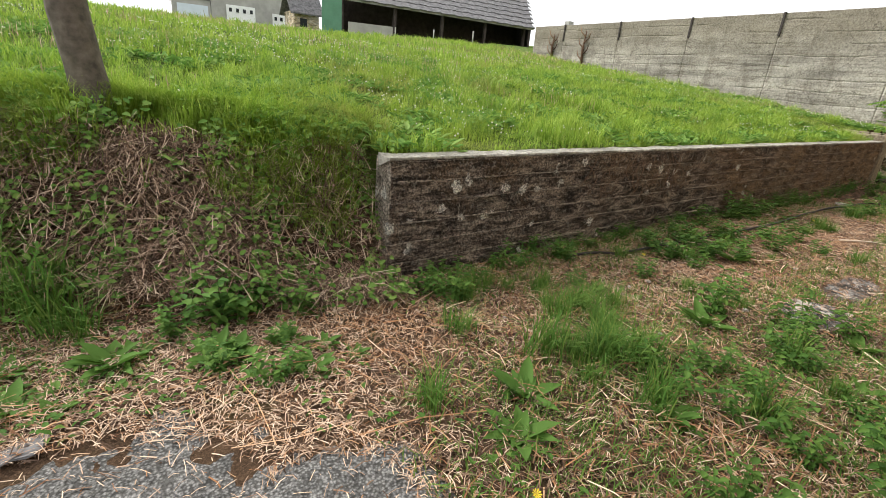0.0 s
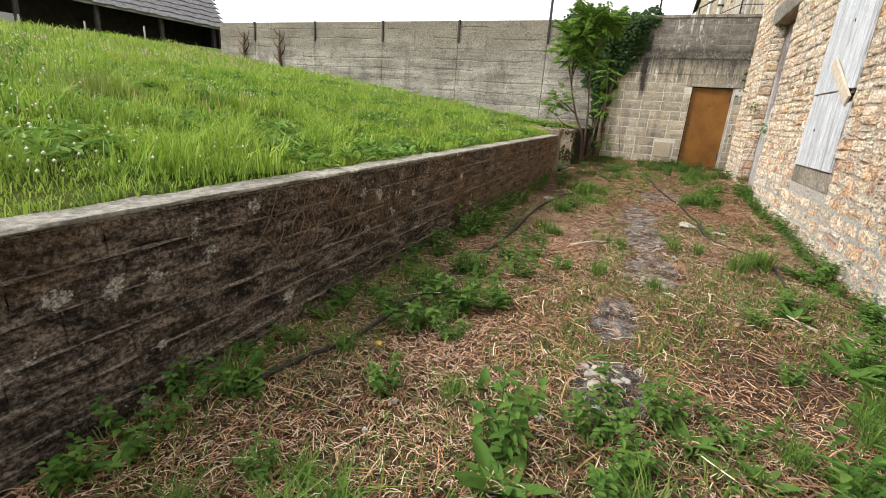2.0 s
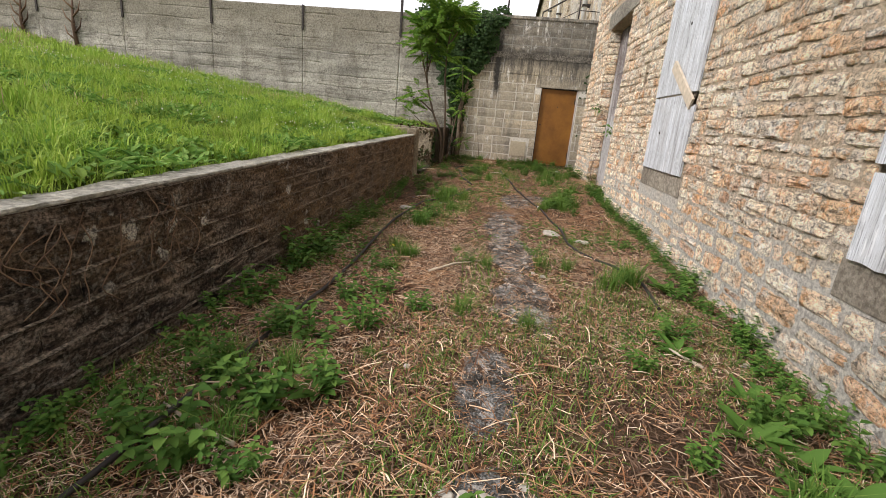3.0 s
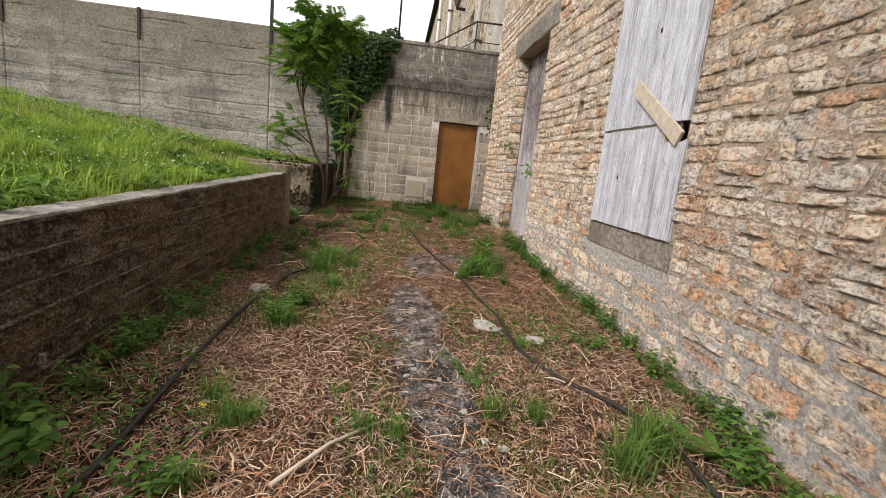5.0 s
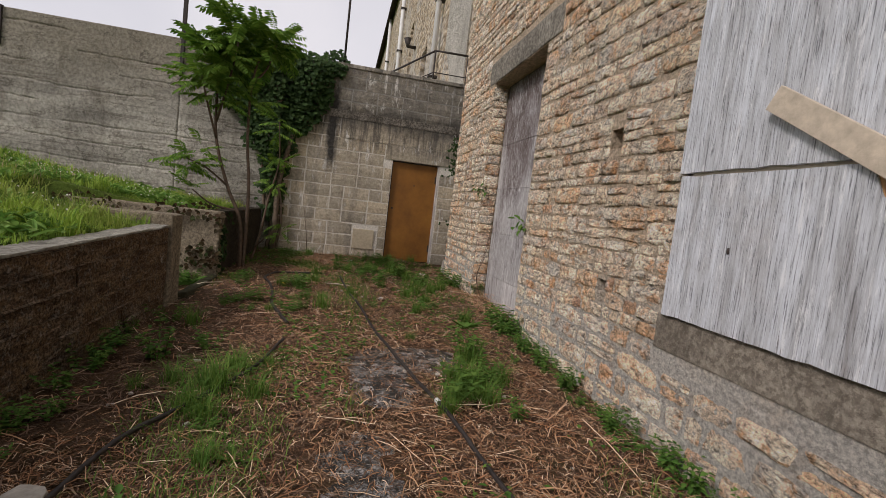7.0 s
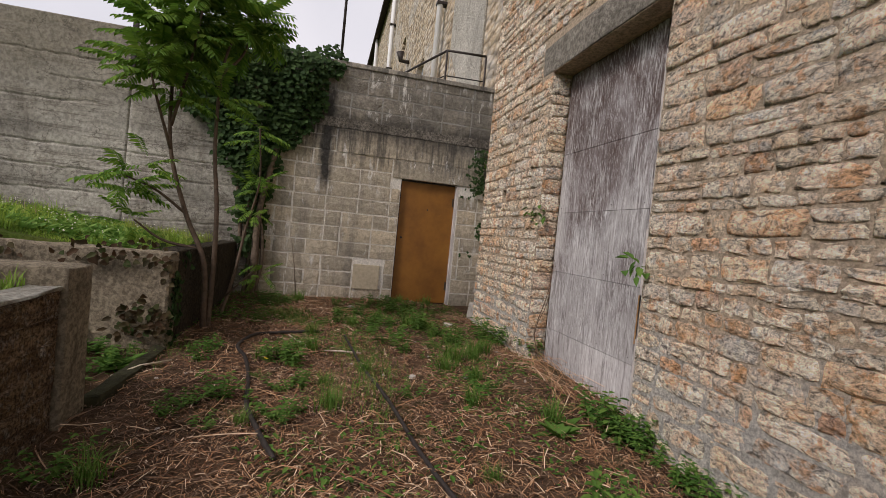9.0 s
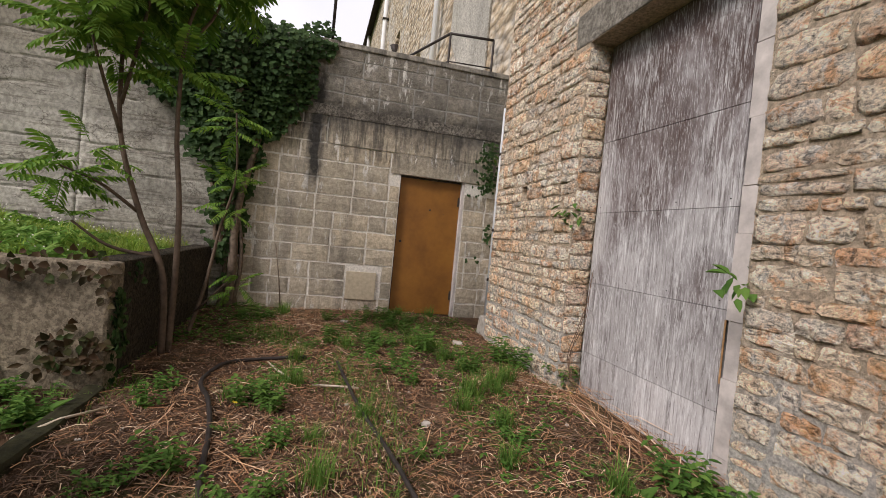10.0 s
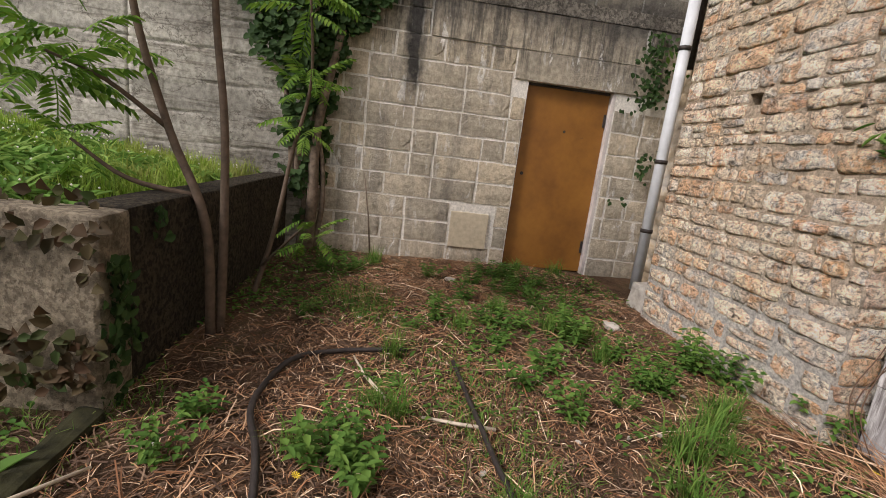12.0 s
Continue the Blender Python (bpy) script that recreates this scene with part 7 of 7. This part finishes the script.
def block_mesh(name, material, seed, rough):
    bm = bmesh.new()
    bmesh.ops.create_grid(bm, x_segments=4, y_segments=2, size=0.5)
    rr = random.Random(seed)
    for v in bm.verts:
        edge = abs(v.co.x) > 0.49 or abs(v.co.y) > 0.49
        v.co.z = (0.0 if edge else 1.0) + rr.uniform(-rough, rough)
        if not edge:
            v.co.x *= 1.75
            v.co.y *= 1.0
        v.co.x += rr.uniform(-0.012, 0.012)
        v.co.y += rr.uniform(-0.03, 0.03)
    border = [e for e in bm.edges if e.is_boundary]
    made = bmesh.ops.extrude_edge_only(bm, edges=border)["geom"]
    for v in made:
        if isinstance(v, bmesh.types.BMVert):
            v.co.z = -1.5
    bmesh.ops.recalc_face_normals(bm, faces=bm.faces[:])
    me = bpy.data.meshes.new(name)
    bm.to_mesh(me)
    bm.free()
    me.materials.append(material)
    return me


pale_blocks = [block_mesh("block", BLOCK, 50 + k, 0.35) for k in range(6)]
# grid lies in local x, y with its face to +z: turn it to face -x
FACE_W = Matrix(((0, 0, -1, 0), (-1, 0, 0, 0), (0, 1, 0, 0), (0, 0, 0, 1)))
FACE_S = Matrix(((1, 0, 0, 0), (0, 0, -1, 0), (0, 1, 0, 0), (0, 0, 0, 1)))
rr = random.Random(77)
for row in range(16):
    z0, z1 = 0.22 + row * 0.2415, 0.22 + (row + 1) * 0.2415
    zc = (z0 + z1) / 2
    y = BLOCK_Y1 - (0.26 if row % 2 else 0.0)
    edges = [BLOCK_Y1]
    while y > BLOCK_Y0 + 0.1:
        if y < BLOCK_Y1 - 0.05:
            edges.append(y)
        y -= 0.51 if rr.random() < 0.85 else 0.26
    edges.append(BLOCK_Y0)
    for a, b in zip(edges[1:], edges):
        lo, hi = a, b
        spans = [(lo, hi)]
        if z0 < DOOR_TOP - 0.02:
            spans = [(lo, min(hi, DOOR_Y0)), (max(lo, DOOR_Y1), hi)]
        if z1 > DOOR_TOP + 0.02 and z0 < 3.02:
            spans = [(max(l, 0.37 if zc < 2.64 else 1.31), h) for l, h in spans]
        for l, h in spans:
            if h - l < 0.06:
                continue
            if 0.40 < (l + h) / 2 < 0.90 and 0.45 < zc < 0.84:
                continue
            if 3.0 < zc < 3.19 and (l + h) / 2 < 1.75:
                continue
            ob = new("block", pale_blocks[rr.randrange(6)])
            ob.parent = block_wall
            ob.matrix_basis = Matrix.Translation((BACK_X + 0.006, (l + h) / 2, zc)) @ FACE_W @ Matrix.Diagonal((h - l - rr.uniform(0.018, 0.03), z1 - z0 - rr.uniform(0.016, 0.026), 0.007, 1))
damp_blocks = [block_mesh("block", DARK_BLOCK, 80 + k, 0.6) for k in range(8)]
courses = 6
for row in range(courses):
    x = RW_X0 + 0.01 - (0.22 if row % 2 else 0)
    while x < RW_X1:
        w = rr.uniform(0.36, 0.52)
        a, b = max(x, RW_X0 + 0.005), min(x + w, RW_X1 - 0.005)
        if b - a > 0.08:
            c = (a + b) / 2
            base, top = float(yard_z(c)) - 0.04, float(wall_top(c)) - 0.02
            h = (top - base) / courses
            ob = new("block", damp_blocks[rr.randrange(8)])
            ob.parent = ret_wall
            ob.matrix_basis = Matrix.Translation((c, WALL_Y + 0.001, base + (row + 0.5) * h)) @ Matrix.Rotation(-0.013, 4, "Y") @ FACE_S @ Matrix.Diagonal((b - a - rr.uniform(0.001, 0.006), h - rr.uniform(0.004, 0.012), rr.uniform(0.004, 0.012), 1))
        x += w

# squeezed-out mortar along the courses of the retaining wall
vs, fs, total = [], [], 0
for row in range(1, courses + 1):
    xs = np.arange(RW_X0 + 0.02, RW_X1 - 0.02, 0.03)
    base, top = yard_z(xs) - 0.04, wall_top(xs) - 0.02
    zc = base + (top - base) / courses * row + 0.012 * (fbm(xs * 2.5, xs * 0 + row, 3) - 0.5) - (0.012 if row == courses else 0)
    half = 0.010 * np.clip(fbm(xs * 3, xs * 0 + row * 7, 6) * 2.4 - 0.5, 0.02, 1.4)
    out = WALL_Y - 0.002 - 0.022 * np.clip(fbm(xs * 4, xs * 0 + row * 5, 8) * 2 - 0.6, 0, 1)
    ring = np.stack([np.stack([xs, 0 * xs + WALL_Y + 0.01, zc - half], 1), np.stack([xs, out, zc - half * 0.2], 1), np.stack([xs, 0 * xs + WALL_Y + 0.01, zc + half], 1)], 1)
    m = len(xs)
    i = np.arange(m * 3).reshape(m, 3)
    f = np.concatenate([np.stack([i[:-1, q], i[1:, q], i[1:, q + 1], i[:-1, q + 1]], -1) for q in (0, 1)])
    vs.append(ring.reshape(-1, 3)), fs.append(f + total)
    total += m * 3
ridge = from_arrays("mortar_ridge", np.concatenate(vs), np.concatenate(fs), DARK_JOINT, ret_wall)
tagged(ridge, "crusts of pale mortar along the courses")
